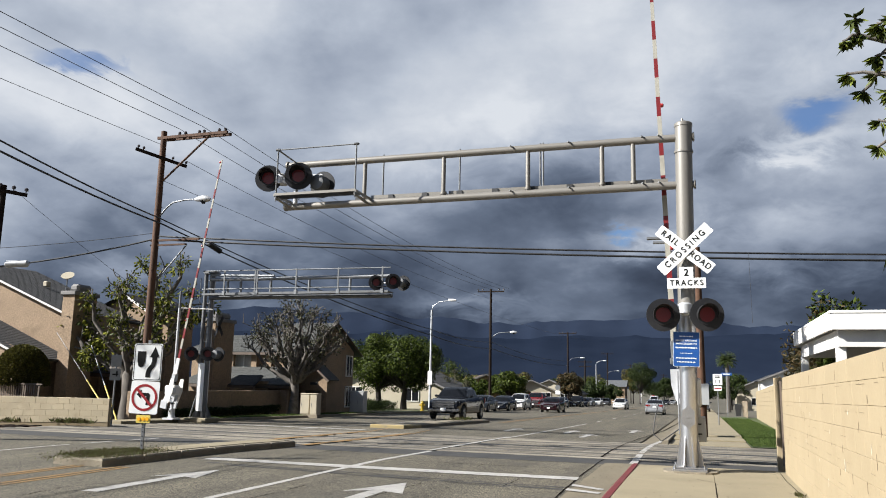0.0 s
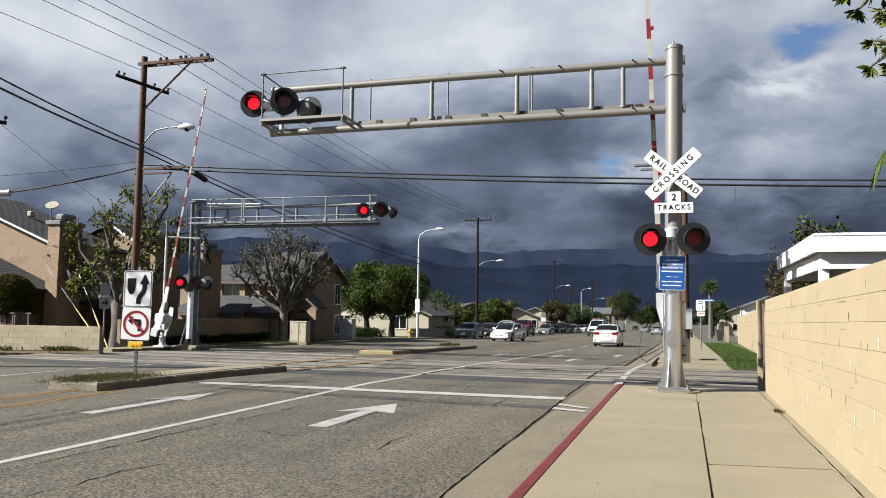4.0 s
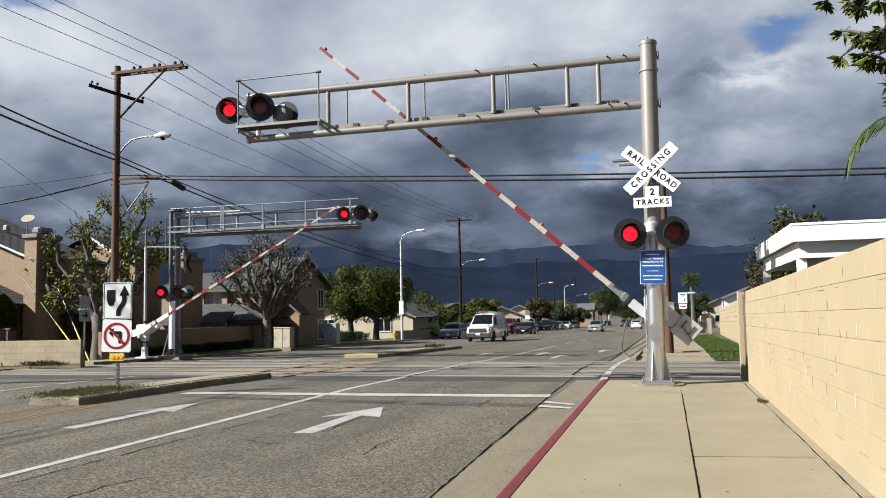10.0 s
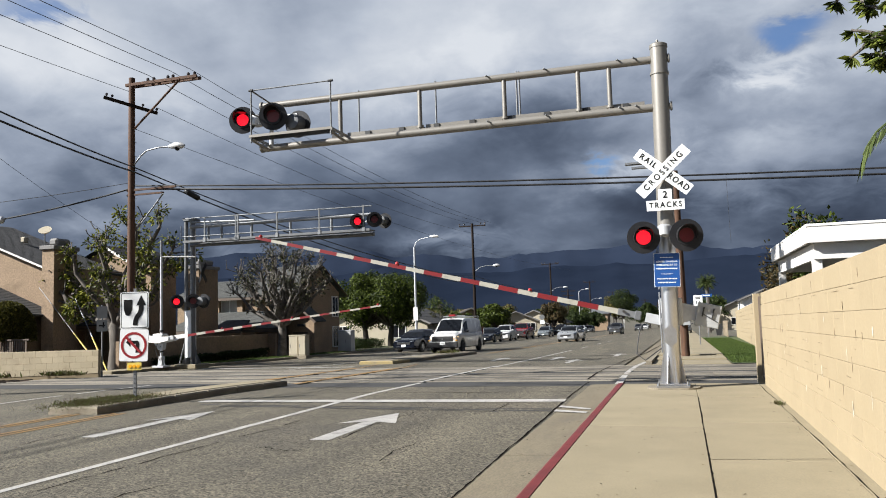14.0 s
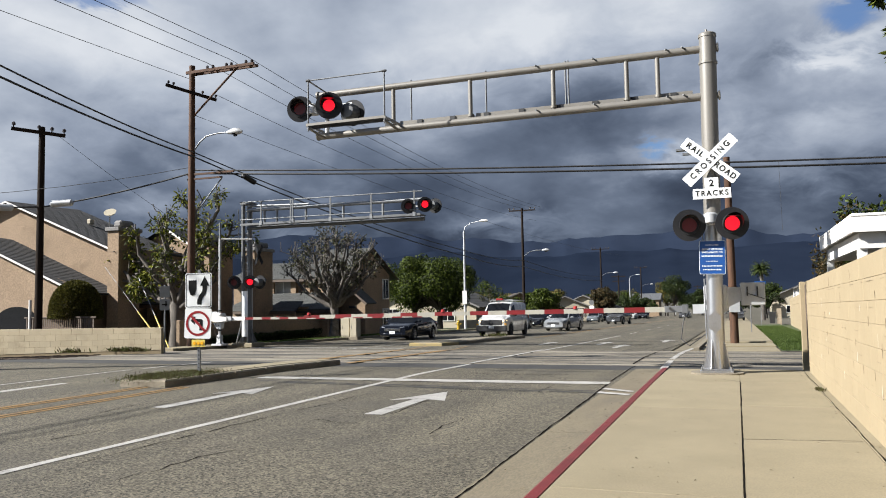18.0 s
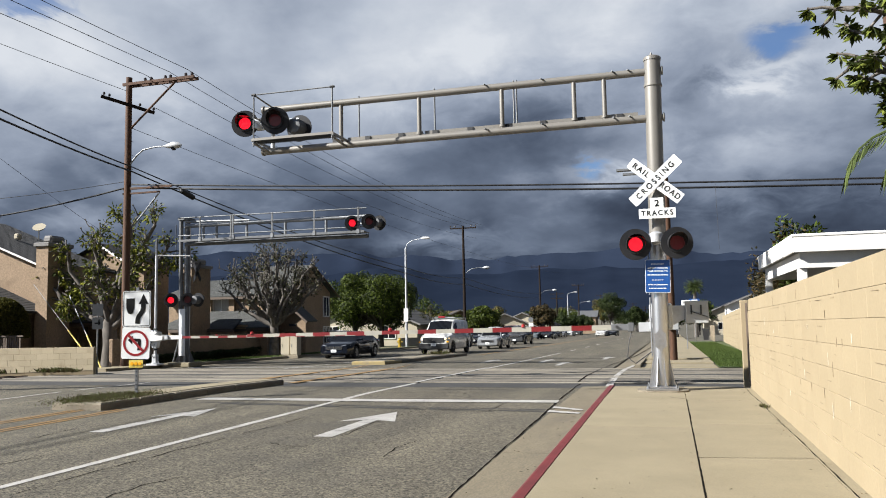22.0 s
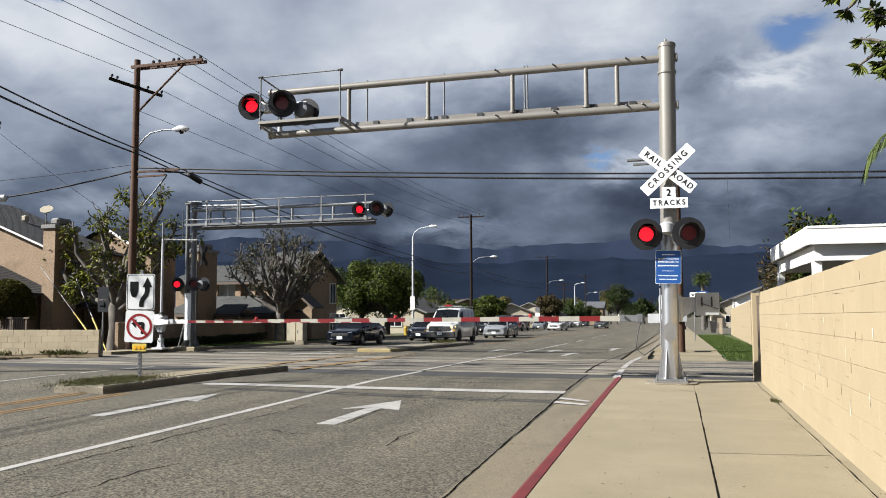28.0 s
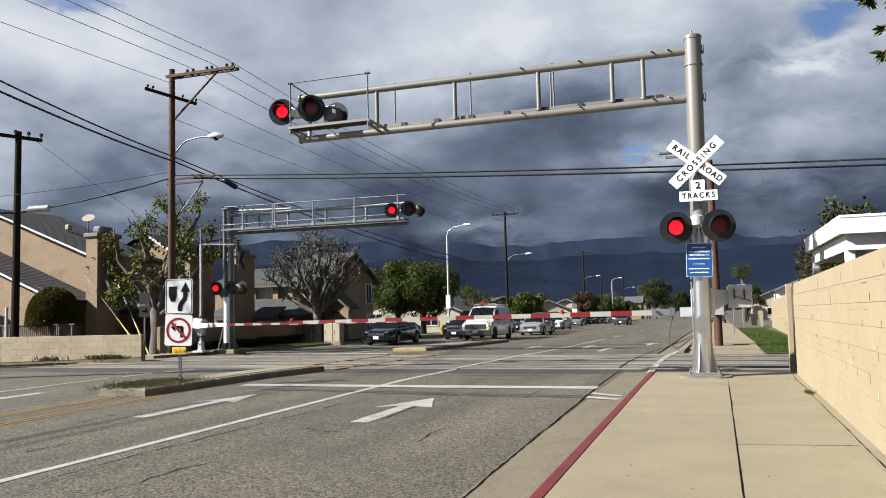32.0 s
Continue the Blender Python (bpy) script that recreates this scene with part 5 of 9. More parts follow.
def island_sign():
    s = thing("road_sign", "white keep-to-one-side and no-turn signs on a steel post", "road sign", (-10.74, 13.95, 0.12), 14)
    part("post", boxed(-0.03, 0.03, 0.0, 0.05, -0.1, 2.25), M["galv"], s)
    for i in range(9):
        part("post_hole", boxed(-0.012, 0.012, -0.004, 0.0, 0.12 + i * 0.09, 0.145 + i * 0.09), M["plastic"], s)
    k = sign_panel(s, 0.60, 0.755, 0.04, pose(0.0, -0.02, 1.80))
    B = M["sign_black"]
    part("symbol", prismed([(-0.225, 0.22), (-0.045, 0.22), (-0.05, 0.02), (-0.085, -0.09), (-0.135, -0.11), (-0.185, -0.09), (-0.22, 0.02)], 0.003, (0, -0.006, 0)), B, k, "black median symbol")
    part("symbol", prismed([(0.04, 0.10), (0.245, 0.10), (0.142, 0.31)], 0.003, (0, -0.006, 0)), B, k, "black arrow head")
    path = [(0.142, 0.11), (0.142, 0.02), (0.12, -0.06), (0.05, -0.15), (0.025, -0.22), (0.02, -0.31)]
    bm = bmesh.new()
    prev = None
    for i, (x, z) in enumerate(path):
        a, b = path[max(i - 1, 0)], path[min(i + 1, len(path) - 1)]
        d = Vector((b[0] - a[0], b[1] - a[1])).normalized()
        pair = [bm.verts.new((x + q * d.y * 0.05, -0.0085, z - q * d.x * 0.05)) for q in (-1, 1)]
        if prev:
            bm.faces.new((prev[0], prev[1], pair[1], pair[0]))
        prev = pair
    part("symbol", bm, B, k, "black arrow shaft")
    n = sign_panel(s, 0.60, 0.655, 0.04, pose(-0.01, -0.02, 1.085, 0, 2, 0), border=False)
    bm = bmesh.new()
    for a in range(36):
        t0, t1 = radians(a * 10), radians(a * 10 + 10)
        vs = [bm.verts.new((q * math.cos(t), -0.009, q * math.sin(t))) for q, t in ((0.27, t0), (0.27, t1), (0.222, t1), (0.222, t0))]
        bm.faces.new(vs)
    bmesh.ops.remove_doubles(bm, verts=bm.verts, dist=0.0005)
    part("ring", bm, M["sign_red"], n, "red circle")
    part("symbol", prismed([(0.04, -0.15), (0.11, -0.15), (0.11, 0.06), (0.08, 0.095), (-0.07, 0.095), (-0.07, 0.15), (-0.17, 0.06), (-0.07, -0.03), (-0.07, 0.03), (0.04, 0.03)], 0.003, (0, -0.005, 0)), B, n, "black left arrow")
    part("bar", prismed([(-0.175, 0.14), (-0.14, 0.175), (0.175, -0.14), (0.14, -0.175)], 0.003, (0, -0.012, 0)), M["sign_red"], n, "red diagonal bar")
    y = sign_panel(s, 0.30, 0.155, 0.02, pose(0.0, -0.02, 0.655), "marker_panel", "sign_yellow", border=False)
    for x in (-0.085, 0.0, 0.085):
        part("reflector", prismed(circle(0.036, 14), 0.008, (x, -0.006, 0)), M["amber"], y)
    return s


NEAR_SIGNAL = near_signal()
NEAR_ARM = near_arm(NEAR_SIGNAL)
far_signal()
FAR_GATE = far_gate()
FAR_ARM = far_arm(FAR_GATE)
island_sign()

# ---- walls, poles, wires and buildings ----
def block_wall(name, label, p0, p1, top0, top1, base0, base1, thick, course, length, material, core, gap=0.0035, proud=0.012):
    """A block wall from p0 to p1, its face on the left-hand side of that way; blocks are pieces of their own."""
    w = thing(name, label, "block wall", kind="structure")
    a, b = Vector(p0), Vector(p1)
    d = (b - a).normalized()
    L = (b - a).length
    out = Vector((-d.y, d.x))
    P = lambda s, o, z: (a.x + d.x * s + out.x * o, a.y + d.y * s + out.y * o, z)
    top = lambda s: top0 + (top1 - top0) * s / L
    base = lambda s: base0 + (base1 - base0) * s / L
    bm = bmesh.new()
    lo = [bm.verts.new(P(s, o, base(s) - 0.25)) for s, o in ((0, -proud), (L, -proud), (L, -thick), (0, -thick))]
    hi = [bm.verts.new(P(s, o, top(s) - 0.004)) for s, o in ((0, -proud), (L, -proud), (L, -thick), (0, -thick))]
    for f in (hi, lo[::-1], *[(lo[k], lo[(k + 1) % 4], hi[(k + 1) % 4], hi[k]) for k in range(4)]):
        bm.faces.new(f)
    bmesh.ops.recalc_face_normals(bm, faces=bm.faces)
    part("core", bm, M[core], w)
    rng = random.Random(11)
    rows = max(1, round((top0 - base0) / course))
    for r in range(rows):
        s = -length * (0.5 if r % 2 else 0.0)
        while s < L - 0.02:
            s0, s1 = max(0.0, s) + gap * 0.4, min(L, s + length) - gap * 0.4
            s += length
            if s1 - s0 < 0.05:
                continue
            bm = bmesh.new()
            o1 = rng.uniform(-0.0012, 0.0012)
            vs = []
            for z_at in (0, 1):
                for ss, o in ((s0, o1), (s1, o1), (s1, -thick + 0.005), (s0, -thick + 0.005)):
                    h = base(ss) + (top(ss) - base(ss)) * (r + z_at) / rows + (gap * (0.5 if z_at == 0 else -0.5))
                    vs.append(bm.verts.new(P(ss, o, h)))
            for q in ((3, 2, 1, 0), (4, 5, 6, 7), (0, 1, 5, 4), (1, 2, 6, 5), (2, 3, 7, 6), (3, 0, 4, 7)):
                bm.faces.new([vs[i] for i in q])
            bmesh.ops.recalc_face_normals(bm, faces=bm.faces)
            es = [e for e in bm.edges if all((Vector(v.co.xy) - a).dot(out) > -0.02 for v in e.verts)]
            bmesh.ops.bevel(bm, geom=es, offset=0.003, segments=1, affect="EDGES")
            part("block", bm, M[material], w)
    return w, P


def cream_wall():
    w, P = block_wall("wall", "cream-painted block wall with cracked joints and chips", (WALL_X, -2.0), (WALL_X, 16.25), 2.11, 1.843, 0.12, 0.12, 0.2, 0.245, 0.5, "wall_cream", "mortar", gap=0.002)
    # the run behind the camera stays plain
    bm = boxed(WALL_X, WALL_X + 0.2, -14, -2.0, -0.1, 2.2)
    part("wall_run", bm, M["wall_cream"], w)
    # end post
    part("end_post", boxed(WALL_X - 0.02, WALL_X + 0.16, 17.55, 17.72, -0.1, 1.86, 0.008), M["wall_cream"], w)
    part("gate_post", boxed(WALL_X + 0.02, WALL_X + 0.13, 16.27, 16.40, -0.1, 1.84, 0.006), M["trim_brown"], w, "dark brown wooden gate post")
    for k in range(9):
        part("gate_board", boxed(WALL_X + 0.07, WALL_X + 0.10, 16.41 + k * 0.125, 16.525 + k * 0.125, 0.16, 1.80, 0.004), M["trim_brown"], w)
    # flaked paint along the joints
    rng = random.Random(5)
    for s, z in ((9.65, 0.86), (9.3, 1.42), (8.2, 1.12), (8.1, 0.62), (10.6, 1.15), (10.9, 0.55), (11.6, 0.75), (7.3, 0.78), (7.1, 1.35), (12.3, 1.3), (12.9, 0.9), (13.4, 1.45), (13.8, 0.6)):
        y = 16.45 - (16.45 - s)
        h, l = rng.uniform(0.03, 0.09), rng.uniform(0.006, 0.018)
        n = 9
        bm = bmesh.new()
        vs = []
        for i in range(n):
            t = 2 * math.pi * i / n
            k = rng.uniform(0.75, 1.1)
            vs.append(bm.verts.new((WALL_X - 0.004, y + l * k * math.cos(t), z + h * k * math.sin(t))))
        bm.faces.new(vs)
        part("paint_flake", bm, M["chip"], w)
    for i in range(90):
        y = rng.uniform(4.5, 15.9)
        r = rng.randint(1, 6)
        z = 0.12 + (1.72 + 0.0146 * (16.45 - y)) * r / 7
        l, e = rng.uniform(0.05, 0.34), rng.uniform(0.0008, 0.0018)
        if i % 4 == 3:
            y, l, e = 16.25 - 0.25 * round((16.25 - y) / 0.25), 0.004, rng.uniform(0.02, 0.07)
            z += 0.12
        bm = boxed(WALL_X - 0.0035, WALL_X, y - l / 2, y + l / 2, z - e, z + e)
        part("open_joint", bm, M["mortar_dark"], w)
    # second wall beyond the tracks, and the board fence after it
    block_wall("wall", "tan block garden wall beyond the tracks", (3.72, 45.0), (4.55, 75), 1.92, 1.42, -0.38, -0.85, 0.2, 0.28, 0.6, "wall_cream", "mortar", gap=0.01)
    f = thing("fence", "weathered upright board fence", "fence")
    first = None
    for i in range(26):
        m = pose(3.85, 75.5 + i * 0.32, ground_z(3, 75 + i * 0.32) + 0.05)
        if first is None:
            first = part("board", boxed(-0.02, 0.02, 0, 0.28, 0, 1.45), M["fence_tan"], f)
            first.matrix_basis = m
        else:
            same_mesh("board", first, f, m)


def canopy():
    c = thing("patio_cover", "white painted timber patio cover behind the wall", "patio cover", (2.0, 13.65, 0.0))
    W = M["trim_white"]
    part("roof", boxed(-0.02, 5.5, -0.05, 5.1, 2.80, 2.85, 0.01), W, c)
    part("fascia", boxed(0.0, 5.4, -0.04, 0.0, 2.55, 2.80, 0.005), W, c)
    part("fascia", boxed(-0.02, 0.02, 0.0, 5.05, 2.55, 2.80, 0.005), W, c)
    part("fascia", boxed(0.02, 5.4, 5.0, 5.05, 2.55, 2.80), W, c)
    part("beam", boxed(0.10, 5.4, 0.10, 0.20, 2.30, 2.55), W, c)
    part("beam", boxed(0.10, 0.20, 0.2, 4.9, 2.30, 2.55), W, c)
    part("beam", boxed(0.10, 5.4, 4.7, 4.8, 2.30, 2.55), W, c)
    for x, y in ((0.08, 0.15), (0.08, 4.7), (3.4, 0.15), (3.4, 4.7)):
        part("post", boxed(x, x + 0.14, y, y + 0.14, 0.0, 2.32, 0.006), W, c)
    for i in range(6):
        y = 0.6 + i * 0.75
        part("rafter", boxed(0.15, 5.4, y, y + 0.05, 2.62, 2.80), W, c)


def utility_pole(label, x, y, h, r, lean=(0, 0), material="wood_pole", z=None):
    z0 = ground_z(x, y) + 0.1 if z is None else z
    p = thing("utility_pole", label, "utility pole", (x, y, z0))
    top = Vector((lean[0] * h, lean[1] * h, h))
    part("pole", tubed([(0, 0, -0.3), top * 0.33, top * 0.66, top], [r, r * 0.93, r * 0.84, r * 0.74], 14), M[material], p, smooth=50)
    return p, top


def insulator(parent, x, y, z, s=1.0):
    part("insulator", tubed([(x, y, z), (x, y, z + 0.08 * s), (x, y, z + 0.085 * s), (x, y, z + 0.14 * s), (x, y, z + 0.145 * s), (x, y, z + 0.2 * s)], [0.02, 0.03, 0.07 * s, 0.06 * s, 0.075 * s, 0.03], 8), M["ceramic"], parent)


def cobra_lamp(parent, a, b, drop=0.25):
    """A bracket arm from a to b with the luminaire at its end."""
    a, b = Vector(a), Vector(b)
    mid = a.lerp(b, 0.35) + Vector((0, 0, drop))
    part("lamp_arm", tubed([a, a.lerp(mid, 0.55) + Vector((0, 0, 0.06)), mid, mid.lerp(b, 0.5) + Vector((0, 0, 0.05)), b], 0.035, 8), M["galv"], parent, smooth=50)
    d = (b - a)
    d.z = 0
    d.normalize()
    h = part("luminaire", tubed([b - d * 0.12, b, b + d * 0.25 + Vector((0, 0, 0.02)), b + d * 0.5, b + d * 0.66 - Vector((0, 0, 0.02))], [0.05, 0.09, 0.15, 0.14, 0.05], 12), M["silver_paint"], parent, smooth=50)
    part("lamp_bowl", tubed([b + d * 0.3 - Vector((0, 0, 0.08)), b + d * 0.32 - Vector((0, 0, 0.19))], [0.13, 0.07], 12), M["glass_dark"], h, smooth=50)


def wire(name, pts, r, label="black overhead cable"):
    t = thing("overhead_cable", label, "cable", pts[0])
    o = Vector(pts[0])
    part("cable", tubed([Vector(p) - o for p in pts], r, 6), M["cable"], t)
    return t


def hang(a, b, sag, n=14):
    a, b = Vector(a), Vector(b)
    return [a.lerp(b, i / n) - Vector((0, 0, sag * 4 * (i / n) * (1 - i / n))) for i in range(n + 1)]


def build_poles():
    # the main pole by the far signal
    p, top = utility_pole("tall brown wooden utility pole with crossarms and lamp", -21.94, 27.92, 12.35, 0.17, (0.0, 0.0))
    part("crossarm", boxed(-0.25, 3.25, -0.12, -0.02, 11.98, 12.10), M["wood_pole"], p)
    part("crossarm", boxed(-0.25, 3.25, 0.17, 0.27, 11.98, 12.10), M["wood_pole"], p)
    part("brace", tubed([(0.1, 0, 10.1), (2.3, 0, 11.95)], 0.045, 8), M["wood_pole"], p)
    arm2 = part("crossarm", boxed(-1.1, 1.1, -0.06, 0.06, -0.06, 0.06), M["wood_dark"], p)
    arm2.matrix_basis = pose(0.12, -0.2, 11.1, 0, 14, 40)
    for x in (-1.02, -0.8, 0.45, 1.02):
        insulator(arm2, x, 0, 0.06, 0.8)
    for x in (0.75, 1.05, 1.75, 2.0, 2.75, 3.05):
        insulator(p, x, 0.08, 12.1)
    cobra_lamp(p, (0.1, 0, 8.55), (1.95, 0, 9.2), 0.35)
    part("cable_bracket", boxed(-0.2, 2.2, -0.06, 0.02, 7.45, 7.53), M["wood_pole"], p)
    part("cable_bracket", boxed(-0.2, 1.6, -0.06, 0.02, 7.25, 7.32), M["wood_pole"], p)
    part("guy_rod", tubed([(0.25, 0.1, 5.9), (1.5, 0.1, 7.26)], 0.03, 6), M["galv"], p)
    for i in range(14):
        part("step", tubed([(0, 0.16, 2.4 + i * 0.6), (0.0, 0.32, 2.4 + i * 0.6)], 0.012, 5), M["galv"], p)
    # guy wires with yellow guards
    for ax, ay, az, bx, by in ((-26.0, 27.2, 3.4, -22.0, 26.4), (-24.5, 27.6, 2.9, -21.9, 26.5)):
        gw = thing("guy_wire", "steel guy wire with a yellow plastic guard", "guy wire", (bx, by, -0.15))
        a = Vector((ax - bx, ay - by, az + 0.15))
        part("wire", tubed([a, (0, 0, 0)], 0.012, 5), M["galv"], gw)
        part("guard", tubed([a * 0.02, a * 0.45], 0.028, 8), M["sign_yellow"], gw, "yellow plastic guard")
    # the big pole on the near corner
    p, top = utility_pole("thick dark wooden utility pole on the corner", -18.65, 15.0, 13.0, 0.20, (-0.004, 0.0))
    for i in range(16):
        part("step", tubed([(0.0, -0.18, 2.2 + i * 0.55), (0.18 if i % 2 else -0.18, -0.3, 2.2 + i * 0.55)], 0.014, 5), M["galv"], p)
    part("pole_tag", boxed(0.1, 0.22, -0.22, -0.19, 7.0, 7.4), M["box_grey"], p)
    for z in (1.9, 2.0, 2.4, 2.9, 1.2):
        part("staple_tag", boxed(-0.05, 0.05, -0.212, -0.206, z, z + 0.05), M["sign_white"], p)
    # the pole behind the estate wall
    p, top = utility_pole("dark wooden utility pole behind the estate wall", -27.8, 25.3, 9.7, 0.17, (0.003, 0), "wood_dark")
    arm = part("crossarm", boxed(-1.05, 1.05, -0.06, 0.06, -0.07, 0.07), M["wood_dark"], p)
    arm.matrix_basis = pose(0, -0.15, 9.45, 0, 5, 45)
    for x in (-0.98, 0.0, 0.5, 0.98):
        insulator(arm, x, 0, 0.07, 1.2)
    part("conduit", tubed([(-0.25, -0.2, -0.3), (-0.25, -0.2, 2.2)], 0.06, 10), M["trim_white"], p)
    # right-hand pole beyond the tracks with a luminaire
    p, top = utility_pole("brown wooden pole with a small area lamp", 0.09, 33.0, 7.4, 0.17, (-0.003, 0), "wood_pole")
    part("lamp_arm", tubed([(-0.05, 0, 7.3), (-0.9, -0.1, 7.75)], 0.03, 6), M["galv"], p)
    part("luminaire", boxed(-1.95, -0.85, -0.2, 0.1, 7.78, 7.86), M["galv"], p)
    part("luminaire", boxed(-1.7, -0.85, -0.15, 0.05, 7.6, 7.68), M["galv"], p)
    part("meter_box", boxed(-0.15, 0.25, -0.35, -0.16, 1.2, 2.0, 0.01), M["box_grey"], p)
    # pole behind the patio cover
    p, top = utility_pole("brown wooden pole with a pale conduit", 7.8, 30.0, 12.2, 0.13, (0.0, 0.0), z=0.0)
    part("conduit", tubed([(0.12, -0.14, 0), (0.12, -0.14, 5.2)], 0.05, 8), M["trim_white"], p)
    # poles down the west side
    for x, y, h, s in ((-21.0, 81.3, 12.5, 1.0), (-21.2, 134.0, 12.2, 1.0), (-21.5, 196, 12.2, 1.0), (-21.5, 262, 12.2, 1.0)):
        p, top = utility_pole("dark wooden utility pole with a single crossarm", x, y, h, 0.16, (0, 0), "wood_dark")
        part("crossarm", boxed(-1.45, 1.45, -0.06, 0.06, h - 0.32, h - 0.2), M["wood_dark"], p)
        for dx in (-1.4, -0.9, 0.9, 1.4):
            insulator(p, dx, 0, h - 0.2, 1.3)
        if y < 200:
            cobra_lamp(p, (0.1, 0, 7.3), (2.2, 0, 7.9), 0.3)
    for x, y, h in ((-24, 175, 9.5), (-9.5, 330, 10), (-8.0, 380, 10), (-13, 300, 10.5), (-6, 420, 10)):
        p, top = utility_pole("distant wooden utility pole", x, y, h, 0.17, (0, 0), "wood_dark")
        part("crossarm", boxed(-1.5, 1.5, -0.08, 0.08, h - 0.5, h - 0.35), M["wood_dark"], p)
        part("crossarm", boxed(-1.3, 1.3, -0.08, 0.08, h - 1.5, h - 1.35), M["wood_dark"], p)
    # steel street lamps
    for x, y, h in ((-21.2, 62.5, 8.95), (-21.0, 170, 9.0), (-21.0, 300, 9.2)):
        s = thing("street_lamp", "slim pale concrete street lamp with a curved arm", "street lamp", (x, y, ground_z(x, y) + 0.1))
        part("pole", tubed([(0, 0, -0.2), (0, 0, 3.0), (0, 0, h - 0.7)], [0.12, 0.10, 0.08], 12), M["silver_paint"], s, smooth=50)
        part("lamp_arm", tubed([(0, 0, h - 0.75), (0.12, 0, h - 0.35), (0.6, -0.0, h - 0.05), (1.5, 0, h + 0.1)], 0.03, 8), M["silver_paint"], s, smooth=50)
        part("luminaire", tubed([(1.4, 0, h + 0.1), (1.6, 0, h + 0.11), (2.0, 0, h + 0.1), (2.15, 0, h + 0.08)], [0.05, 0.11, 0.11, 0.04], 10), M["trim_white"], s, smooth=50)
        part("notice", boxed(-0.18, 0.2, -0.16, -0.12, 2.1, 3.2), M["trim_white"], s, "white board on the post")
    # wires
    for x, z in ((-21.2, 12.3), (-20.0, 12.3), (-19.1, 12.3)):
        wire("cable", hang((x, 27.95, z), (x + 0.4, -22, 12.2), 0.35, 20), 0.012, "thin power line along the road")
        wire("cable", hang((x, 27.95, z), (x + 0.2, 81.3, 11.6), 0.8, 20), 0.012, "thin power line along the road")
    wire("cable", hang((-21.95, 27.75, 11.6), (-21.2, -22, 11.0), 0.3, 20), 0.010, "thin power line with insulator beads")
    wire("cable", hang((-20.9, 28.2, 10.9), (-19.5, 81.3, 10.2), 0.8, 20), 0.010, "thin power line along the road")
    wire("cable", hang((-21.8, 27.95, 10.0), (-17.5, 131.0, 9.0), 1.0, 20), 0.010, "thin line along the road")
    for dz, r in ((0.0, 0.028), (-0.33, 0.034)):
        wire("cable", hang((-18.68, 15.0, 8.45 + dz), (-21.75, 27.9, 8.32 + dz * 0.6), 0.12, 12), r, "thick black telephone cable")
        wire("cable", hang((-18.68, 15.0, 8.45 + dz), (-17.2, -25, 8.2 + dz), 0.4, 12), r, "thick black telephone cable")
        wire("cable", hang((-21.75, 27.9, 8.32 + dz * 0.6), (-18.3, 54.0, 5.4 + dz * 1.2), 0.35, 14), r * 0.9, "thick black telephone cable")
        wire("cable", hang((-18.3, 54.0, 5.4 + dz * 1.2), (-20.9, 81.3, 6.0 + dz * 2), 0.25, 12), r * 0.9, "thick black telephone cable")
        wire("cable", hang((-20.9, 81.3, 6.0 + dz * 2), (-20.5, 131.0, 5.6 + dz * 2), 0.5, 12), r * 0.9, "thick black telephone cable")
    sp = thing("splice_case", "black cable splice case on the overhead line", "splice case", (-21.3, 31.3, 7.62), 83)
    part("case", tubed([(-0.45, 0, 0.12), (-0.4, 0, 0.11), (0.4, 0, -0.11), (0.45, 0, -0.12)], [0.05, 0.13, 0.13, 0.05], 10), M["black"], sp, smooth=40)
    for dz, r in ((0.0, 0.026), (-0.14, 0.03)):
        wire("cable", hang((-21.8, 27.9, 7.55 + dz), (7.8, 30.0, 6.18 + dz * 1.5), 0.16, 22), r * 1.35, "black service cable across the road")
        wire("cable", hang((7.8, 30.0, 6.18 + dz * 1.5), (34, 30.5, 6.0 + dz * 1.5), 0.22, 12), r, "black service cable across the road")
    wire("cable", hang((2.8, 29.62, 6.33), (26, 26.0, 5.2), 0.2, 10), 0.01, "thin grey service drop wire")
    wire("cable", [(1.8, 29.55, 6.36), (1.83, 29.55, 3.9)], 0.006, "thin hanging drop wire")
    wire("cable", hang((-21.9, 27.9, 7.45), (-27.7, 25.3, 6.0), 0.12, 10), 0.035, "thick cable to the estate pole")
    wire("cable", hang((-21.9, 27.9, 7.7), (-38, 20, 6.3), 0.5, 10), 0.012, "thin grey service line")
    wire("cable", hang((-27.7, 25.3, 6.0), (-42, 8.0, 5.7), 0.3, 10), 0.04, "thick black telephone cable")
    for f in ((0.07, 0.11), (0.17, 0.11)):
        q = Vector((-27.7, 25.3, 5.92)).lerp(Vector((-42, 8.0, 5.6)), f[0])
        s = thing("splice_case", "grey cable splice case on the estate line", "splice case", (q.x, q.y, q.z), 50)
        part("case", tubed([(-0.5, 0, 0), (-0.42, 0, 0), (0.42, 0, 0.02), (0.5, 0, 0.02)], [0.05, 0.15, 0.15, 0.05], 10), M["silver_paint"], s, smooth=40)
    s = thing("splice_case", "grey cable splice case beside the estate pole", "splice case", (-26.9, 25.6, 6.13), 20)
    part("case", tubed([(-0.5, 0, 0), (-0.42, 0, 0), (0.42, 0, 0.04), (0.5, 0, 0.04)], [0.05, 0.15, 0.15, 0.05], 10), M["silver_paint"], s, smooth=40)
    wire("cable", hang((-27.5, 25.5, 9.4), (-24.0, 31.0, 5.0), 0.1, 6), 0.008, "thin guy line with a bead")


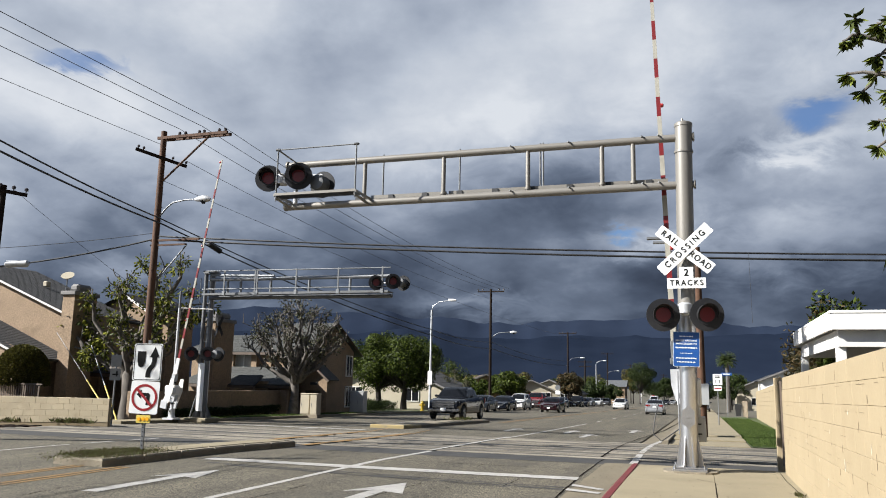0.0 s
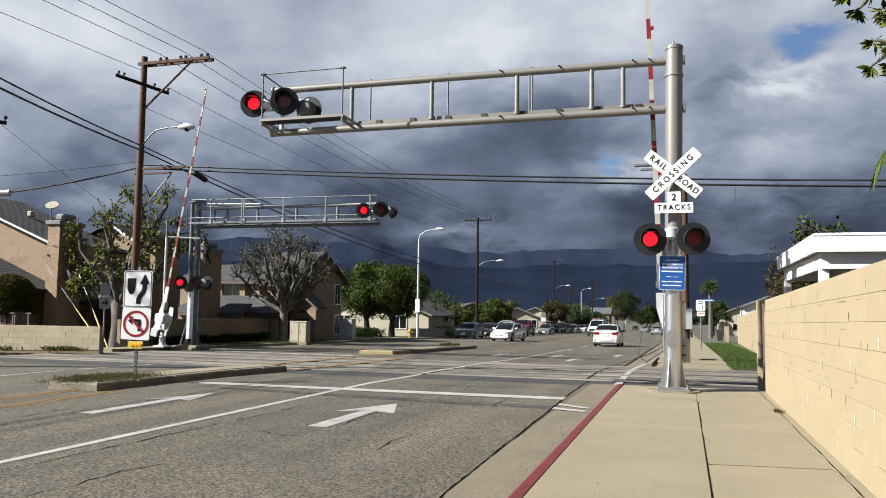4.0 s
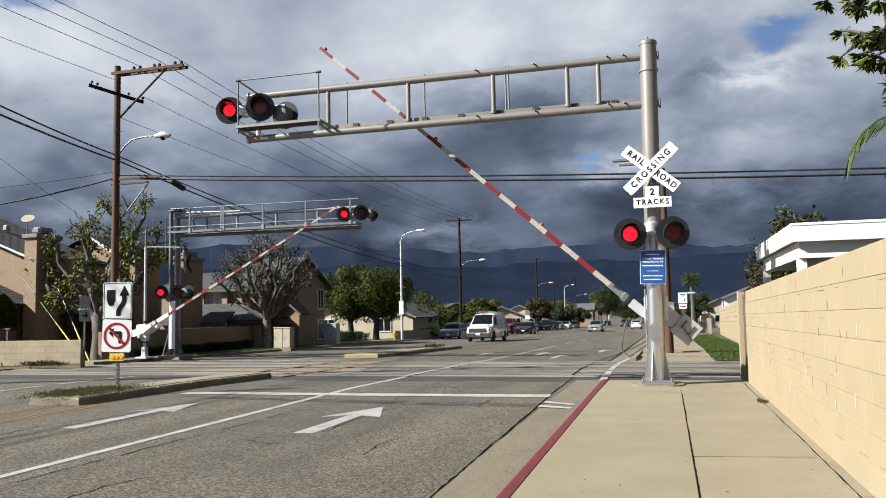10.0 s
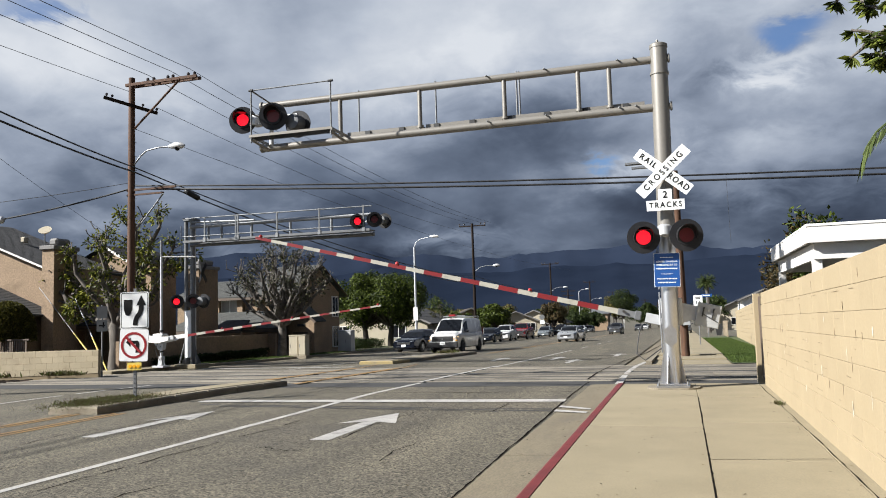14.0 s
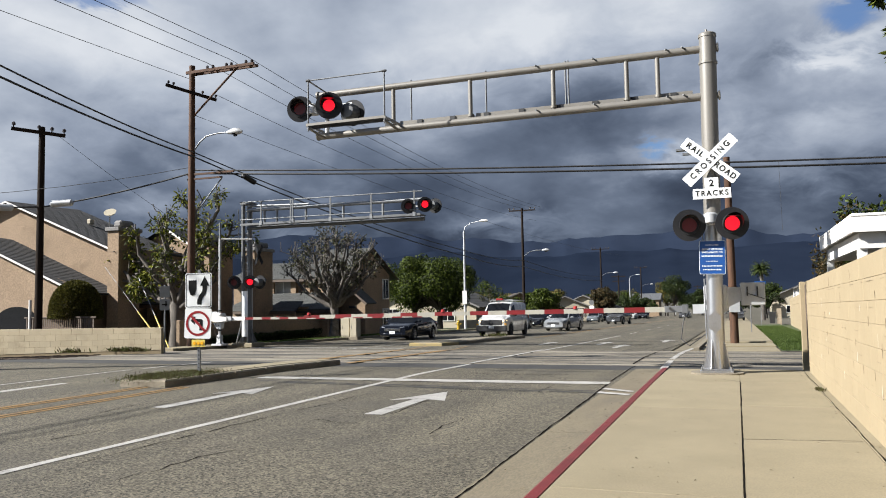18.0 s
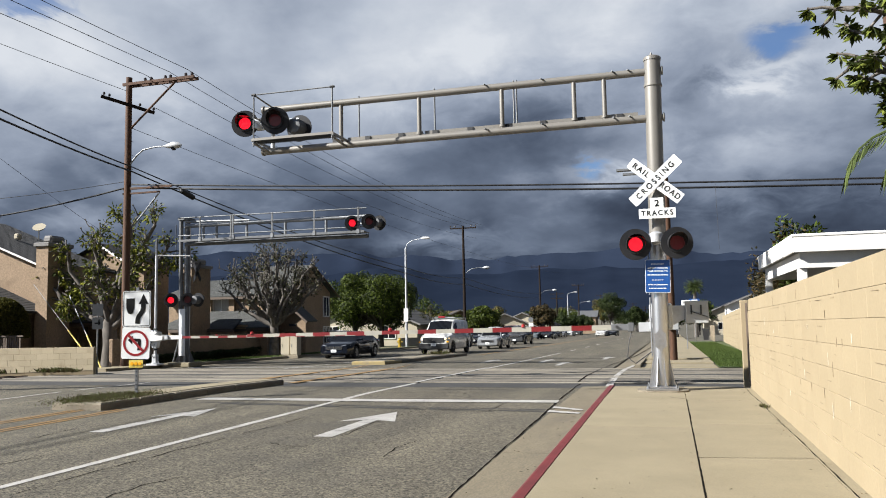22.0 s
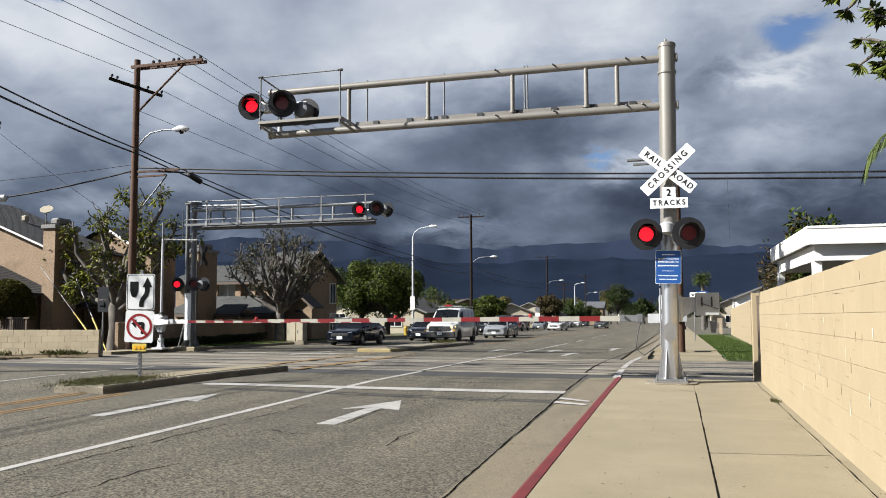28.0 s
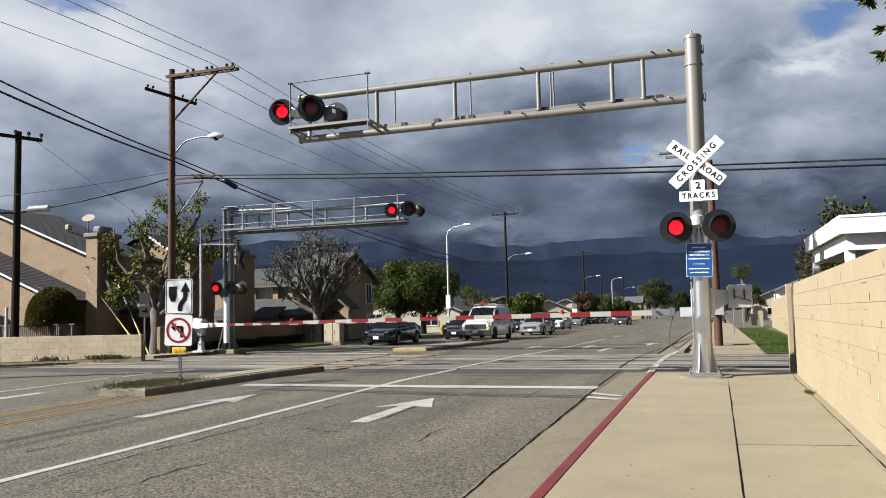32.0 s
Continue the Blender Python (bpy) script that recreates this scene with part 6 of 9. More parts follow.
def roof_plane(parent, a, b, c, d, material, courses=14, name="roof_slope"):
    """A shingled slope with stepped courses: eave a-b, ridge d-c."""
    a, b, c, d = map(Vector, (a, b, c, d))
    n = (b - a).cross(d - a).normalized()
    if n.z < 0:
        n = -n
    bm = bmesh.new()
    strip = []
    courses = courses * 2
    for i in range(courses):
        f0, f1 = i / courses, (i + 1) / courses
        strip.append((a.lerp(d, f0) + n * 0.032, b.lerp(c, f0) + n * 0.032))
        strip.append((a.lerp(d, f1) + n * 0.02, b.lerp(c, f1) + n * 0.02))
    strip = [(a - n * 0.08, b - n * 0.08)] + strip + [(d - n * 0.08, c - n * 0.08)]
    rows = [(bm.verts.new(p), bm.verts.new(q)) for p, q in strip]
    for p, q in zip(rows, rows[1:] + rows[:1]):
        bm.faces.new((p[0], p[1], q[1], q[0]))
    return part(name, bm, material, parent)


def bar(parent, name, a, b, w, h, material, up=(0, 0, 1)):
    """A straight board from a to b."""
    a, b = Vector(a), Vector(b)
    d = (b - a).normalized()
    u = d.cross(Vector(up)).normalized() * w / 2
    v = u.cross(d).normalized() * h / 2
    bm = bmesh.new()
    r = [[bm.verts.new(p + u * i + v * j) for i, j in ((-1, -1), (1, -1), (1, 1), (-1, 1))] for p in (a, b)]
    bm.faces.new(r[0][::-1])
    bm.faces.new(r[1])
    for k in range(4):
        bm.faces.new((r[0][k], r[0][(k + 1) % 4], r[1][(k + 1) % 4], r[1][k]))
    bmesh.ops.recalc_face_normals(bm, faces=bm.faces)
    return part(name, bm, material, parent)


def window(parent, x, y, z, w, h, face="-y", glass="glass_dark", frame="trim_white", mull=1):
    t = {"-y": 0, "+x": 90}[face]
    m = pose(x, y, z, 0, 0, t)
    fr = bmesh.new()
    k = 0.06
    for x0, x1, z0, z1 in ((-w / 2 - k, w / 2 + k, -k, 0), (-w / 2 - k, w / 2 + k, h, h + k), (-w / 2 - k, -w / 2, 0, h), (w / 2, w / 2 + k, 0, h)):
        box(fr, x0, x1, -0.06, 0.02, z0, z1)
    wn = part("window", fr, M[frame], parent)
    wn.matrix_basis = m
    n = mull + 1
    for i in range(n):
        a, b = -w / 2 + w * i / n, -w / 2 + w * (i + 1) / n
        part("pane", boxed(a + 0.02, b - 0.02, -0.02, -0.005, 0.02, h - 0.02), M[glass], wn)
    for i in range(1, n):
        a = -w / 2 + w * i / n
        part("mullion", boxed(a - 0.025, a + 0.025, -0.05, 0.0, 0, h), M[frame], wn)
    return wn


def gable_wall(parent, pts, y, thick, material, name="wall"):
    return part(name, prismed(pts, thick, (0, y + thick, 0)), M[material], parent)


def chimney(parent, x0, x1, y0, y1, z0, z1, name="chimney"):
    c = part(name, boxed(x0, x1, y0, y1, z0, z1), M["stucco"], parent)
    part("chimney_band", boxed(x0 - 0.1, x1 + 0.1, y0 - 0.1, y1 + 0.1, z1 - 0.16, z1 + 0.04, 0.03), M["trim_grey"], c)
    part("chimney_cap", boxed(x0 + 0.08, x1 - 0.08, y0 + 0.25, y1 - 0.25, z1 + 0.04, z1 + 0.40, 0.10), M["trim_grey"], c)
    return c


def estate_house():
    """The two-storey house whose stucco gable faces the tracks."""
    h = thing("house", "tan stucco townhouse with dark shingle gable roofs", "house")
    S, R, W = "stucco", M["shingle"], M["trim_white"]
    y1, y0, yb = 31.0, 28.2, 35.6
    # upper gable
    gable_wall(h, [(-39.5, -1.1), (-28.6, -1.1), (-28.6, 4.45), (-29.5, 4.72), (-36.1, 7.3), (-39.5, 6.1)], y1, 0.25, S)
    part("wall", boxed(-28.85, -28.6, y1 + 0.25, yb, -1.1, 4.6), M[S], h)
    roof_plane(h, (-29.2, y1 - 0.35, 4.66), (-28.3, yb, 4.4), (-36.1, yb, 7.45), (-36.1, y1 - 0.35, 7.40), R, 18)
    roof_plane(h, (-41.5, y1 - 0.35, 5.5), (-41.5, yb, 5.5), (-36.1, yb, 7.45), (-36.1, y1 - 0.35, 7.40), R, 14)
    bar(h, "barge_board", (-36.1, y1 - 0.38, 7.36), (-28.5, y1 - 0.38, 4.36), 0.05, 0.085, W)
    bar(h, "barge_board", (-36.1, y1 - 0.38, 7.36), (-41.5, y1 - 0.38, 5.45), 0.05, 0.085, W)
    # lower wing toward the wall
    gable_wall(h, [(-37.0, -1.1), (-28.9, -1.1), (-28.9, 2.3), (-29.34, 2.8), (-33.85, 4.56), (-36.0, 5.45), (-37.0, 5.0)], y0, 0.25, S)
    part("wall", boxed(-29.1, -28.85, y0 + 0.25, y1, -1.1, 2.3), M[S], h)
    roof_plane(h, (-28.35, y0 - 0.35, 2.38), (-28.35, y1 - 0.02, 2.25), (-36.0, y1 - 0.02, 5.35), (-36.0, y0 - 0.35, 5.52), R, 16)
    roof_plane(h, (-39.0, y0 - 0.35, 4.0), (-39.0, y1 - 0.02, 4.0), (-36.0, y1 - 0.02, 5.35), (-36.0, y0 - 0.35, 5.52), R, 8)
    bar(h, "barge_board", (-36.0, y0 - 0.38, 5.46), (-28.35, y0 - 0.38, 2.36), 0.05, 0.085, W)
    bar(h, "barge_board", (-36.0, y0 - 0.38, 5.46), (-39.0, y0 - 0.38, 4.0), 0.05, 0.085, W)
    # arched window
    arch = [(-33.7, 0.4), (-31.0, 0.4)] + [(-32.35 + 1.35 * math.cos(radians(a)), 1.0 + 0.75 * math.sin(radians(a))) for a in range(0, 181, 15)]
    part("arched_window", prismed(arch, 0.03, (0, y0 - 0.002, 0)), M["glass_dark"], h, "dark arched opening")
    chimney(h, -28.46, -27.78, y1 - 1.1, y1 + 0.35, -1.1, 5.5)
    part("vent", boxed(-32.9, -32.6, 33, 33.3, 6.2, 6.5, 0.05), M["stucco_pale"], h)
    # dish on the roof
    d = part("satellite_dish", tubed([(0, 0, 0), (0, 0, 0.05), (0, 0, 0.14)], [0.12, 0.24, 0.31], 20), M["stucco_pale"], h, "pale round satellite dish", smooth=50)
    d.matrix_basis = pose(-29.9, 31.6, 6.44, 42, 0, 22)
    part("dish_mast", tubed([(-30.0, 31.65, 5.0), (-30.0, 31.65, 6.5)], 0.03, 6), M["galv"], h)
    # set-back units beyond the chimney, with a low porch roof
    gable_wall(h, [(-31.5, -1.1), (-28.4, -1.1), (-28.4, 5.2), (-29.9, 5.95), (-31.5, 5.3)], 36.0, 0.25, S)
    part("wall", boxed(-28.65, -28.4, 36.25, 40.0, -1.1, 5.2), M[S], h)
    roof_plane(h, (-28.1, 35.7, 5.1), (-28.1, 40.2, 5.1), (-29.9, 40.2, 6.1), (-29.9, 35.7, 6.1), R, 8)
    roof_plane(h, (-32.5, 35.7, 4.9), (-32.5, 40.2, 4.9), (-29.9, 40.2, 6.1), (-29.9, 35.7, 6.1), R, 8)
    bar(h, "barge_board", (-29.9, 35.68, 6.05), (-28.1, 35.68, 5.02), 0.05, 0.12, W)
    part("wall", boxed(-28.6, -26.2, 33.6, 33.85, -1.1, 2.2), M[S], h)
    roof_plane(h, (-28.6, 32.2, 1.75), (-25.6, 32.2, 1.75), (-26.4, 34.2, 2.35), (-28.6, 34.2, 2.35), R, 6)
    bar(h, "porch_fascia", (-28.6, 32.18, 1.66), (-25.6, 32.18, 1.66), 0.05, 0.16, M["trim_brown"])
    for x in (-28.2, -25.9):
        part("porch_post", boxed(x, x + 0.16, 32.4, 32.56, -0.6, 1.66), M[S], h)
    # flat on the wall; the shade of a recess is in its dark colour
    part("porch_door", boxed(-27.6, -26.6, 33.53, 33.59, -0.6, 1.45), M["plastic"], h, "door panel coloured dark as if recessed")
    window(h, -28.38, 38.3, 2.4, 1.2, 1.3, "+x")
    roof_plane(h, (-26.4, 40.2, 1.25), (-24.2, 40.2, 1.25), (-24.8, 42.2, 1.85), (-26.4, 42.2, 1.85), R, 6)
    bar(h, "porch_fascia", (-26.4, 40.18, 1.18), (-24.2, 40.18, 1.18), 0.05, 0.14, M["trim_brown"])
    part("porch_post", boxed(-24.5, -24.3, 40.3, 40.5, -0.8, 1.2), M[S], h)
    part("wall", boxed(-27.4, -24.4, 42.0, 42.2, -1.1, 1.5), M[S], h)
    return h


def street_house():
    """The shaded townhouses behind the bare tree."""
    h = thing("house", "shaded tan stucco townhouses with grey shingle roofs", "house")
    S, R = "stucco", M["shingle_grey"]
    chimney(h, -26.6, -25.9, 38.6, 40.5, -1.1, 4.95)
    chimney(h, -28.2, -27.4, 36.4, 38.0, -1.1, 5.2)
    # upper storey: a lower roof, then a higher one that ends in a gable on the street
    part("wall", boxed(-33.0, -24.5, 46.6, 46.85, -1.1, 3.45), M[S], h)
    roof_plane(h, (-33.4, 46.0, 3.38), (-27.5, 46.0, 3.38), (-27.5, 50.8, 4.75), (-33.4, 50.8, 4.75), R, 14)
    roof_plane(h, (-27.5, 46.0, 3.38), (-24.1, 46.0, 3.38), (-24.1, 50.8, 5.62), (-27.5, 50.8, 5.62), R, 14)
    roof_plane(h, (-27.5, 55.2, 3.5), (-24.1, 55.2, 3.5), (-24.1, 50.8, 5.62), (-27.5, 50.8, 5.62), R, 14)
    part("wall", prismed([(46.6, -1.1), (54.4, -1.1), (54.4, 3.75), (50.8, 5.5), (46.6, 3.45)], 0.25, (-24.75, 0, 0), (0, 1, 0), (0, 0, 1)), M[S], h)
    part("wall", prismed([(46.6, 3.4), (54.4, 3.4), (50.8, 5.5)], 0.2, (-27.7, 0, 0), (0, 1, 0), (0, 0, 1)), M[S], h)
    bar(h, "barge_board", (-24.1, 46.0, 3.3), (-24.1, 50.8, 5.54), 0.05, 0.16, M["trim_brown"], (1, 0, 0))
    bar(h, "barge_board", (-24.1, 55.2, 3.42), (-24.1, 50.8, 5.54), 0.05, 0.16, M["trim_brown"], (1, 0, 0))
    part("eave_board", boxed(-33.4, -24.1, 45.96, 46.0, 3.2, 3.36), M["trim_brown"], h)
    for x in (-29.75, -28.0, -26.9, -25.9):
        part("pilaster", boxed(x - 0.2, x + 0.2, 46.3, 46.6, -0.5, 3.3), M["stucco"], h)
    window(h, -28.9, 46.58, 1.9, 1.2, 1.3, "-y", "curtain")
    window(h, -25.2, 46.58, 2.0, 0.7, 1.2, "-y", "curtain", mull=0)
    window(h, -24.48, 53.6, 2.0, 0.9, 1.4, "+x")
    window(h, -24.48, 53.6, -0.2, 0.9, 1.4, "+x")
    # single-storey front with a small gable
    part("wall", boxed(-30.5, -23.0, 43.0, 43.25, -1.1, 1.3), M[S], h)
    roof_plane(h, (-30.8, 42.0, 1.28), (-22.9, 42.0, 1.32), (-24.0, 46.3, 2.4), (-30.8, 46.3, 2.4), R, 12)
    part("eave_board", boxed(-30.8, -22.9, 41.97, 42.0, 1.1, 1.27), M["trim_brown"], h)
    gable_wall(h, [(-24.0, -1.1), (-22.15, -1.1), (-22.15, 1.72), (-23.0, 2.45), (-24.0, 1.75)], 45.4, 0.25, S)
    part("wall", boxed(-22.4, -22.15, 45.65, 46.6, -1.1, 1.75), M[S], h)
    roof_plane(h, (-24.25, 45.0, 1.70), (-24.25, 46.5, 1.70), (-23.0, 46.5, 2.62), (-23.0, 45.0, 2.62), R, 7)
    roof_plane(h, (-21.85, 45.0, 1.66), (-21.85, 46.5, 1.66), (-23.0, 46.5, 2.62), (-23.0, 45.0, 2.62), R, 7)
    for a, b in (((-24.25, 44.98, 1.62), (-23.0, 44.98, 2.55)), ((-21.85, 44.98, 1.58), (-23.0, 44.98, 2.55))):
        bar(h, "barge_board", a, b, 0.05, 0.13, M["trim_brown"])
    # no recess here: a flat panel, dark in place of the doorway's shade
    part("door_opening", boxed(-23.6, -22.6, 45.34, 45.39, -0.6, 1.0), M["trim_brown"], h, "doorway panel coloured dark as if recessed")
    part("plaque", boxed(-23.3, -22.8, 45.36, 45.395, 1.35, 1.5), M["plastic"], h, "small dark plaque bar")
    return h


def bungalow(x, y, w, d, hgt, wall, roof, turn, label):
    z = ground_z(x, y)
    h = thing("house", label, "house", (x, y, z), turn)
    part("wall", boxed(-w / 2, w / 2, 0, d, -0.3, hgt), M[wall], h)
    ridge = hgt + w * 0.22
    roof_plane(h, (-w / 2 - 0.5, -0.5, hgt - 0.1), (-w / 2 - 0.5, d + 0.5, hgt - 0.1), (0, d + 0.5, ridge), (0, -0.5, ridge), M[roof], 8)
    roof_plane(h, (w / 2 + 0.5, -0.5, hgt - 0.1), (w / 2 + 0.5, d + 0.5, hgt - 0.1), (0, d + 0.5, ridge), (0, -0.5, ridge), M[roof], 8)
    part("gable", prismed([(-w / 2, hgt), (w / 2, hgt), (0, ridge - 0.1)], 0.2, (0, 0.2, 0)), M[wall], h)
    bar(h, "barge_board", (-w / 2 - 0.5, -0.52, hgt - 0.1), (0, -0.52, ridge), 0.05, 0.16, M["trim_grey"])
    bar(h, "barge_board", (w / 2 + 0.5, -0.52, hgt - 0.1), (0, -0.52, ridge), 0.05, 0.16, M["trim_grey"])
    window(h, -w / 4, -0.02, 0.9, 1.4, 1.2, "-y", mull=1)
    window(h, w / 4, -0.02, 0.9, 1.4, 1.2, "-y", mull=1)
    return h


def estate_walls():
    block_wall("wall", "low tan block wall beside the railway tracks", (-19.75, 23.45), (-27.6, 21.3), 0.84, 0.86, 0.02, -0.12, 0.2, 0.2, 0.41, "wall_tan", "mortar", gap=0.005)
    block_wall("wall", "taller tan block wall beside the railway tracks", (-27.6, 21.3), (-40, 18.0), 1.26, 1.2, -0.12, -0.3, 0.2, 0.2, 0.41, "wall_tan", "mortar", gap=0.005)
    w = thing("wall", "shaded tan stucco garden wall along the pavement", "garden wall", kind="structure")
    part("wall_run", boxed(-23.6, -23.4, 29.0, 42.0, -1.1, 1.0, 0.02), M["stucco"], w)
    part("wall_run", boxed(-23.4, -22.9, 41.8, 42.0, -1.1, 1.0, 0.02), M["stucco"], w)
    f = thing("fence", "brown slatted patio fence behind the wall", "fence")
    first = None
    for i in range(34):
        m = pose(-29.6 + i * 0.115, 26.3, 0.05)
        if first is None:
            first = part("slat", boxed(0, 0.07, 0, 0.03, 0, 1.15), M["trim_brown"], f)
            first.matrix_basis = m
        else:
            same_mesh("slat", first, f, m)
    part("top_rail", boxed(-29.7, -25.6, 26.27, 26.34, 1.2, 1.26), M["trim_brown"], f)


def far_hills():
    """Two ranges behind the town, real relief far off; their haze is painted into the colour."""
    rng = random.Random(3)
    for name, mt, dist, depth, hi, seed, label in (("hills", "hills_far", 3900, 700, 385, 3.0, "distant mountain range coloured dark blue for haze"), ("hills", "hills", 3000, 800, 245, 11.0, "foothills under the clouds coloured dark blue for haze")):
        bm = bmesh.new()
        rows = []
        for j in range(8):
            row = []
            f = j / 7
            for i in range(281):
                a = radians(-75 + 150 * i / 280)
                d = dist + depth * f
                x, y = d * math.sin(a), d * math.cos(a)
                n = noise.fractal(Vector((x * 0.0011 + seed, y * 0.0011, seed)), 0.9, 2.0, 6)
                m = noise.fractal(Vector((math.degrees(a) * 0.11 + seed, 0, seed * 2)), 0.75, 2.1, 6)
                z = hi * f ** 0.75 * (1.0 + 0.13 * m + 0.16 * n * (1 - 0.5 * f)) - 6
                row.append(bm.verts.new((x, y, z)))
            rows.append(row)
        for p, q in zip(rows, rows[1:]):
            for i in range(280):
                bm.faces.new((p[i], p[i + 1], q[i + 1], q[i]))
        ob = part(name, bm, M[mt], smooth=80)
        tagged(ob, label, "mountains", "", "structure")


cream_wall()
canopy()
build_poles()
estate_house()
street_house()
estate_walls()
far_hills()
bungalow(-30.0, 74, 12, 9, 2.3, "stucco_pale", "shingle", 0, "cream stucco bungalow with a low gable roof")
bungalow(-27.5, 104, 10, 9, 2.1, "stucco", "shingle_brown", 20, "tan bungalow with a brown roof")
bungalow(-25.0, 122, 9, 9, 2.0, "stucco_pale", "shingle_brown", 10, "pale bungalow with a brown shingle roof")
bungalow(-26.5, 146, 11, 9, 2.2, "stucco_pale", "shingle", 0, "pale bungalow with a grey roof")
bungalow(-27, 175, 12, 9, 2.5, "stucco", "shingle_brown", 0, "brown-roofed bungalow among trees")
bungalow(-20.9, 238, 8, 10, 4.9, "stucco", "galv", 90, "long low building with a pale grey metal roof")
bungalow(12.0, 150, 12, 9, 3.6, "stucco_pale", "shingle", 0, "pale house further down the street")
bungalow(12.5, 118, 9, 8, 4.4, "trim_white", "shingle", 0, "white two-storey house behind the garden wall")

# ---- trees and plants ----
def leaf_quad(verts, faces, p, d, up, l, w):
    """One leaf: two triangles folded along its midrib, four corners in all."""
    side = d.cross(up)
    if side.length < 1e-4:
        side = Vector((1, 0, 0))
    side = side.normalized() * w / 2
    nrm = side.cross(d).normalized() * w * 0.18
    k = len(verts)
    verts += [p, p + d * l * 0.5 + side - nrm, p + d * l, p + d * l * 0.5 - side - nrm]
    faces += [(k, k + 1, k + 2), (k, k + 2, k + 3)]


def leaves_mesh(name, verts, faces, material, parent, label=""):
    me = bpy.data.meshes.new(name)
    me.from_pydata([tuple(v) for v in verts], [], faces)
    me.materials.append(material)
    ob = new(name, me)
    ob.parent = parent
    if label:
        ob["label"] = label
    return ob


def leaf_material(name, a, b, rough=0.5):
    """Foliage whose tone changes from leaf to leaf."""
    m = bpy.data.materials.new(name)
    tr = nodes_of(m)
    r = nd(tr, "ShaderNodeNewGeometry").outputs["Random Per Island"]
    col = ramp(tr, r, [(0.0, tuple(c * 0.55 for c in b)), (0.45, b), (0.8, a), (1.0, tuple(min(1, c * 1.5) for c in a))])
    p = nd(tr, "ShaderNodeBsdfPrincipled", {"Base Color": col, "Roughness": rough, "Specular IOR Level": 0.12})
    t = nd(tr, "ShaderNodeBsdfTranslucent", {"Color": col})
    mx = nd(tr, "ShaderNodeMixShader", {0: 0.2, 1: p.outputs[0], 2: t.outputs[0]})
    nd(tr, "ShaderNodeOutputMaterial", {"Surface": mx.outputs[0]})
    return m


LEAF = {
    "green": leaf_material("green_leaves", (0.062, 0.083, 0.011), (0.027, 0.039, 0.0068)),
    "dark": leaf_material("dark_leaves", (0.0375, 0.0510, 0.0135), (0.0165, 0.0270, 0.0075)),
    "dry": leaf_material("sparse_leaves", (0.0760, 0.0740, 0.0360), (0.0320, 0.0340, 0.0180)),
    "lively": leaf_material("yellow_green_leaves", (0.2, 0.205, 0.03), (0.052, 0.066, 0.013)),
    "broad": leaf_material("broad_leaves", (0.12, 0.14, 0.026), (0.04, 0.056, 0.013)),
    "rust": leaf_material("rust_leaves", (0.0680, 0.0464, 0.0192), (0.0280, 0.0264, 0.0112)),
    "hedge": leaf_material("clipped_leaves", (0.098, 0.092, 0.022), (0.058, 0.056, 0.014)),
    "gold": leaf_material("autumn_leaves", (0.1050, 0.0875, 0.0210), (0.0490, 0.0476, 0.0140)),
    "palm": leaf_material("palm_leaves", (0.0750, 0.0975, 0.0300), (0.0375, 0.0525, 0.0150)),
    "weed": leaf_material("weed_leaves", (0.0680, 0.0840, 0.0224), (0.0680, 0.0544, 0.0240)),
    "grass": leaf_material("grass_blades", (0.0715, 0.1018, 0.0220), (0.0413, 0.0660, 0.0138)),
}


def grow(rng, bm, p, d, length, r, depth, spread, tips, knob=0.0, up=0.25, nseg=3):
    """A limb that bends and forks; the ends are kept for leaves."""
    pts, rad = [p], [r]
    for i in range(nseg):
        d = (d + Vector((rng.uniform(-1, 1), rng.uniform(-1, 1), rng.uniform(-0.4, 0.9) * up * 2)) * 0.22).normalized()
        p = p + d * length / nseg
        pts.append(p)
        rad.append(r * (1 - 0.42 * (i + 1) / nseg))
        tips.append((p, d, depth))
    if depth == 0 and knob:
        pts.append(p + d * knob * 1.4)
        rad.append(rad[-1] * 1.5)
    tube(bm, pts, rad, 7 if depth > 1 else 5)
    if depth > 0:
        for k in range(rng.choice((2, 3, 3))):
            s = Vector((rng.uniform(-1, 1), rng.uniform(-1, 1), rng.uniform(-0.3, 1.0)))
            nd_ = (d * (1 - spread) + s * spread + Vector((0, 0, up * 0.4))).normalized()
            grow(rng, bm, p, nd_, length * rng.uniform(0.62, 0.85), rad[-1] if not (depth == 0 and knob) else r * 0.6, depth - 1, spread, tips, knob, up, nseg)


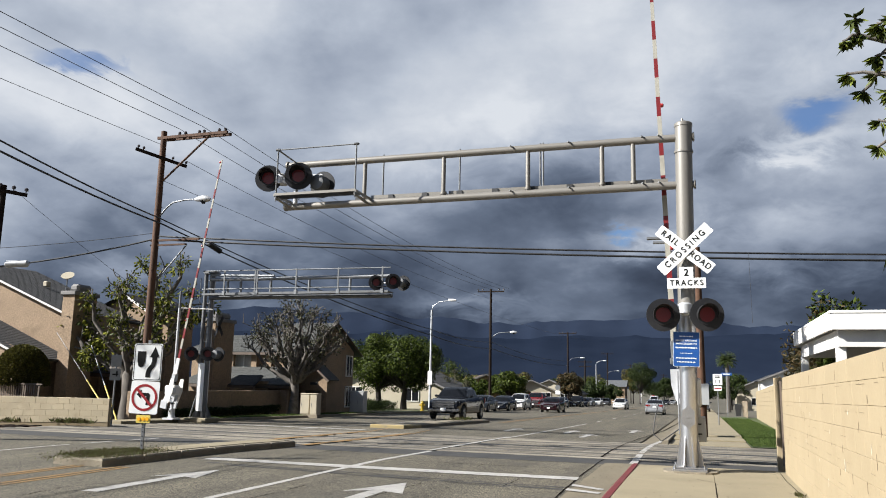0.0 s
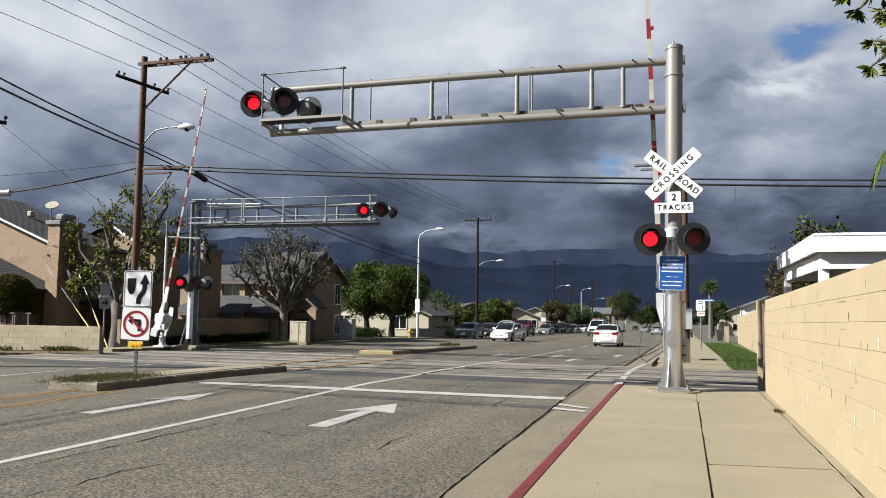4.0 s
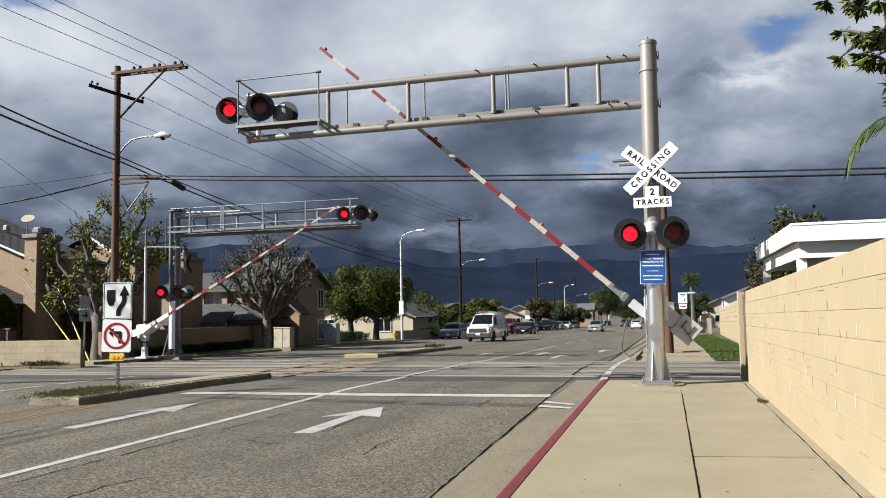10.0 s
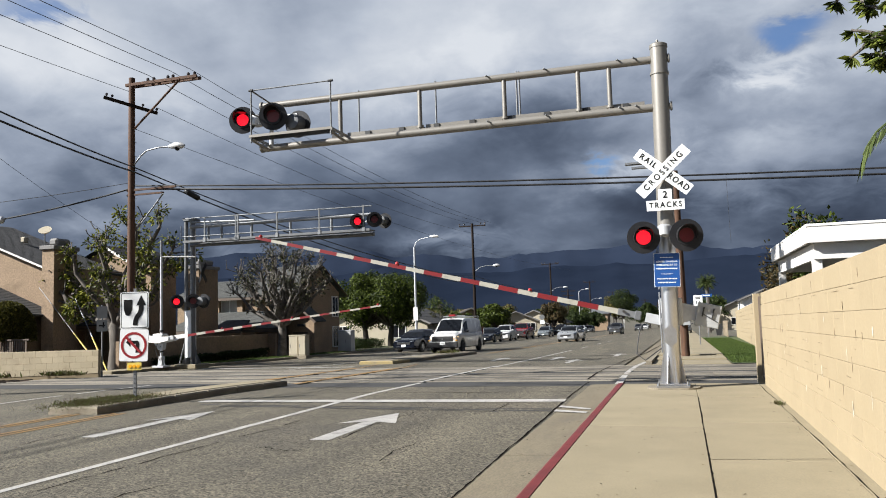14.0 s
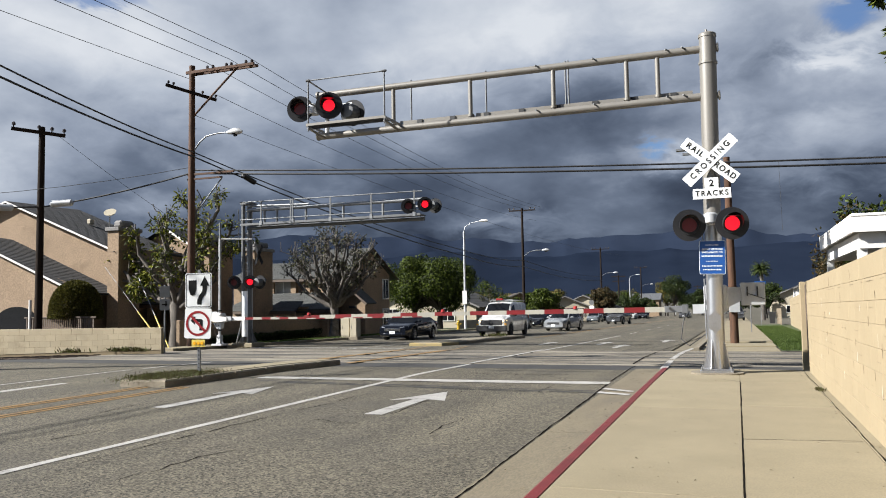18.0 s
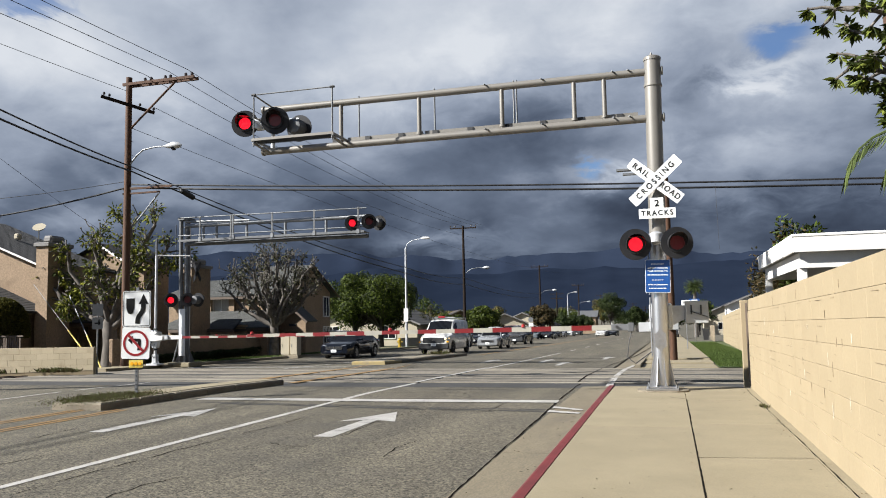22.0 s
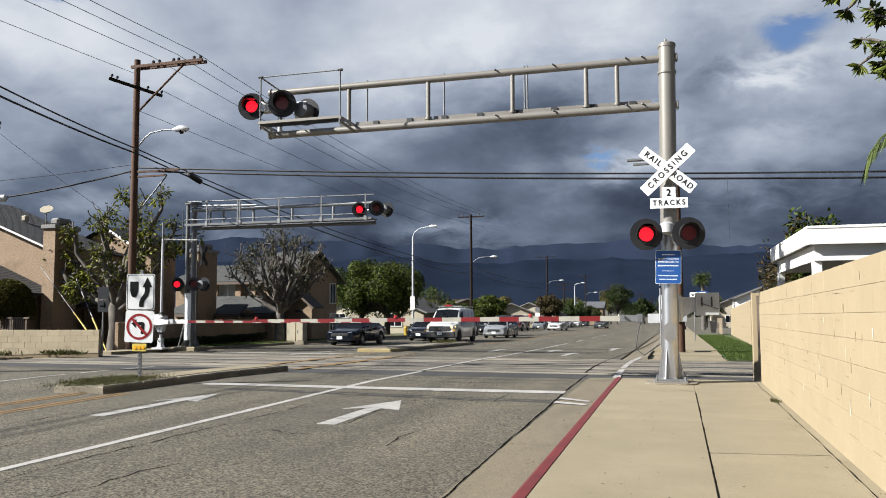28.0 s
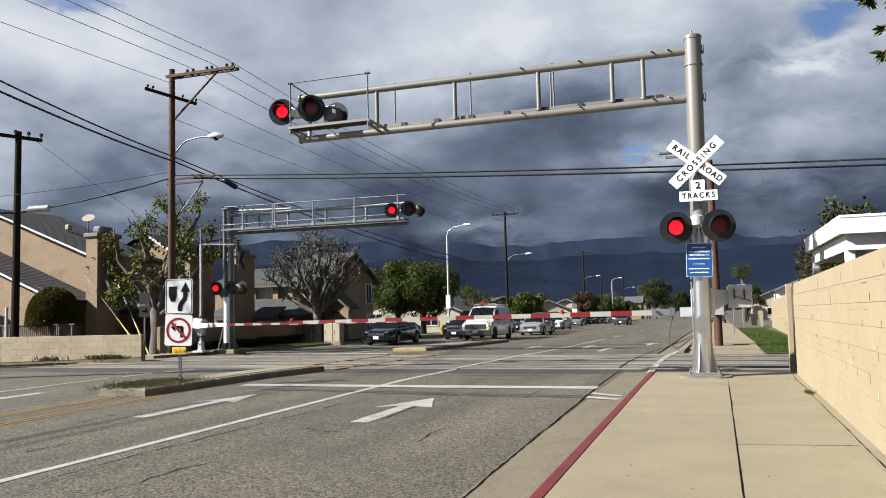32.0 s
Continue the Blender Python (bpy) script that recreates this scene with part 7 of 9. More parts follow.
def limb_tree(name, label, at, seed, trunk_h, trunk_r, limb, limbs, depth, spread, leaf, n_leaf, leaf_l, reach, bark, knob=0.06, up=0.3, first_tilt=0.55, lower=0):
    """An open tree whose limbs show, with tufts of leaves along the outer twigs."""
    rng = random.Random(seed)
    t = thing(name, label, "tree", at)
    bm = bmesh.new()
    tips = []
    lean = Vector((rng.uniform(-0.06, 0.06), rng.uniform(-0.06, 0.06), 1))
    base = [Vector((0, 0, -0.2)), Vector((0, 0, 0.1)), lean * trunk_h * 0.5, lean * trunk_h]
    tube(bm, base, [trunk_r * 1.5, trunk_r * 1.15, trunk_r, trunk_r * 0.95], 10)
    for k in range(limbs):
        a = 2 * math.pi * (k + rng.uniform(-0.25, 0.25)) / limbs
        d = Vector((math.cos(a) * first_tilt, math.sin(a) * first_tilt, rng.uniform(0.55, 1.0))).normalized()
        grow(rng, bm, base[-1] - Vector((0, 0, rng.uniform(0, 0.25) * trunk_h)), d, limb * rng.uniform(0.8, 1.15), trunk_r * 0.62, depth, spread, tips, knob, up)
    part("trunk", bm, M[bark], t, smooth=60)
    verts, faces = [], []
    outer = [q for q in tips if q[2] <= 1]
    for i in range(n_leaf):
        p, d, _ = rng.choice(outer)
        o = Vector((rng.gauss(0, 1), rng.gauss(0, 1), rng.gauss(0.1, 1))) * reach
        dd = (o.normalized() + Vector((0, 0, -0.3)) + d * 0.5).normalized()
        leaf_quad(verts, faces, p + o * 0.6, dd, Vector((rng.uniform(-1, 1), rng.uniform(-1, 1), 1)), leaf_l * rng.uniform(0.6, 1.3), leaf_l * rng.uniform(0.35, 0.6))
    leaves_mesh("crown", verts, faces, LEAF[leaf], t)
    return t


def pollard(label, at, seed, trunk_h, r, limbs, twig, leaf, n_leaf, leaf_l, reach, bark, lean=(0, 0), tufts=0.75):
    """An open tree cut back year by year: thick crooked limbs, knobbly shoots, tufts of leaves. limbs: (x, y, z) of each limb's end."""
    rng = random.Random(seed)
    t = thing("tree", label, "tree", at)
    bm = bmesh.new()
    tips = []
    fork = Vector((lean[0], lean[1], trunk_h))
    tube(bm, [Vector((0, 0, -0.8)), Vector((0, 0, 0.1)), fork * 0.5 + Vector((0.04, 0, 0)), fork, fork + Vector((0, 0, 0.25))], [r * 1.6, r * 1.2, r, r * 1.08, r * 0.7], 12)
    jit = lambda k: Vector((rng.uniform(-k, k), rng.uniform(-k, k), rng.uniform(-k, k)))

    def shoot(p, d, length, rad, level):
        pts = [p]
        for i in range(3):
            d = (d + jit(0.35) + Vector((0, 0, 0.16))).normalized()
            pts.append(pts[-1] + d * length / 3)
        tube(bm, pts + [pts[-1] + d * 0.09], [rad, rad * 0.8, rad * 0.66, rad * 0.58, rad * 1.05], 5)
        if level == 0:
            tips.append((pts[-1], d))
            tips.append((pts[2], d))
        else:
            for k in range(rng.choice((1, 2, 2, 3))):
                q = rng.choice(pts[1:])
                shoot(q, (d * 0.6 + jit(0.9)).normalized(), length * rng.uniform(0.4, 0.7), rad * 0.72, level - 1)

    for e in limbs:
        e = Vector(e)
        a = fork - Vector((0, 0, rng.uniform(0.0, 0.3)))
        mid = a.lerp(e, 0.45) + Vector(((e.x - a.x) * 0.14, (e.y - a.y) * 0.14, -0.10 * (e.z - a.z)))
        pts, rad = [], []
        for i in range(8):
            f = i / 7
            p = a.lerp(mid, f).lerp(mid.lerp(e, f), f) + jit(0.085 if 0 < i else 0.0) * (1 + f)
            pts.append(p)
            rad.append(r * (0.60 - 0.36 * f))
        tube(bm, pts, rad, 8)
        for i in (3, 4, 5, 6, 7, 7):
            for k in range(1 if i < 7 else 2):
                d = ((pts[i] - pts[i - 1]).normalized() * 0.5 + jit(0.85) + Vector(((e.x) * 0.12, e.y * 0.12, 0.3))).normalized()
                shoot(pts[i], d, twig * rng.uniform(0.6, 1.15), rad[i] * 0.66, 1)
    part("trunk", bm, M[bark], t, smooth=60)
    verts, faces = [], []
    keep = [q for q in tips if rng.random() < tufts]
    for i in range(n_leaf):
        p, d = rng.choice(keep)
        o = Vector((rng.gauss(0, 1), rng.gauss(0, 1), rng.gauss(-0.1, 1))) * reach
        dd = (o.normalized() + Vector((0, 0, -0.5)) + d * 0.3).normalized()
        leaf_quad(verts, faces, p + o * 0.6, dd, Vector((rng.uniform(-1, 1), rng.uniform(-1, 1), 1)), leaf_l * rng.uniform(0.6, 1.3), leaf_l * rng.uniform(0.4, 0.65))
    leaves_mesh("crown", verts, faces, LEAF[leaf], t)
    return t


def full_tree(name, label, at, seed, h, w, trunk_h, trunk_r, leaf, n, l, trunks=1, bark="bark_dark", clumps=34):
    """A leafy tree: crown of many clumps with gaps and a ragged outline."""
    rng = random.Random(seed)
    t = thing(name, label, "tree", at)
    bm = bmesh.new()
    cz = trunk_h + (h - trunk_h) * 0.5
    cs = []
    for i in range(clumps):
        a, b = rng.uniform(0, 2 * math.pi), math.acos(rng.uniform(-0.85, 1))
        q = rng.uniform(0.45, 0.95)
        cs.append((Vector((q * w / 2 * math.cos(a) * math.sin(b), q * w / 2 * math.sin(a) * math.sin(b), cz + q * (h - trunk_h) / 2 * math.cos(b))), rng.uniform(0.08, 0.145) * w))
    for k in range(trunks):
        x = (k - (trunks - 1) / 2) * w * 0.28
        top = Vector((x * 1.1, 0, trunk_h * 1.15))
        tube(bm, [(x, 0, -0.2), (x, 0, trunk_h * 0.5), top], [trunk_r * 1.3, trunk_r, trunk_r * 0.8], 9)
        for c, r in cs[k::trunks]:
            tube(bm, [top - Vector((0, 0, 0.2)), top.lerp(c, 0.5) + Vector((0, 0, 0.15)), c], [trunk_r * 0.4, trunk_r * 0.22, 0.02], 5)
    part("trunk", bm, M[bark], t, smooth=60)
    verts, faces = [], []
    for i in range(n):
        c, r = rng.choice(cs)
        o = Vector((rng.gauss(0, 1), rng.gauss(0, 1), rng.gauss(0, 0.8)))
        o = o.normalized() * r * rng.uniform(0.55, 1.05) ** 0.5
        p = c + o
        out = o.normalized()
        d = out.cross(Vector((rng.uniform(-1, 1), rng.uniform(-1, 1), rng.uniform(-1, 1)))) + Vector((0, 0, -0.25)) + out * 0.25
        leaf_quad(verts, faces, p, d.normalized(), out + Vector((rng.uniform(-1, 1), rng.uniform(-1, 1), rng.uniform(-1, 1))) * 0.55, l * rng.uniform(0.6, 1.3), l * rng.uniform(0.4, 0.65))
    leaves_mesh("crown", verts, faces, LEAF[leaf], t)
    return t


def clipped_bush(at, rx, rz, seed, label, n=9000):
    rng = random.Random(seed)
    t = thing("topiary", label, "bush", at)
    bm = bmesh.new()
    tube(bm, [(0, 0, 0), (0.05, 0, 0.7), (-0.05, 0, 1.45)], [0.16, 0.13, 0.16], 8)
    part("trunk", bm, M["bark_dark"], t)
    verts, faces = [], []
    z0 = 1.45
    for i in range(n):
        a, b = rng.uniform(0, 2 * math.pi), rng.uniform(0, 1)
        zz = rng.uniform(0, 1)
        rr = math.sqrt(max(0.0, 1 - zz ** 2.6))
        q = rng.uniform(0.93, 1.03)
        n_ = Vector((math.cos(a) * rr, math.sin(a) * rr, 0.25 + zz)).normalized()
        p = Vector((rx * rr * q * math.cos(a), rx * rr * q * math.sin(a), z0 + rz * zz * q))
        if rng.random() < 0.12:
            p = Vector((p.x * rng.random(), p.y * rng.random(), z0 + rng.uniform(0, 0.08)))
        leaf_quad(verts, faces, p, (n_ + Vector((rng.uniform(-1, 1), rng.uniform(-1, 1), rng.uniform(-1, 1))) * 0.9).normalized(), Vector((rng.uniform(-1, 1), rng.uniform(-1, 1), 1)), 0.11, 0.07)
    leaves_mesh("crown", verts, faces, LEAF["hedge"], t)
    return t


def hedge_row(name, label, x0, x1, y0, y1, z0, z1, leaf, n, l, seed, ragged=0.3, category="hedge"):
    rng = random.Random(seed)
    t = thing(name, label, category, ((x0 + x1) / 2, (y0 + y1) / 2, z0))
    w, d, h = x1 - x0, y1 - y0, z1 - z0
    bm = bmesh.new()
    for i in range(max(3, int(max(w, d) / 0.7))):
        p = Vector((rng.uniform(-0.4, 0.4) * w, rng.uniform(-0.45, 0.45) * d, -0.1))
        tube(bm, [p, p + Vector((rng.uniform(-0.2, 0.2), rng.uniform(-0.2, 0.2), h * 0.5)), p + Vector((rng.uniform(-0.3, 0.3), rng.uniform(-0.3, 0.3), h * 0.9))], [0.05, 0.035, 0.01], 5)
    part("stem", bm, M["bark_dark"], t)
    verts, faces = [], []
    for i in range(n):
        p = Vector((rng.uniform(-0.5, 0.5) * w, rng.uniform(-0.5, 0.5) * d, 0))
        lump = noise.noise(Vector((p.x * 1.3 + seed, p.y * 1.3, seed)))
        p.z = h * (1 + ragged * lump) * rng.uniform(0.05, 1.0) ** 0.6
        dd = Vector((rng.uniform(-1, 1), rng.uniform(-1, 1), rng.uniform(-0.4, 0.9))).normalized()
        leaf_quad(verts, faces, p, dd, Vector((rng.uniform(-1, 1), rng.uniform(-1, 1), 1)), l * rng.uniform(0.6, 1.3), l * 0.5)
    leaves_mesh("crown", verts, faces, LEAF[leaf], t)
    return t


def palm(name, label, at, h, r, fronds, length, seed, droop=1.0, leaf="palm", hanging=()):
    rng = random.Random(seed)
    t = thing(name, label, "palm tree", at)
    part("trunk", tubed([(0, 0, -0.2), (0.05, 0, h * 0.5), (0, 0, h)], [r * 1.3, r, r * 0.9], 10), M["bark"], t, smooth=60)
    verts, faces = [], []
    bm = bmesh.new()
    for k in range(fronds):
        a = 2 * math.pi * k / fronds + rng.uniform(-0.2, 0.2)
        el = rng.uniform(-0.5, 1.2)
        d = Vector((math.cos(a) * math.cos(el), math.sin(a) * math.cos(el), math.sin(el)))
        p = Vector((0, 0, h))
        pts = [p]
        L = length * rng.uniform(0.8, 1.1)
        for i in range(10):
            d = (d + Vector((0, 0, -0.11 * droop))).normalized()
            p = p + d * L / 10
            pts.append(p)
            s = d.cross(Vector((0, 0, 1)))
            if s.length < 0.05:
                continue
            s.normalize()
            for j in range(4):
                q = pts[-2].lerp(p, j / 4)
                for sg in (-1, 1):
                    ld = (s * sg + d * 0.7 + Vector((0, 0, -0.35 + rng.uniform(-0.1, 0.1)))).normalized()
                    leaf_quad(verts, faces, q, ld, Vector((0, 0, 1)), L * 0.24 * (1 - 0.45 * abs(i - 4) / 5), 0.035 * L / 1.6)
        tube(bm, pts, [0.03] * 3 + [0.02] * 4 + [0.01] * 4, 4)
    for pts in hanging:
        pts = [Vector(p) for p in pts]
        tube(bm, pts, [0.03 - 0.022 * i / (len(pts) - 1) for i in range(len(pts))], 5)
        for a, b in zip(pts, pts[1:]):
            d = (b - a).normalized()
            s = d.cross(Vector((0, 0, 1))).normalized()
            n = max(6, int((b - a).length / 0.022))
            for j in range(n):
                q = a.lerp(b, j / n)
                for sg in (-1, 1):
                    ld = (s * sg * 0.55 + d * 0.75 + Vector((0, 0, -0.8 + rng.uniform(-0.15, 0.15)))).normalized()
                    leaf_quad(verts, faces, q, ld, Vector((0, 0, 1)), rng.uniform(0.24, 0.42), 0.02)
    part("stalk", bm, M["frond"], t)
    leaves_mesh("crown", verts, faces, LEAF[leaf], t)
    return t


def overhang_tree():
    """The tree behind the cream wall whose knobbly branches reach into view."""
    rng = random.Random(8)
    t = thing("tree", "leafy tree reaching over the cream wall", "tree", (5.0, 8.6, 0.2))
    bm = bmesh.new()
    tube(bm, [(0, 0, -0.6), (0, 0, 1.6), (-0.2, 0, 3.0), (-0.3, 0, 4.2)], [0.24, 0.19, 0.16, 0.12], 10)
    verts, faces = [], []

    def rosette(p, d, n):
        """Long leaves that hang in a bunch from a knob."""
        for k in range(n):
            dd = (d * 0.5 + Vector((rng.uniform(-1, 1), rng.uniform(-1, 1), rng.uniform(-1.5, 0.2)))).normalized()
            leaf_quad(verts, faces, p + dd * 0.02, dd, Vector((rng.uniform(-1, 1), rng.uniform(-1, 1), 1)), rng.uniform(0.09, 0.16), rng.uniform(0.042, 0.064))

    tips = ((3.2, (-2.75, 0.3, 4.12), 0.07), (3.6, (-3.15, 0.3, 4.75), 0.065), (3.3, (-2.55, 0.2, 3.85), 0.05), (3.9, (-2.95, -0.1, 5.1), 0.06), (3.4, (-2.45, 0.6, 4.3), 0.05), (3.8, (-2.2, 0.4, 5.2), 0.06), (3.6, (-2.7, -0.5, 4.55), 0.05),
            (3.7, (-2.85, 0.5, 4.45), 0.05), (4.0, (-3.2, 0.6, 5.25), 0.055), (3.9, (-2.5, 0.1, 4.9), 0.06), (3.3, (-2.75, 0.4, 3.68), 0.055), (3.2, (-2.6, 0.4, 3.36), 0.05), (3.4, (-2.95, 0.4, 4.05), 0.06), (3.6, (-2.3, 0.3, 4.35), 0.06), (3.2, (-2.3, 0.4, 3.6), 0.05), (3.7, (-2.6, 0.2, 4.6), 0.06), (4.2, (0.8, 0.5, 6.2), 0.06), (4.2, (1.4, -0.8, 5.4), 0.06), (4.0, (-0.6, -1.6, 5.6), 0.06))
    for z0, tip, r in tips:
        a, b = Vector((-0.25, 0, z0)), Vector(tip)
        pts = [a]
        for i in range(1, 9):
            p = a.lerp(b, i / 8) + Vector((rng.uniform(-0.06, 0.06), rng.uniform(-0.08, 0.08), rng.uniform(-0.10, 0.10)))
            pts.append(p)
            if i > 3:
                for k in range(2):
                    d = Vector((rng.uniform(-1, 0.3), rng.uniform(-1, 1), rng.uniform(-0.6, 0.8))).normalized()
                    q = p + d * rng.uniform(0.14, 0.34)
                    tube(bm, [p, p.lerp(q, 0.5) + Vector((0, 0, rng.uniform(-0.04, 0.05))), q, q + d * 0.03], [0.022, 0.017, 0.014, 0.022], 6)
                    rosette(q, d, rng.randint(14, 26))
        rosette(pts[-1], (b - a).normalized(), 26)
        tube(bm, pts, [r * (1 - 0.075 * i + 0.16 * (i % 3 == 1)) for i in range(9)], 7)
    part("trunk", bm, M["bark_pale"], t, smooth=60)
    leaves_mesh("crown", verts, faces, LEAF["broad"], t)
    return t


def tuft(at, w, d, h, n, seed, label, name="weeds"):
    rng = random.Random(seed)
    verts, faces = [], []
    for i in range(n):
        p = Vector((rng.gauss(0, 0.35) * w, rng.gauss(0, 0.35) * d, 0))
        dd = Vector((rng.uniform(-1, 1), rng.uniform(-1, 1), rng.uniform(0.3, 1.6))).normalized()
        leaf_quad(verts, faces, p, dd, Vector((rng.uniform(-1, 1), rng.uniform(-1, 1), 0.3)), h * rng.uniform(0.4, 1.2), h * 0.22)
    me = bpy.data.meshes.new(name)
    me.from_pydata([tuple(v) for v in verts], [], faces)
    me.materials.append(LEAF["weed"])
    ob = new(name, me)
    ob.matrix_basis = pose(*at)
    return tagged(ob, label, "weeds", "", "stuff")


def grass_patch(x0, x1, y0, y1, n, seed, label, dz=0.11):
    rng = random.Random(seed)
    verts, faces = [], []
    for i in range(n):
        x, y = rng.uniform(x0, x1), rng.uniform(y0, y1)
        dd = Vector((rng.uniform(-0.7, 0.7), rng.uniform(-0.7, 0.7), 1)).normalized()
        leaf_quad(verts, faces, Vector((x, y, ground_z(x, y) + dz)), dd, Vector((rng.uniform(-1, 1), rng.uniform(-1, 1), 0.2)), rng.uniform(0.05, 0.11), 0.02)
    me = bpy.data.meshes.new("grass")
    me.from_pydata([tuple(v) for v in verts], [], faces)
    me.materials.append(LEAF["grass"])
    return tagged(new("grass", me), label, "grass", "", "stuff")


gz = lambda x, y: ground_z(x, y)
ring = lambda n, out, z, seed: [(out * random.Random(seed + k).uniform(0.75, 1.1) * math.cos(2 * math.pi * (k + 0.3) / n), out * random.Random(seed + k).uniform(0.75, 1.1) * math.sin(2 * math.pi * (k + 0.3) / n), z * random.Random(seed * 3 + k).uniform(0.88, 1.08)) for k in range(n)]
pollard("half-bare tree with knobbly pollarded limbs and few leaves", (-21.75, 40.5, 0.05), 21, 1.55, 0.22, ring(8, 2.35, 3.9, 4) + ring(8, 1.55, 4.85, 9) + ring(5, 0.7, 5.35, 15) + [(-2.9, -0.3, 3.5), (-2.7, 0.2, 4.5), (2.6, 0.2, 3.6), (2.3, -0.4, 4.6)], 0.72, "dry", 2900, 0.17, 0.15, "bark_pale", tufts=0.4)
pollard("open tree with crooked limbs and yellow-green leaves", (-24.8, 30.5, gz(-24.5, 30.5) + 0.1), 5, 1.9, 0.30, [(-0.75, -0.2, 5.3), (-2.1, -0.3, 5.0), (-2.5, 0.4, 3.4), (-1.3, 0.8, 5.8), (1.2, -0.2, 6.2), (0.4, 0.5, 5.6), (2.3, 0.1, 3.9), (1.8, -0.6, 5.2), (0.3, -0.8, 3.8), (-3.0, 0.1, 4.5), (-3.1, -0.2, 3.7), (2.7, 0.3, 5.3), (2.2, 0.0, 6.3), (-1.9, 0.0, 2.9)], 0.72, "lively", 4300, 0.20, 0.20, "bark", tufts=0.30)
full_tree("tree", "rounded dense green street tree with two trunks", (-26.0, 66.0, gz(-25.3, 66)), 7, 6.5, 8.4, 1.75, 0.26, "green", 52000, 0.23, 2, clumps=105)
full_tree("tree", "small grey-green tree behind the lamp", (-24.5, 80.0, gz(-24.5, 80)), 9, 4.0, 3.2, 1.2, 0.09, "dry", 1800, 0.16, 1, "bark", 18)
overhang_tree()
palm("palm_tree", "feather palm behind the cream wall", (5.3, 10.5, 0.0), 3.9, 0.18, 9, 1.7, 4, 1.25, hanging=[[(-0.1, 0, 3.9), (-1.0, 0.1, 4.2), (-1.8, 0.1, 4.08), (-2.39, 0.0, 3.86), (-2.58, 0.0, 3.80), (-2.76, 0.0, 3.72), (-2.92, 0.0, 3.59), (-3.03, 0, 3.43), (-3.08, 0, 3.33)], [(-0.1, 0, 3.9), (-1.0, -0.1, 4.05), (-1.9, -0.1, 3.9), (-2.3, -0.1, 3.72), (-2.55, -0.1, 3.5), (-2.68, -0.1, 3.25)]])
palm("palm_tree", "tall fan palm down the street", (3.6, 120.0, gz(3, 120)), 7.2, 0.28, 120, 1.55, 6, 0.9)
for x, y, h in ((-6, 320, 9), (-4.5, 345, 8), (-14, 360, 9)):
    palm("palm_tree", "distant palm above the rooftops", (x, y, gz(x, y)), h, 0.2, 16, 1.8, int(y), 1.5)
clipped_bush((-27.55, 27.1, -0.28), 1.05, 1.62, 3, "large olive bush clipped to a dome", 17000)
clipped_bush((-34.2, 23.2, gz(-34, 23)), 1.3, 1.4, 13, "large olive bush clipped to a dome")
hedge_row("hedge", "tall mixed hedge behind the garden wall", 2.5, 4.2, 19.6, 27.5, 0.0, 3.1, "rust", 9000, 0.15, 1, 0.35)
hedge_row("hedge", "green shrub beside the patio cover", 2.6, 3.4, 18.9, 21.0, 0.0, 3.35, "green", 3500, 0.16, 2, 0.3)
hedge_row("hedge", "low shrubs along the garden wall", -23.3, -22.8, 31, 41, -0.3, 0.15, "dark", 6000, 0.12, 6)
hedge_row("hedge", "dark shrubs in front of the bungalow", -25.5, -23.0, 56.0, 60.0, -0.7, 0.1, "dark", 7000, 0.13, 7)
hedge_row("hedge", "trimmed shrubs beside the driveway", -23.5, -21.2, 74.0, 78.0, -0.9, 0.0, "dark", 6000, 0.13, 8)
rng_t = random.Random(31)
for x, y, h, w, lf in ((-29.5, 88, 4.4, 5.0, "gold"), (-27.5, 97, 3.6, 4.5, "green"), (-23.4, 100, 4.5, 4.6, "green"), (-25.0, 104, 4.6, 4.2, "green"), (-24.5, 110, 2.9, 3.6, "rust"), (-31, 115, 5.0, 6.5, "gold"), (-20.4, 131, 5.5, 4.6, "rust"), (-25, 150, 5.2, 7.0, "green"), (-21.5, 165, 4.3, 6.0, "dark"), (-20.5, 190, 4.4, 6.0, "dark"), (-16.0, 225, 11.5, 9.0, "dark"), (-19.5, 246, 10.5, 8.0, "gold"),
                       (-9.8, 255, 8.2, 5.0, "dark"), (-28, 215, 7, 9, "green"), (-12, 300, 8, 10, "dark"), (-4, 330, 8.5, 12, "dark"), (5, 150, 6, 6, "dark"), (8, 200, 7, 9, "green"), (-34, 150, 6, 9, "gold"), (9, 260, 9, 12, "dark"), (-42, 130, 7, 10, "green"), (-45, 95, 6.0, 8, "dark"), (2, 420, 9, 14, "dark"), (-20, 400, 9, 16, "dark"), (-33, 260, 8, 14, "gold")):
    full_tree("tree", {"gold": "yellowing street tree among the bungalows", "green": "green garden tree among the bungalows", "rust": "reddish-brown tree beside a roof", "dark": "dark broad tree down the street"}[lf], (x, y, gz(x, y)), rng_t.randint(0, 999), h, w, h * 0.25, 0.18, lf, 5200, 0.22 + y * 0.0009, 1, "bark_dark", 34)
tuft((-10.85, 13.2, 0.15), 0.95, 1.5, 0.06, 6500, 1, "dry weeds and dead grass at the end of the median")
tuft((-11.6, 39.5, -0.2), 0.7, 1.6, 0.18, 300, 2, "dark weeds on the far median")
tuft((1.36, 13.0, 0.13), 0.08, 0.28, 0.06, 120, 3, "small weeds at the foot of the wall")
tuft((-20.6, 22.7, 0.0), 1.2, 0.4, 0.20, 420, 4, "green weeds at the end of the block wall")
tuft((-22.6, 22.0, -0.02), 0.8, 0.25, 0.24, 60, 5, "dry stalks at the foot of the block wall")
grass_patch(1.55, 3.6, 27.7, 70, 40000, 1, "mown green grass verge", 0.03)
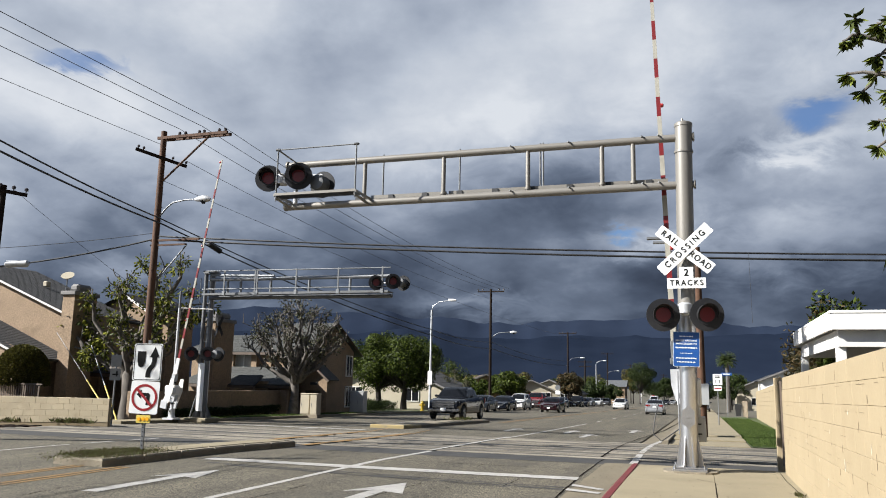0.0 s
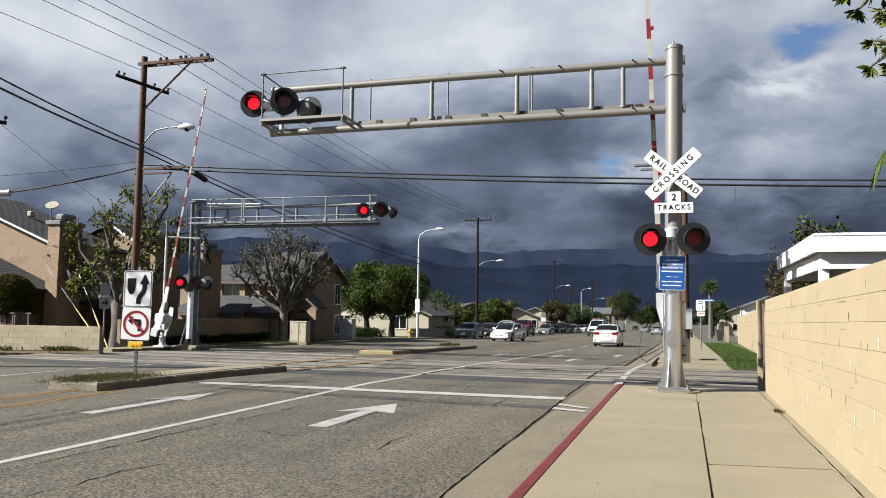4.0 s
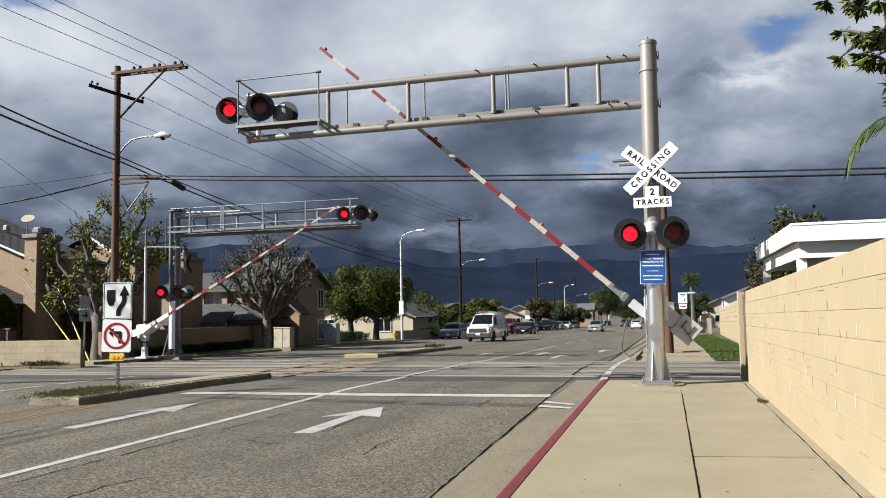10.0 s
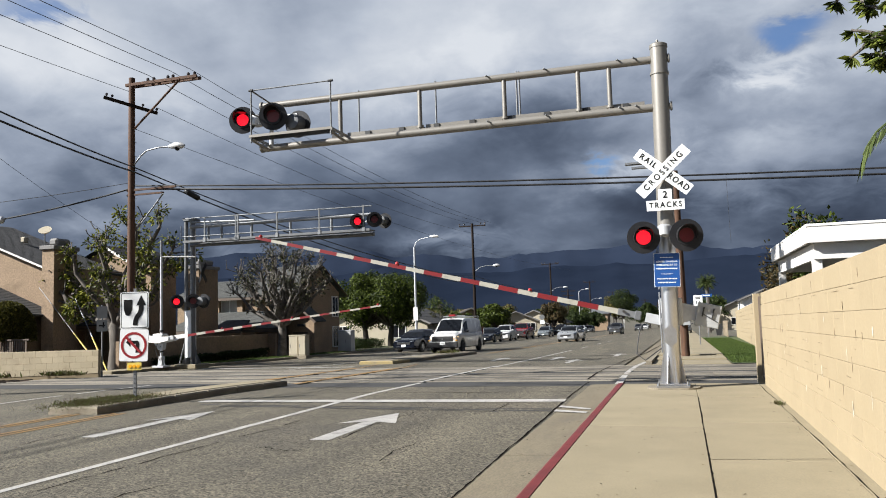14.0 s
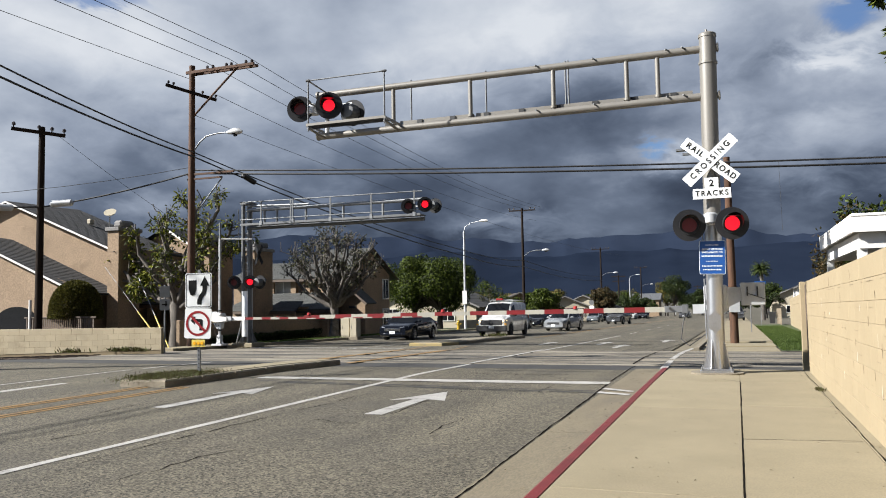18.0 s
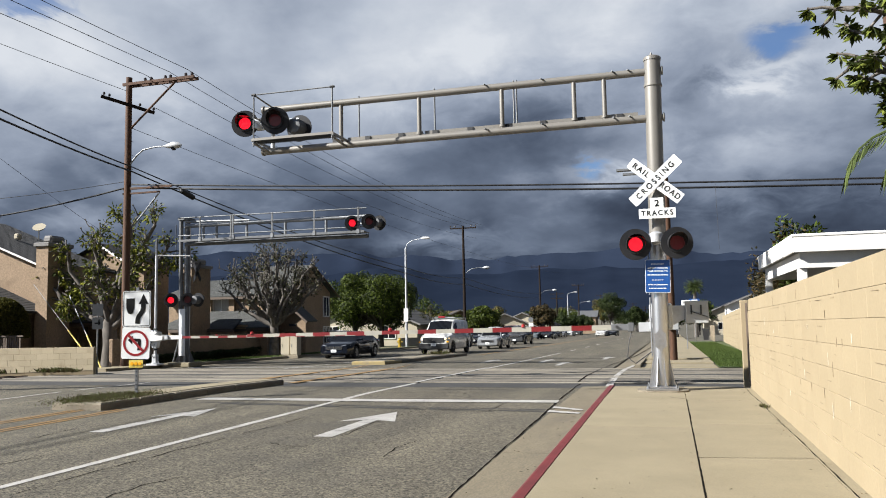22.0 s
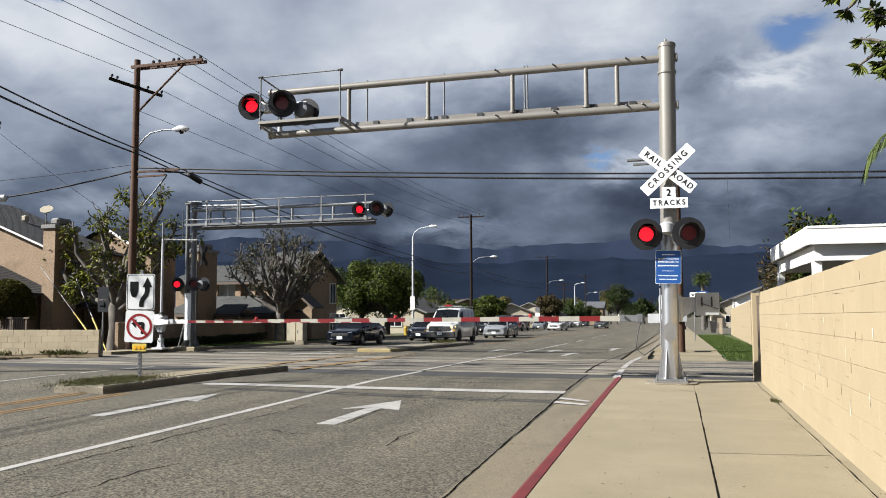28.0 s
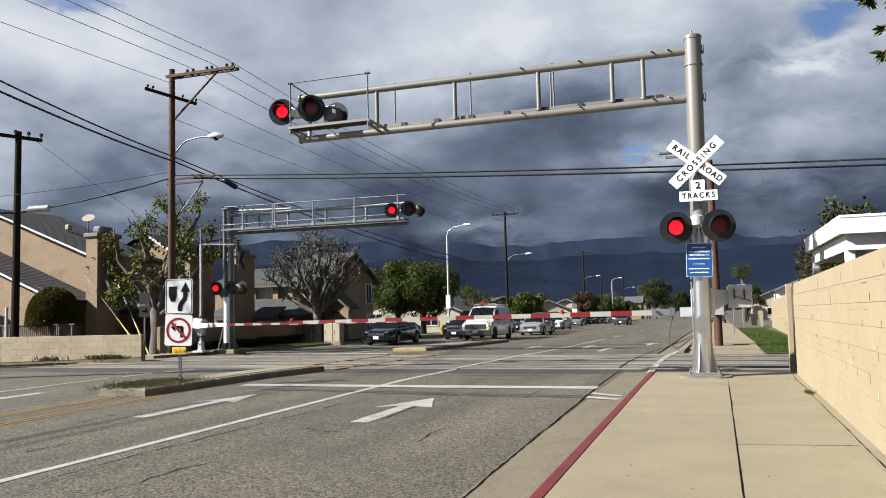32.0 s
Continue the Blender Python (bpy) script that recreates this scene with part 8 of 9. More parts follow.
grass_patch(-21.98, -20.5, 31.1, 50, 14000, 2, "patchy green grass verge")

# ---- small things along the street ----
def cabinet(label, x, y, w, d, h, material, doors=2, name="utility_cabinet"):
    c = thing(name, label, "utility cabinet", (x, y, ground_z(x, y) + 0.11))
    part("plinth", boxed(-w / 2 - 0.08, w / 2 + 0.08, -d / 2 - 0.08, d / 2 + 0.08, -0.15, 0.06, 0.01), M["old_concrete"], c)
    part("body", boxed(-w / 2, w / 2, -d / 2, d / 2, 0.06, h, 0.015), M[material], c)
    part("cap", boxed(-w / 2 - 0.03, w / 2 + 0.03, -d / 2 - 0.03, d / 2 + 0.03, h, h + 0.05, 0.015), M[material], c)
    for k in range(doors):
        x0 = -w / 2 + w * k / doors + 0.02
        q = part("door", boxed(x0, x0 + w / doors - 0.04, -d / 2 - 0.018, -d / 2, 0.12, h - 0.06, 0.006), M[material], c)
        part("door_handle", boxed(x0 + 0.05, x0 + 0.08, -d / 2 - 0.035, -d / 2 - 0.018, h * 0.45, h * 0.6, 0.004), M["galv"], q)
    return c


def hydrant(x, y):
    h = thing("fire_hydrant", "yellow fire hydrant on the verge", "fire hydrant", (x, y, ground_z(x, y) + 0.11))
    Y = M["hydrant"]
    part("barrel", tubed([(0, 0, -0.05), (0, 0, 0.05), (0, 0, 0.07), (0, 0, 0.55), (0, 0, 0.6), (0, 0, 0.68), (0, 0, 0.74)], [0.17, 0.17, 0.12, 0.12, 0.15, 0.12, 0.05], 14), Y, h, smooth=40)
    for a, b in (((-0.12, 0, 0.45), (-0.24, 0, 0.45)), ((0.12, 0, 0.45), (0.24, 0, 0.45)), ((0, -0.12, 0.4), (0, -0.25, 0.4))):
        part("outlet", tubed([a, b], 0.065, 10), Y, h, smooth=40)
    part("cap_nut", tubed([(0, 0, 0.74), (0, 0, 0.8)], 0.03, 5), Y, h)


def post_sign(label, x, y, h, panels, turn=0.0, r=0.03, base=0.11):
    """A steel post with flat panels: (shape, width, height, z of its middle, material, marks)."""
    s = thing("road_sign", label, "road sign", (x, y, ground_z(x, y) + base), turn)
    part("post", tubed([(0, 0, -0.2), (0, 0, h)], r, 8), M["galv"], s)
    for shape, w, hh, z, mt, marks in panels:
        poly = round_rect(w, hh, 0.03, 3) if shape == "box" else [(w / 2 * math.cos(radians(22.5 + 45 * k)), w / 2 * math.sin(radians(22.5 + 45 * k))) for k in range(8)] if shape == "octagon" else circle(w / 2, 24)
        q = part("sign_panel", prismed(poly, 0.006, (0, -r - 0.002, 0)), M[mt], s)
        q.matrix_basis = pose(0, 0, z)
        for mx, mz, mw, mh, mm in marks:
            part("writing_bar", boxed(mx - mw / 2, mx + mw / 2, -r - 0.014, -r - 0.009, mz - mh / 2, mz + mh / 2), M[mm], q)
    return s


cabinet("tan steel utility cabinet on the verge", -20.6, 39.9, 0.55, 0.5, 1.15, "stucco_pale", 1)
cabinet("tan steel utility cabinet on the verge", -19.98, 39.7, 0.42, 0.5, 1.15, "stucco_pale", 1)
cabinet("pale grey steel utility cabinet beside the pavement", -20.95, 47.6, 0.95, 0.6, 1.35, "box_grey", 2)
hydrant(-20.95, 60.0)
post_sign("small grey sign post with a no-turn sign at the wall's end", -19.85, 23.75, 2.55, [("box", 0.36, 0.42, 2.30, "sign_back", ()), ("box", 0.36, 0.42, 1.82, "sign_back", ((0, 0, 0.2, 0.05, "sign_black"), (0.05, 0.03, 0.05, 0.2, "sign_black")))], 30, base=0.0)
post_sign("grey back of a stop sign on its post", -20.7, 121.0, 3.1, [("octagon", 0.85, 0.85, 2.75, "sign_back", ()), ("box", 0.7, 0.55, 2.0, "sign_white", ())])
post_sign("white speed limit sign on a thin post", 0.95, 48.4, 2.75, [("box", 0.50, 0.62, 2.55, "sign_white", ((0, 0.2, 0.3, 0.05, "sign_black"), (0, 0.11, 0.26, 0.05, "sign_black"), (-0.09, -0.11, 0.04, 0.2, "sign_black"), (0.09, -0.11, 0.05, 0.2, "sign_black"))), ("box", 0.42, 0.26, 2.05, "sign_white", ((0, 0, 0.36, 0.06, "sign_red"),))])
post_sign("blue street name sign on a thin post", 2.2, 75.0, 3.8, [("box", 0.9, 0.24, 3.7, "sign_blue", ((0, 0, 0.6, 0.08, "sign_white"),))])
bin_ = thing("rubbish_bin", "dark green wheeled rubbish bin beside the fence", "rubbish bin", (3.35, 82.0, ground_z(3.3, 82.0) + 0.1))
bm = bmesh.new()
rr = [[bm.verts.new((sx * w, sy * w * 1.1, z)) for sx, sy in ((-1, -1), (1, -1), (1, 1), (-1, 1))] for w, z in ((0.22, 0.0), (0.31, 1.0))]
bm.faces.new(rr[0][::-1])
bm.faces.new(rr[1])
for k in range(4):
    bm.faces.new((rr[0][k], rr[0][(k + 1) % 4], rr[1][(k + 1) % 4], rr[1][k]))
part("tub", bm, M["plastic"], bin_)
part("lid", prismed([(-0.38, 1.0), (0.36, 1.0), (0.34, 1.06), (-0.34, 1.14)], 0.68, (0, 0.34, 0)), M["plastic"], bin_)
for x in (-0.2, 0.2):
    part("bin_wheel", tubed([(x - 0.03, 0.3, 0.1), (x + 0.03, 0.3, 0.1)], 0.1, 12), M["rubber"], bin_)
w = thing("wall", "low white garden wall before the bungalow", "garden wall", kind="structure")
for k in range(6):
    y = 64.0 + k * 3.0
    slab("wall_run", -22.5, -22.3, y, y + 3.0, M["stucco_pale"], w, top=0.85, gap=0.0)

# ---- fallen leaves and grit on the pavement ----
def litter():
    rng = random.Random(17)
    verts, faces = [], []
    for i in range(150):
        x, y = rng.uniform(-1.0, 1.42), rng.uniform(2.5, 16.5) ** 1.0
        if rng.random() < 0.35:
            x = rng.uniform(1.15, 1.45)
        a = rng.uniform(0, 2 * math.pi)
        d = Vector((math.cos(a), math.sin(a), rng.uniform(0.05, 0.3))).normalized()
        leaf_quad(verts, faces, Vector((x, y, 0.1335)), d, Vector((0, 0, 1)), rng.uniform(0.015, 0.04), rng.uniform(0.01, 0.02))
    for i in range(90):
        y = rng.uniform(3.0, 17.0)
        x = rng.uniform(-1.9, -1.32) if rng.random() < 0.5 else rng.uniform(-9, -2)
        a = rng.uniform(0, 2 * math.pi)
        leaf_quad(verts, faces, Vector((x, y, 0.022)), Vector((math.cos(a), math.sin(a), 0.2)).normalized(), Vector((0, 0, 1)), rng.uniform(0.02, 0.06), 0.02)
    me = bpy.data.meshes.new("leaf_litter")
    me.from_pydata([tuple(v) for v in verts], [], faces)
    me.materials.append(LEAF["rust"])
    tagged(new("leaf_litter", me), "small dry leaves and grit on pavement and road", "leaf litter", "", "stuff")


litter()

# ---- vehicles ----
def lerp_list(pts, y):
    if y <= pts[0][0]:
        return pts[0][1]
    for (a, p), (b, q) in zip(pts, pts[1:]):
        if y <= b:
            f = (y - a) / (b - a)
            f = f * f * (3 - 2 * f) * 0.5 + f * 0.5
            return p + (q - p) * f
    return pts[-1][1]


WHEEL_MESH = {}


def wheel(parent, x, y, r, w, dark=False):
    """Tyre with its rim; the outer side faces away from the car."""
    key = (round(r, 3), round(w, 3), dark)
    if key not in WHEEL_MESH:
        t = bmesh.new()
        prof = [(0.62 * r, -w / 2), (0.9 * r, -w / 2), (r, -w * 0.36), (r, w * 0.36), (0.9 * r, w / 2), (0.62 * r, w / 2)]
        n = 28
        rings = [[t.verts.new((d, q * math.cos(a), q * math.sin(a))) for a in (2 * math.pi * i / n for i in range(n))] for q, d in prof]
        for a, b in zip(rings, rings[1:] + rings[:1]):
            for i in range(n):
                t.faces.new((a[i], a[(i + 1) % n], b[(i + 1) % n], b[i]))
        bmesh.ops.recalc_face_normals(t, faces=t.faces)
        rm = bmesh.new()
        for k in range(5):
            a0 = 2 * math.pi * k / 5
            p = [(math.cos(a0 + q) * s * r, math.sin(a0 + q) * s * r) for q, s in ((-0.5, 0.14), (-0.22, 0.6), (0.22, 0.6), (0.5, 0.14))]
            prism(rm, p, 0.03, (w * 0.40, 0, 0), (0, 1, 0), (0, 0, 1))
        o = [[rm.verts.new((d, q * r * math.cos(a), q * r * math.sin(a))) for a in (2 * math.pi * i / n for i in range(n))] for q, d in ((0.63, w * 0.48), (0.56, w * 0.46), (0.56, w * 0.1))]
        for a, b in zip(o, o[1:]):
            for i in range(n):
                rm.faces.new((a[i], a[(i + 1) % n], b[(i + 1) % n], b[i]))
        tube(rm, [(w * 0.38, 0, 0), (w * 0.47, 0, 0)], 0.16 * r, 12)
        d = bmesh.new()
        tube(d, [(-w * 0.3, 0, 0), (w * 0.1, 0, 0)], 0.6 * r, 20)
        ms = []
        for nm, b, mt in (("tyre", t, M["rubber"]), ("rim", rm, M["plastic"] if dark else M["rim"]), ("disc", d, M["plastic"])):
            bmesh.ops.recalc_face_normals(b, faces=b.faces)
            me = bpy.data.meshes.new(nm)
            b.to_mesh(me)
            b.free()
            me.polygons.foreach_set("use_smooth", [True] * len(me.polygons))
            me.set_sharp_from_angle(angle=radians(35))
            me.materials.append(mt)
            ms.append((nm, me))
        WHEEL_MESH[key] = ms
    ms = WHEEL_MESH[key]
    ob = new("wheel", ms[0][1])
    ob.parent = parent
    ob.matrix_basis = pose(x, y, r, 0, 0, 0 if x > 0 else 180)
    for nm, me in ms[1:]:
        c = new(nm, me)
        c.parent = ob
    return ob


def vehicle(label, paint, s, group=""):
    """A road vehicle, forward along local +y, on the ground at its middle."""
    t = thing(s.get("name", "car"), label, s.get("cat", "car"), group=group)
    L, W, r = s["L"], s["W"], s["r"]
    fa, ra = s["axles"]
    deck, roof = s["deck"], s["roof"]
    low = s.get("low", 0.2)
    hw = lambda y: W / 2 * (1 - 0.16 * abs(2 * y / L) ** 5)

    def bottom(y):
        e = abs(2 * y / L)
        z = low + 0.10 * max(0.0, (e - 0.86) / 0.14) ** 2
        for a in (fa, ra):
            k = r * 1.17
            if abs(y - a) < k:
                z = max(z, r + math.sqrt(k * k - (y - a) ** 2) * 0.98)
        return z

    def section(y):
        w, zb, zt = hw(y), bottom(y), lerp_list(deck, y)
        zb = min(zb, zt - 0.08)
        h = zt - zb
        half = [(0, zb), (0.88 * w, zb), (0.985 * w, zb + min(0.05, h * 0.2)), (w, zb + 0.42 * h), (0.985 * w, zb + 0.78 * h), (0.945 * w, zt - 0.03), (0.86 * w, zt), (0.45 * w, zt + 0.015), (0, zt + 0.02)]
        return half

    body = bmesh.new()
    ys = sorted(set([round(-L / 2 + L * i / 54, 3) for i in range(55)] + [round(a + k * r * 1.17 * q, 3) for a in (fa, ra) for k in (-1, 1) for q in (1.0, 0.985, 0.93, 0.8)]))
    rings = []
    for y in ys:
        half = section(y)
        e = abs(2 * y / L)
        ring = half + [(-x, z) for x, z in half[-2:0:-1]]
        rings.append([body.verts.new((x, y, z)) for x, z in ring])
    for a, b in zip(rings, rings[1:]):
        for i in range(len(a)):
            body.faces.new((a[i], a[(i + 1) % len(a)], b[(i + 1) % len(a)], b[i]))
    body.faces.new(rings[0][::-1])
    body.faces.new(rings[-1])
    bmesh.ops.recalc_face_normals(body, faces=body.faces)
    part("body", body, paint, t, smooth=38)
    # cabin
    y0, y1 = roof[0][0], roof[-1][0]
    zr = lambda y: max(lerp_list(roof, y), lerp_list(deck, y) + 0.005)
    zbelt = lambda y: lerp_list(deck, y) - 0.01
    wb = lambda y: hw(y) * 0.905
    wt = lambda y: hw(y) * (0.905 - s.get("tumble", 0.2) * min(1.0, (zr(y) - zbelt(y)) / 0.55))
    cab = bmesh.new()
    rows = []
    for i in range(29):
        y = y0 + (y1 - y0) * i / 28
        h = zr(y) - zbelt(y)
        half = [(wb(y), zbelt(y)), (wb(y) * 0.15 + wt(y) * 0.85, zbelt(y) + 0.84 * h), (wt(y) * 0.93, zbelt(y) + 0.97 * h), (wt(y) * 0.5, zr(y) + 0.012), (0, zr(y) + 0.018)]
        ring = half + [(-x, z) for x, z in half[-2::-1]]
        rows.append([cab.verts.new((x, y, z)) for x, z in ring])
    for a, b in zip(rows, rows[1:]):
        for i in range(len(a) - 1):
            cab.faces.new((a[i], a[i + 1], b[i + 1], b[i]))
    cab.faces.new(rows[0])
    cab.faces.new(rows[-1][::-1])
    bmesh.ops.recalc_face_normals(cab, faces=cab.faces)
    part("cabin", cab, paint, t, smooth=38)
    glass = M["glass_dark"]

    def top_pane(name, ya, yb, k=0.90):
        bm = bmesh.new()
        g = []
        for i in range(7):
            y = ya + (yb - ya) * i / 6
            row = []
            for j in range(7):
                f = -1 + 2 * j / 6
                z = zbelt(y) + 0.97 * (zr(y) - zbelt(y)) + (0.03 * (zr(y) - zbelt(y)) + 0.018) * (1 - abs(f) ** 2) + 0.012
                row.append(bm.verts.new((f * wt(y) * k, y, z)))
            g.append(row)
        for a, b in zip(g, g[1:]):
            for j in range(6):
                bm.faces.new((a[j], a[j + 1], b[j + 1], b[j]))
        bmesh.ops.recalc_face_normals(bm, faces=bm.faces)
        return part(name, bm, glass, t, smooth=60)

    def side_pane(ya, yb, side, f0=0.10, f1=0.80):
        bm = bmesh.new()
        g = []
        for i in range(9):
            y = ya + (yb - ya) * i / 8
            h = zr(y) - zbelt(y)
            row = []
            for f in (f0, (f0 + f1) / 2, f1):
                x = wb(y) + (wb(y) * 0.15 + wt(y) * 0.85 - wb(y)) * f / 0.84
                row.append(bm.verts.new((side * (x + 0.008), y, zbelt(y) + f * h)))
            g.append(row)
        for a, b in zip(g, g[1:]):
            for j in range(2):
                bm.faces.new((a[j], a[j + 1], b[j + 1], b[j]))
        bmesh.ops.recalc_face_normals(bm, faces=bm.faces)
        return part("side_window", bm, glass, t)

    top_pane("windshield", *s["front_glass"])
    if "rear_glass" in s:
        top_pane("rear_window", *s["rear_glass"])
    for side in (-1, 1):
        for ya, yb in s["windows"]:
            side_pane(ya, yb, side)
        for y in s["seams"]:
            bm = bmesh.new()
            zb, zt = bottom(y) + 0.12, lerp_list(deck, y)
            pts = section(y)[2:6]
            for (xa, za), (xb, zb2) in zip(pts, pts[1:]):
                v = [bm.verts.new(c) for c in ((side * (xa + 0.003), y - 0.004, za), (side * (xa + 0.003), y + 0.004, za), (side * (xb + 0.003), y + 0.004, zb2), (side * (xb + 0.003), y - 0.004, zb2))]
                bm.faces.new(v)
            part("door_seam", bm, M["plastic"], t)
        for y in s["handles"]:
            w = hw(y) * 0.985
            z = bottom(y) + 0.72 * (lerp_list(deck, y) - bottom(y))
            part("door_handle", boxed(side * w - 0.02, side * w + 0.02, y - 0.09, y + 0.09, z - 0.015, z + 0.015, 0.006), paint, t)
        my = s["mirror"]
        part("wing_mirror", tubed([(side * (hw(my) * 0.9), my, zbelt(my) + 0.06), (side * (hw(my) * 0.98), my, zbelt(my) + 0.09), (side * (hw(my) + 0.10), my - 0.02, zbelt(my) + 0.10), (side * (hw(my) + 0.17), my - 0.03, zbelt(my) + 0.10)], [0.025, 0.06, 0.085, 0.05], 10), s.get("mirror_mat", paint), t, smooth=60)
        # lamps
        zl, hh = s["lamp"]
        yf = L / 2 - 0.13
        hl = part("headlight", tubed([(side * hw(yf) * 0.55, L / 2 - 0.035, zl), (side * hw(yf) * 0.80, L / 2 - 0.10, zl + 0.015), (side * hw(yf) * 0.99, L / 2 - 0.34, zl + 0.04)], [hh * 0.55, hh, hh * 0.6], 10), M[s.get("head_mat", "lamp_clear")], t, smooth=60)
        zt_, th = s["tail"]
        if s.get("tail_tall"):
            part("tail_light", boxed(side * hw(-L / 2 + 0.1) * 0.985 - 0.05, side * hw(-L / 2 + 0.1) * 0.985 + 0.03, -L / 2 + 0.0, -L / 2 + 0.14, zt_ - th, zt_ + th, 0.015), M["tail_red"], t)
        else:
            wr = hw(-L / 2 + 0.06)
            poly = [(side * x * wr, z) for x, z in ((0.50, zt_ + 0.01), (0.60, zt_ - th), (0.95, zt_ - th * 0.9), (0.985, zt_ + th * 0.5), (0.93, zt_ + th * 1.15), (0.55, zt_ + th * 0.9))]
            tl = part("tail_light", prismed(poly, 0.16, (0, -L / 2 + 0.145, 0)), M[s.get("tail_mat", "tail_red")], t)
            part("reversing_lens", prismed(circle(th * 0.34, 14, side * wr * 0.68, zt_), 0.006, (0, -L / 2 - 0.012, 0)), M["lamp_clear"], tl)
            part("tail_light", tubed([(side * wr * 0.965, -L / 2 + 0.06, zt_ + 0.01), (side * hw(-L / 2 + 0.2) * 0.985, -L / 2 + 0.2, zt_ + 0.02), (side * hw(-L / 2 + 0.4) * 0.985, -L / 2 + 0.42, zt_ + 0.03)], [th * 0.8, th * 0.75, th * 0.3], 10), M[s.get("tail_mat", "tail_red")], t, smooth=60)
    # front and rear
    gz0, gz1, gw = s["grille"]
    part("grille", boxed(-gw / 2, gw / 2, L / 2 - 0.10, L / 2 + 0.012, gz0, gz1, 0.02), M["plastic"], t)
    for i in range(s.get("bars", 2)):
        z = gz0 + (gz1 - gz0) * (i + 0.5) / s.get("bars", 2)
        part("grille_bar", boxed(-gw / 2 + 0.02, gw / 2 - 0.02, L / 2 + 0.008, L / 2 + 0.026, z - s.get("bar_h", 0.012), z + s.get("bar_h", 0.012), 0.004), M[s.get("bar_mat", "chrome")], t)
    part("emblem", tubed([(0, L / 2 + 0.01, (gz0 + gz1) / 2), (0, L / 2 + 0.034, (gz0 + gz1) / 2)], 0.055, 14), M[s.get("badge", "chrome")], t, "plain round badge")
    part("lower_intake", boxed(-W * 0.30, W * 0.30, L / 2 - 0.1, L / 2 + 0.004, low + 0.08, low + 0.2, 0.02), M["plastic"], t)
    bz = s.get("bumper")
    if bz:
        for y in (L / 2 - 0.06, -L / 2 - 0.05):
            part("bumper", boxed(-W * 0.47, W * 0.47, y - 0.03 * (1 if y > 0 else -1), y + 0.11 - 0.03 * (1 if y > 0 else -1), bz[0], bz[1], 0.045), M[s.get("bumper_mat", "plastic")], t)
    for y, z in ((L / 2 + 0.03, s.get("plate_f", low + 0.26)), (-L / 2 - 0.012, s.get("plate_r", 0.75))):
        pl = part("number_plate", boxed(-0.155, 0.155, y - 0.006, y + 0.006, z - 0.075, z + 0.075, 0.004), M["sign_white"], t)
        part("plate_bar", boxed(-0.11, 0.11, y + (0.007 if y > 0 else -0.009), y + (0.009 if y > 0 else -0.007), z - 0.022, z + 0.018), M["box_grey"], pl)
    if s.get("name", "car") == "car":
        # rounded bumper covers with reflectors
        for y, z0, z1 in ((-L / 2 - 0.035, low + 0.09, low + 0.42), (L / 2 - 0.075, low + 0.06, low + 0.24)):
            cv = bmesh.new()
            rows = []
            for i in range(13):
                f = -1 + 2 * i / 12
                back = 0.26 * abs(f) ** 5
                yy = y + back if y < 0 else y + 0.11 - back
                x = f * hw(L / 2 - 0.12 - back) * 1.004
                ring_ = [(yy + (0.03 if y < 0 else -0.03), z0), (yy, z0 + 0.05), (yy, z1 - 0.05), (yy + (0.05 if y < 0 else -0.05), z1)]
                rows.append([cv.verts.new((x, q, z)) for q, z in ring_] + [cv.verts.new((x, yy + (0.2 if y < 0 else -0.2), z)) for z in (z1, z0)])
            for p, q in zip(rows, rows[1:]):
                for k in range(6):
                    cv.faces.new((p[k], p[(k + 1) % 6], q[(k + 1) % 6], q[k]))
            cv.faces.new(rows[0])
            cv.faces.new(rows[-1][::-1])
            bmesh.ops.recalc_face_normals(cv, faces=cv.faces)
            bp = part("bumper_cover", cv, paint, t, smooth=50)
            if y < 0:
                for sx in (-1, 1):
                    part("reflector", tubed([(sx * W * 0.40, y - 0.006, low + 0.24), (sx * W * 0.40, y + 0.06, low + 0.24)], 0.034, 14), M["plastic"], bp)
        part("trunk_grip", boxed(-0.35, 0.35, -L / 2 - 0.02, -L / 2 + 0.05, s.get("plate_r", 0.75) + 0.09, s.get("plate_r", 0.75) + 0.115, 0.006), paint, t)
        em = part("emblem", tubed([(0, -L / 2 + 0.012, s.get("plate_r", 0.75) + 0.165), (0, -L / 2 + 0.06, s.get("plate_r", 0.75) + 0.165)], 0.042, 14), M["silver_paint"], t, "plain round badge")
    ws = [wheel(t, sx * (W / 2 - 0.115), a, r, 0.215, s.get("dark_rim", False)) for a in (fa, ra) for sx in (-1, 1)]
    under = part("underbody", boxed(-W * 0.40, W * 0.40, -L / 2 + 0.25, L / 2 - 0.25, low + 0.02, low + 0.32), M["plastic"], t)
    return t, ws, r


SEDAN = dict(L=4.75, W=1.80, r=0.325, axles=(1.38, -1.37), low=0.19,
             deck=[(-2.375, 0.80), (-2.30, 1.00), (-1.6, 1.03), (-0.6, 0.97), (0.9, 0.93), (1.5, 0.90), (2.1, 0.80), (2.30, 0.74), (2.375, 0.66)],
             roof=[(-1.85, 1.03), (-1.0, 1.36), (-0.45, 1.445), (0.2, 1.44), (0.75, 1.28), (1.25, 0.93)],
             front_glass=(0.36, 1.2), rear_glass=(-1.78, -0.92), windows=((-1.30, -0.92), (-0.86, 0.02), (0.12, 0.92)),
             seams=(-0.90, 0.07, 1.02), handles=(-0.72, 0.22), mirror=0.86, lamp=(0.66, 0.075), tail=(0.86, 0.085), grille=(0.48, 0.66, 0.95), bars=3, plate_f=0.42)
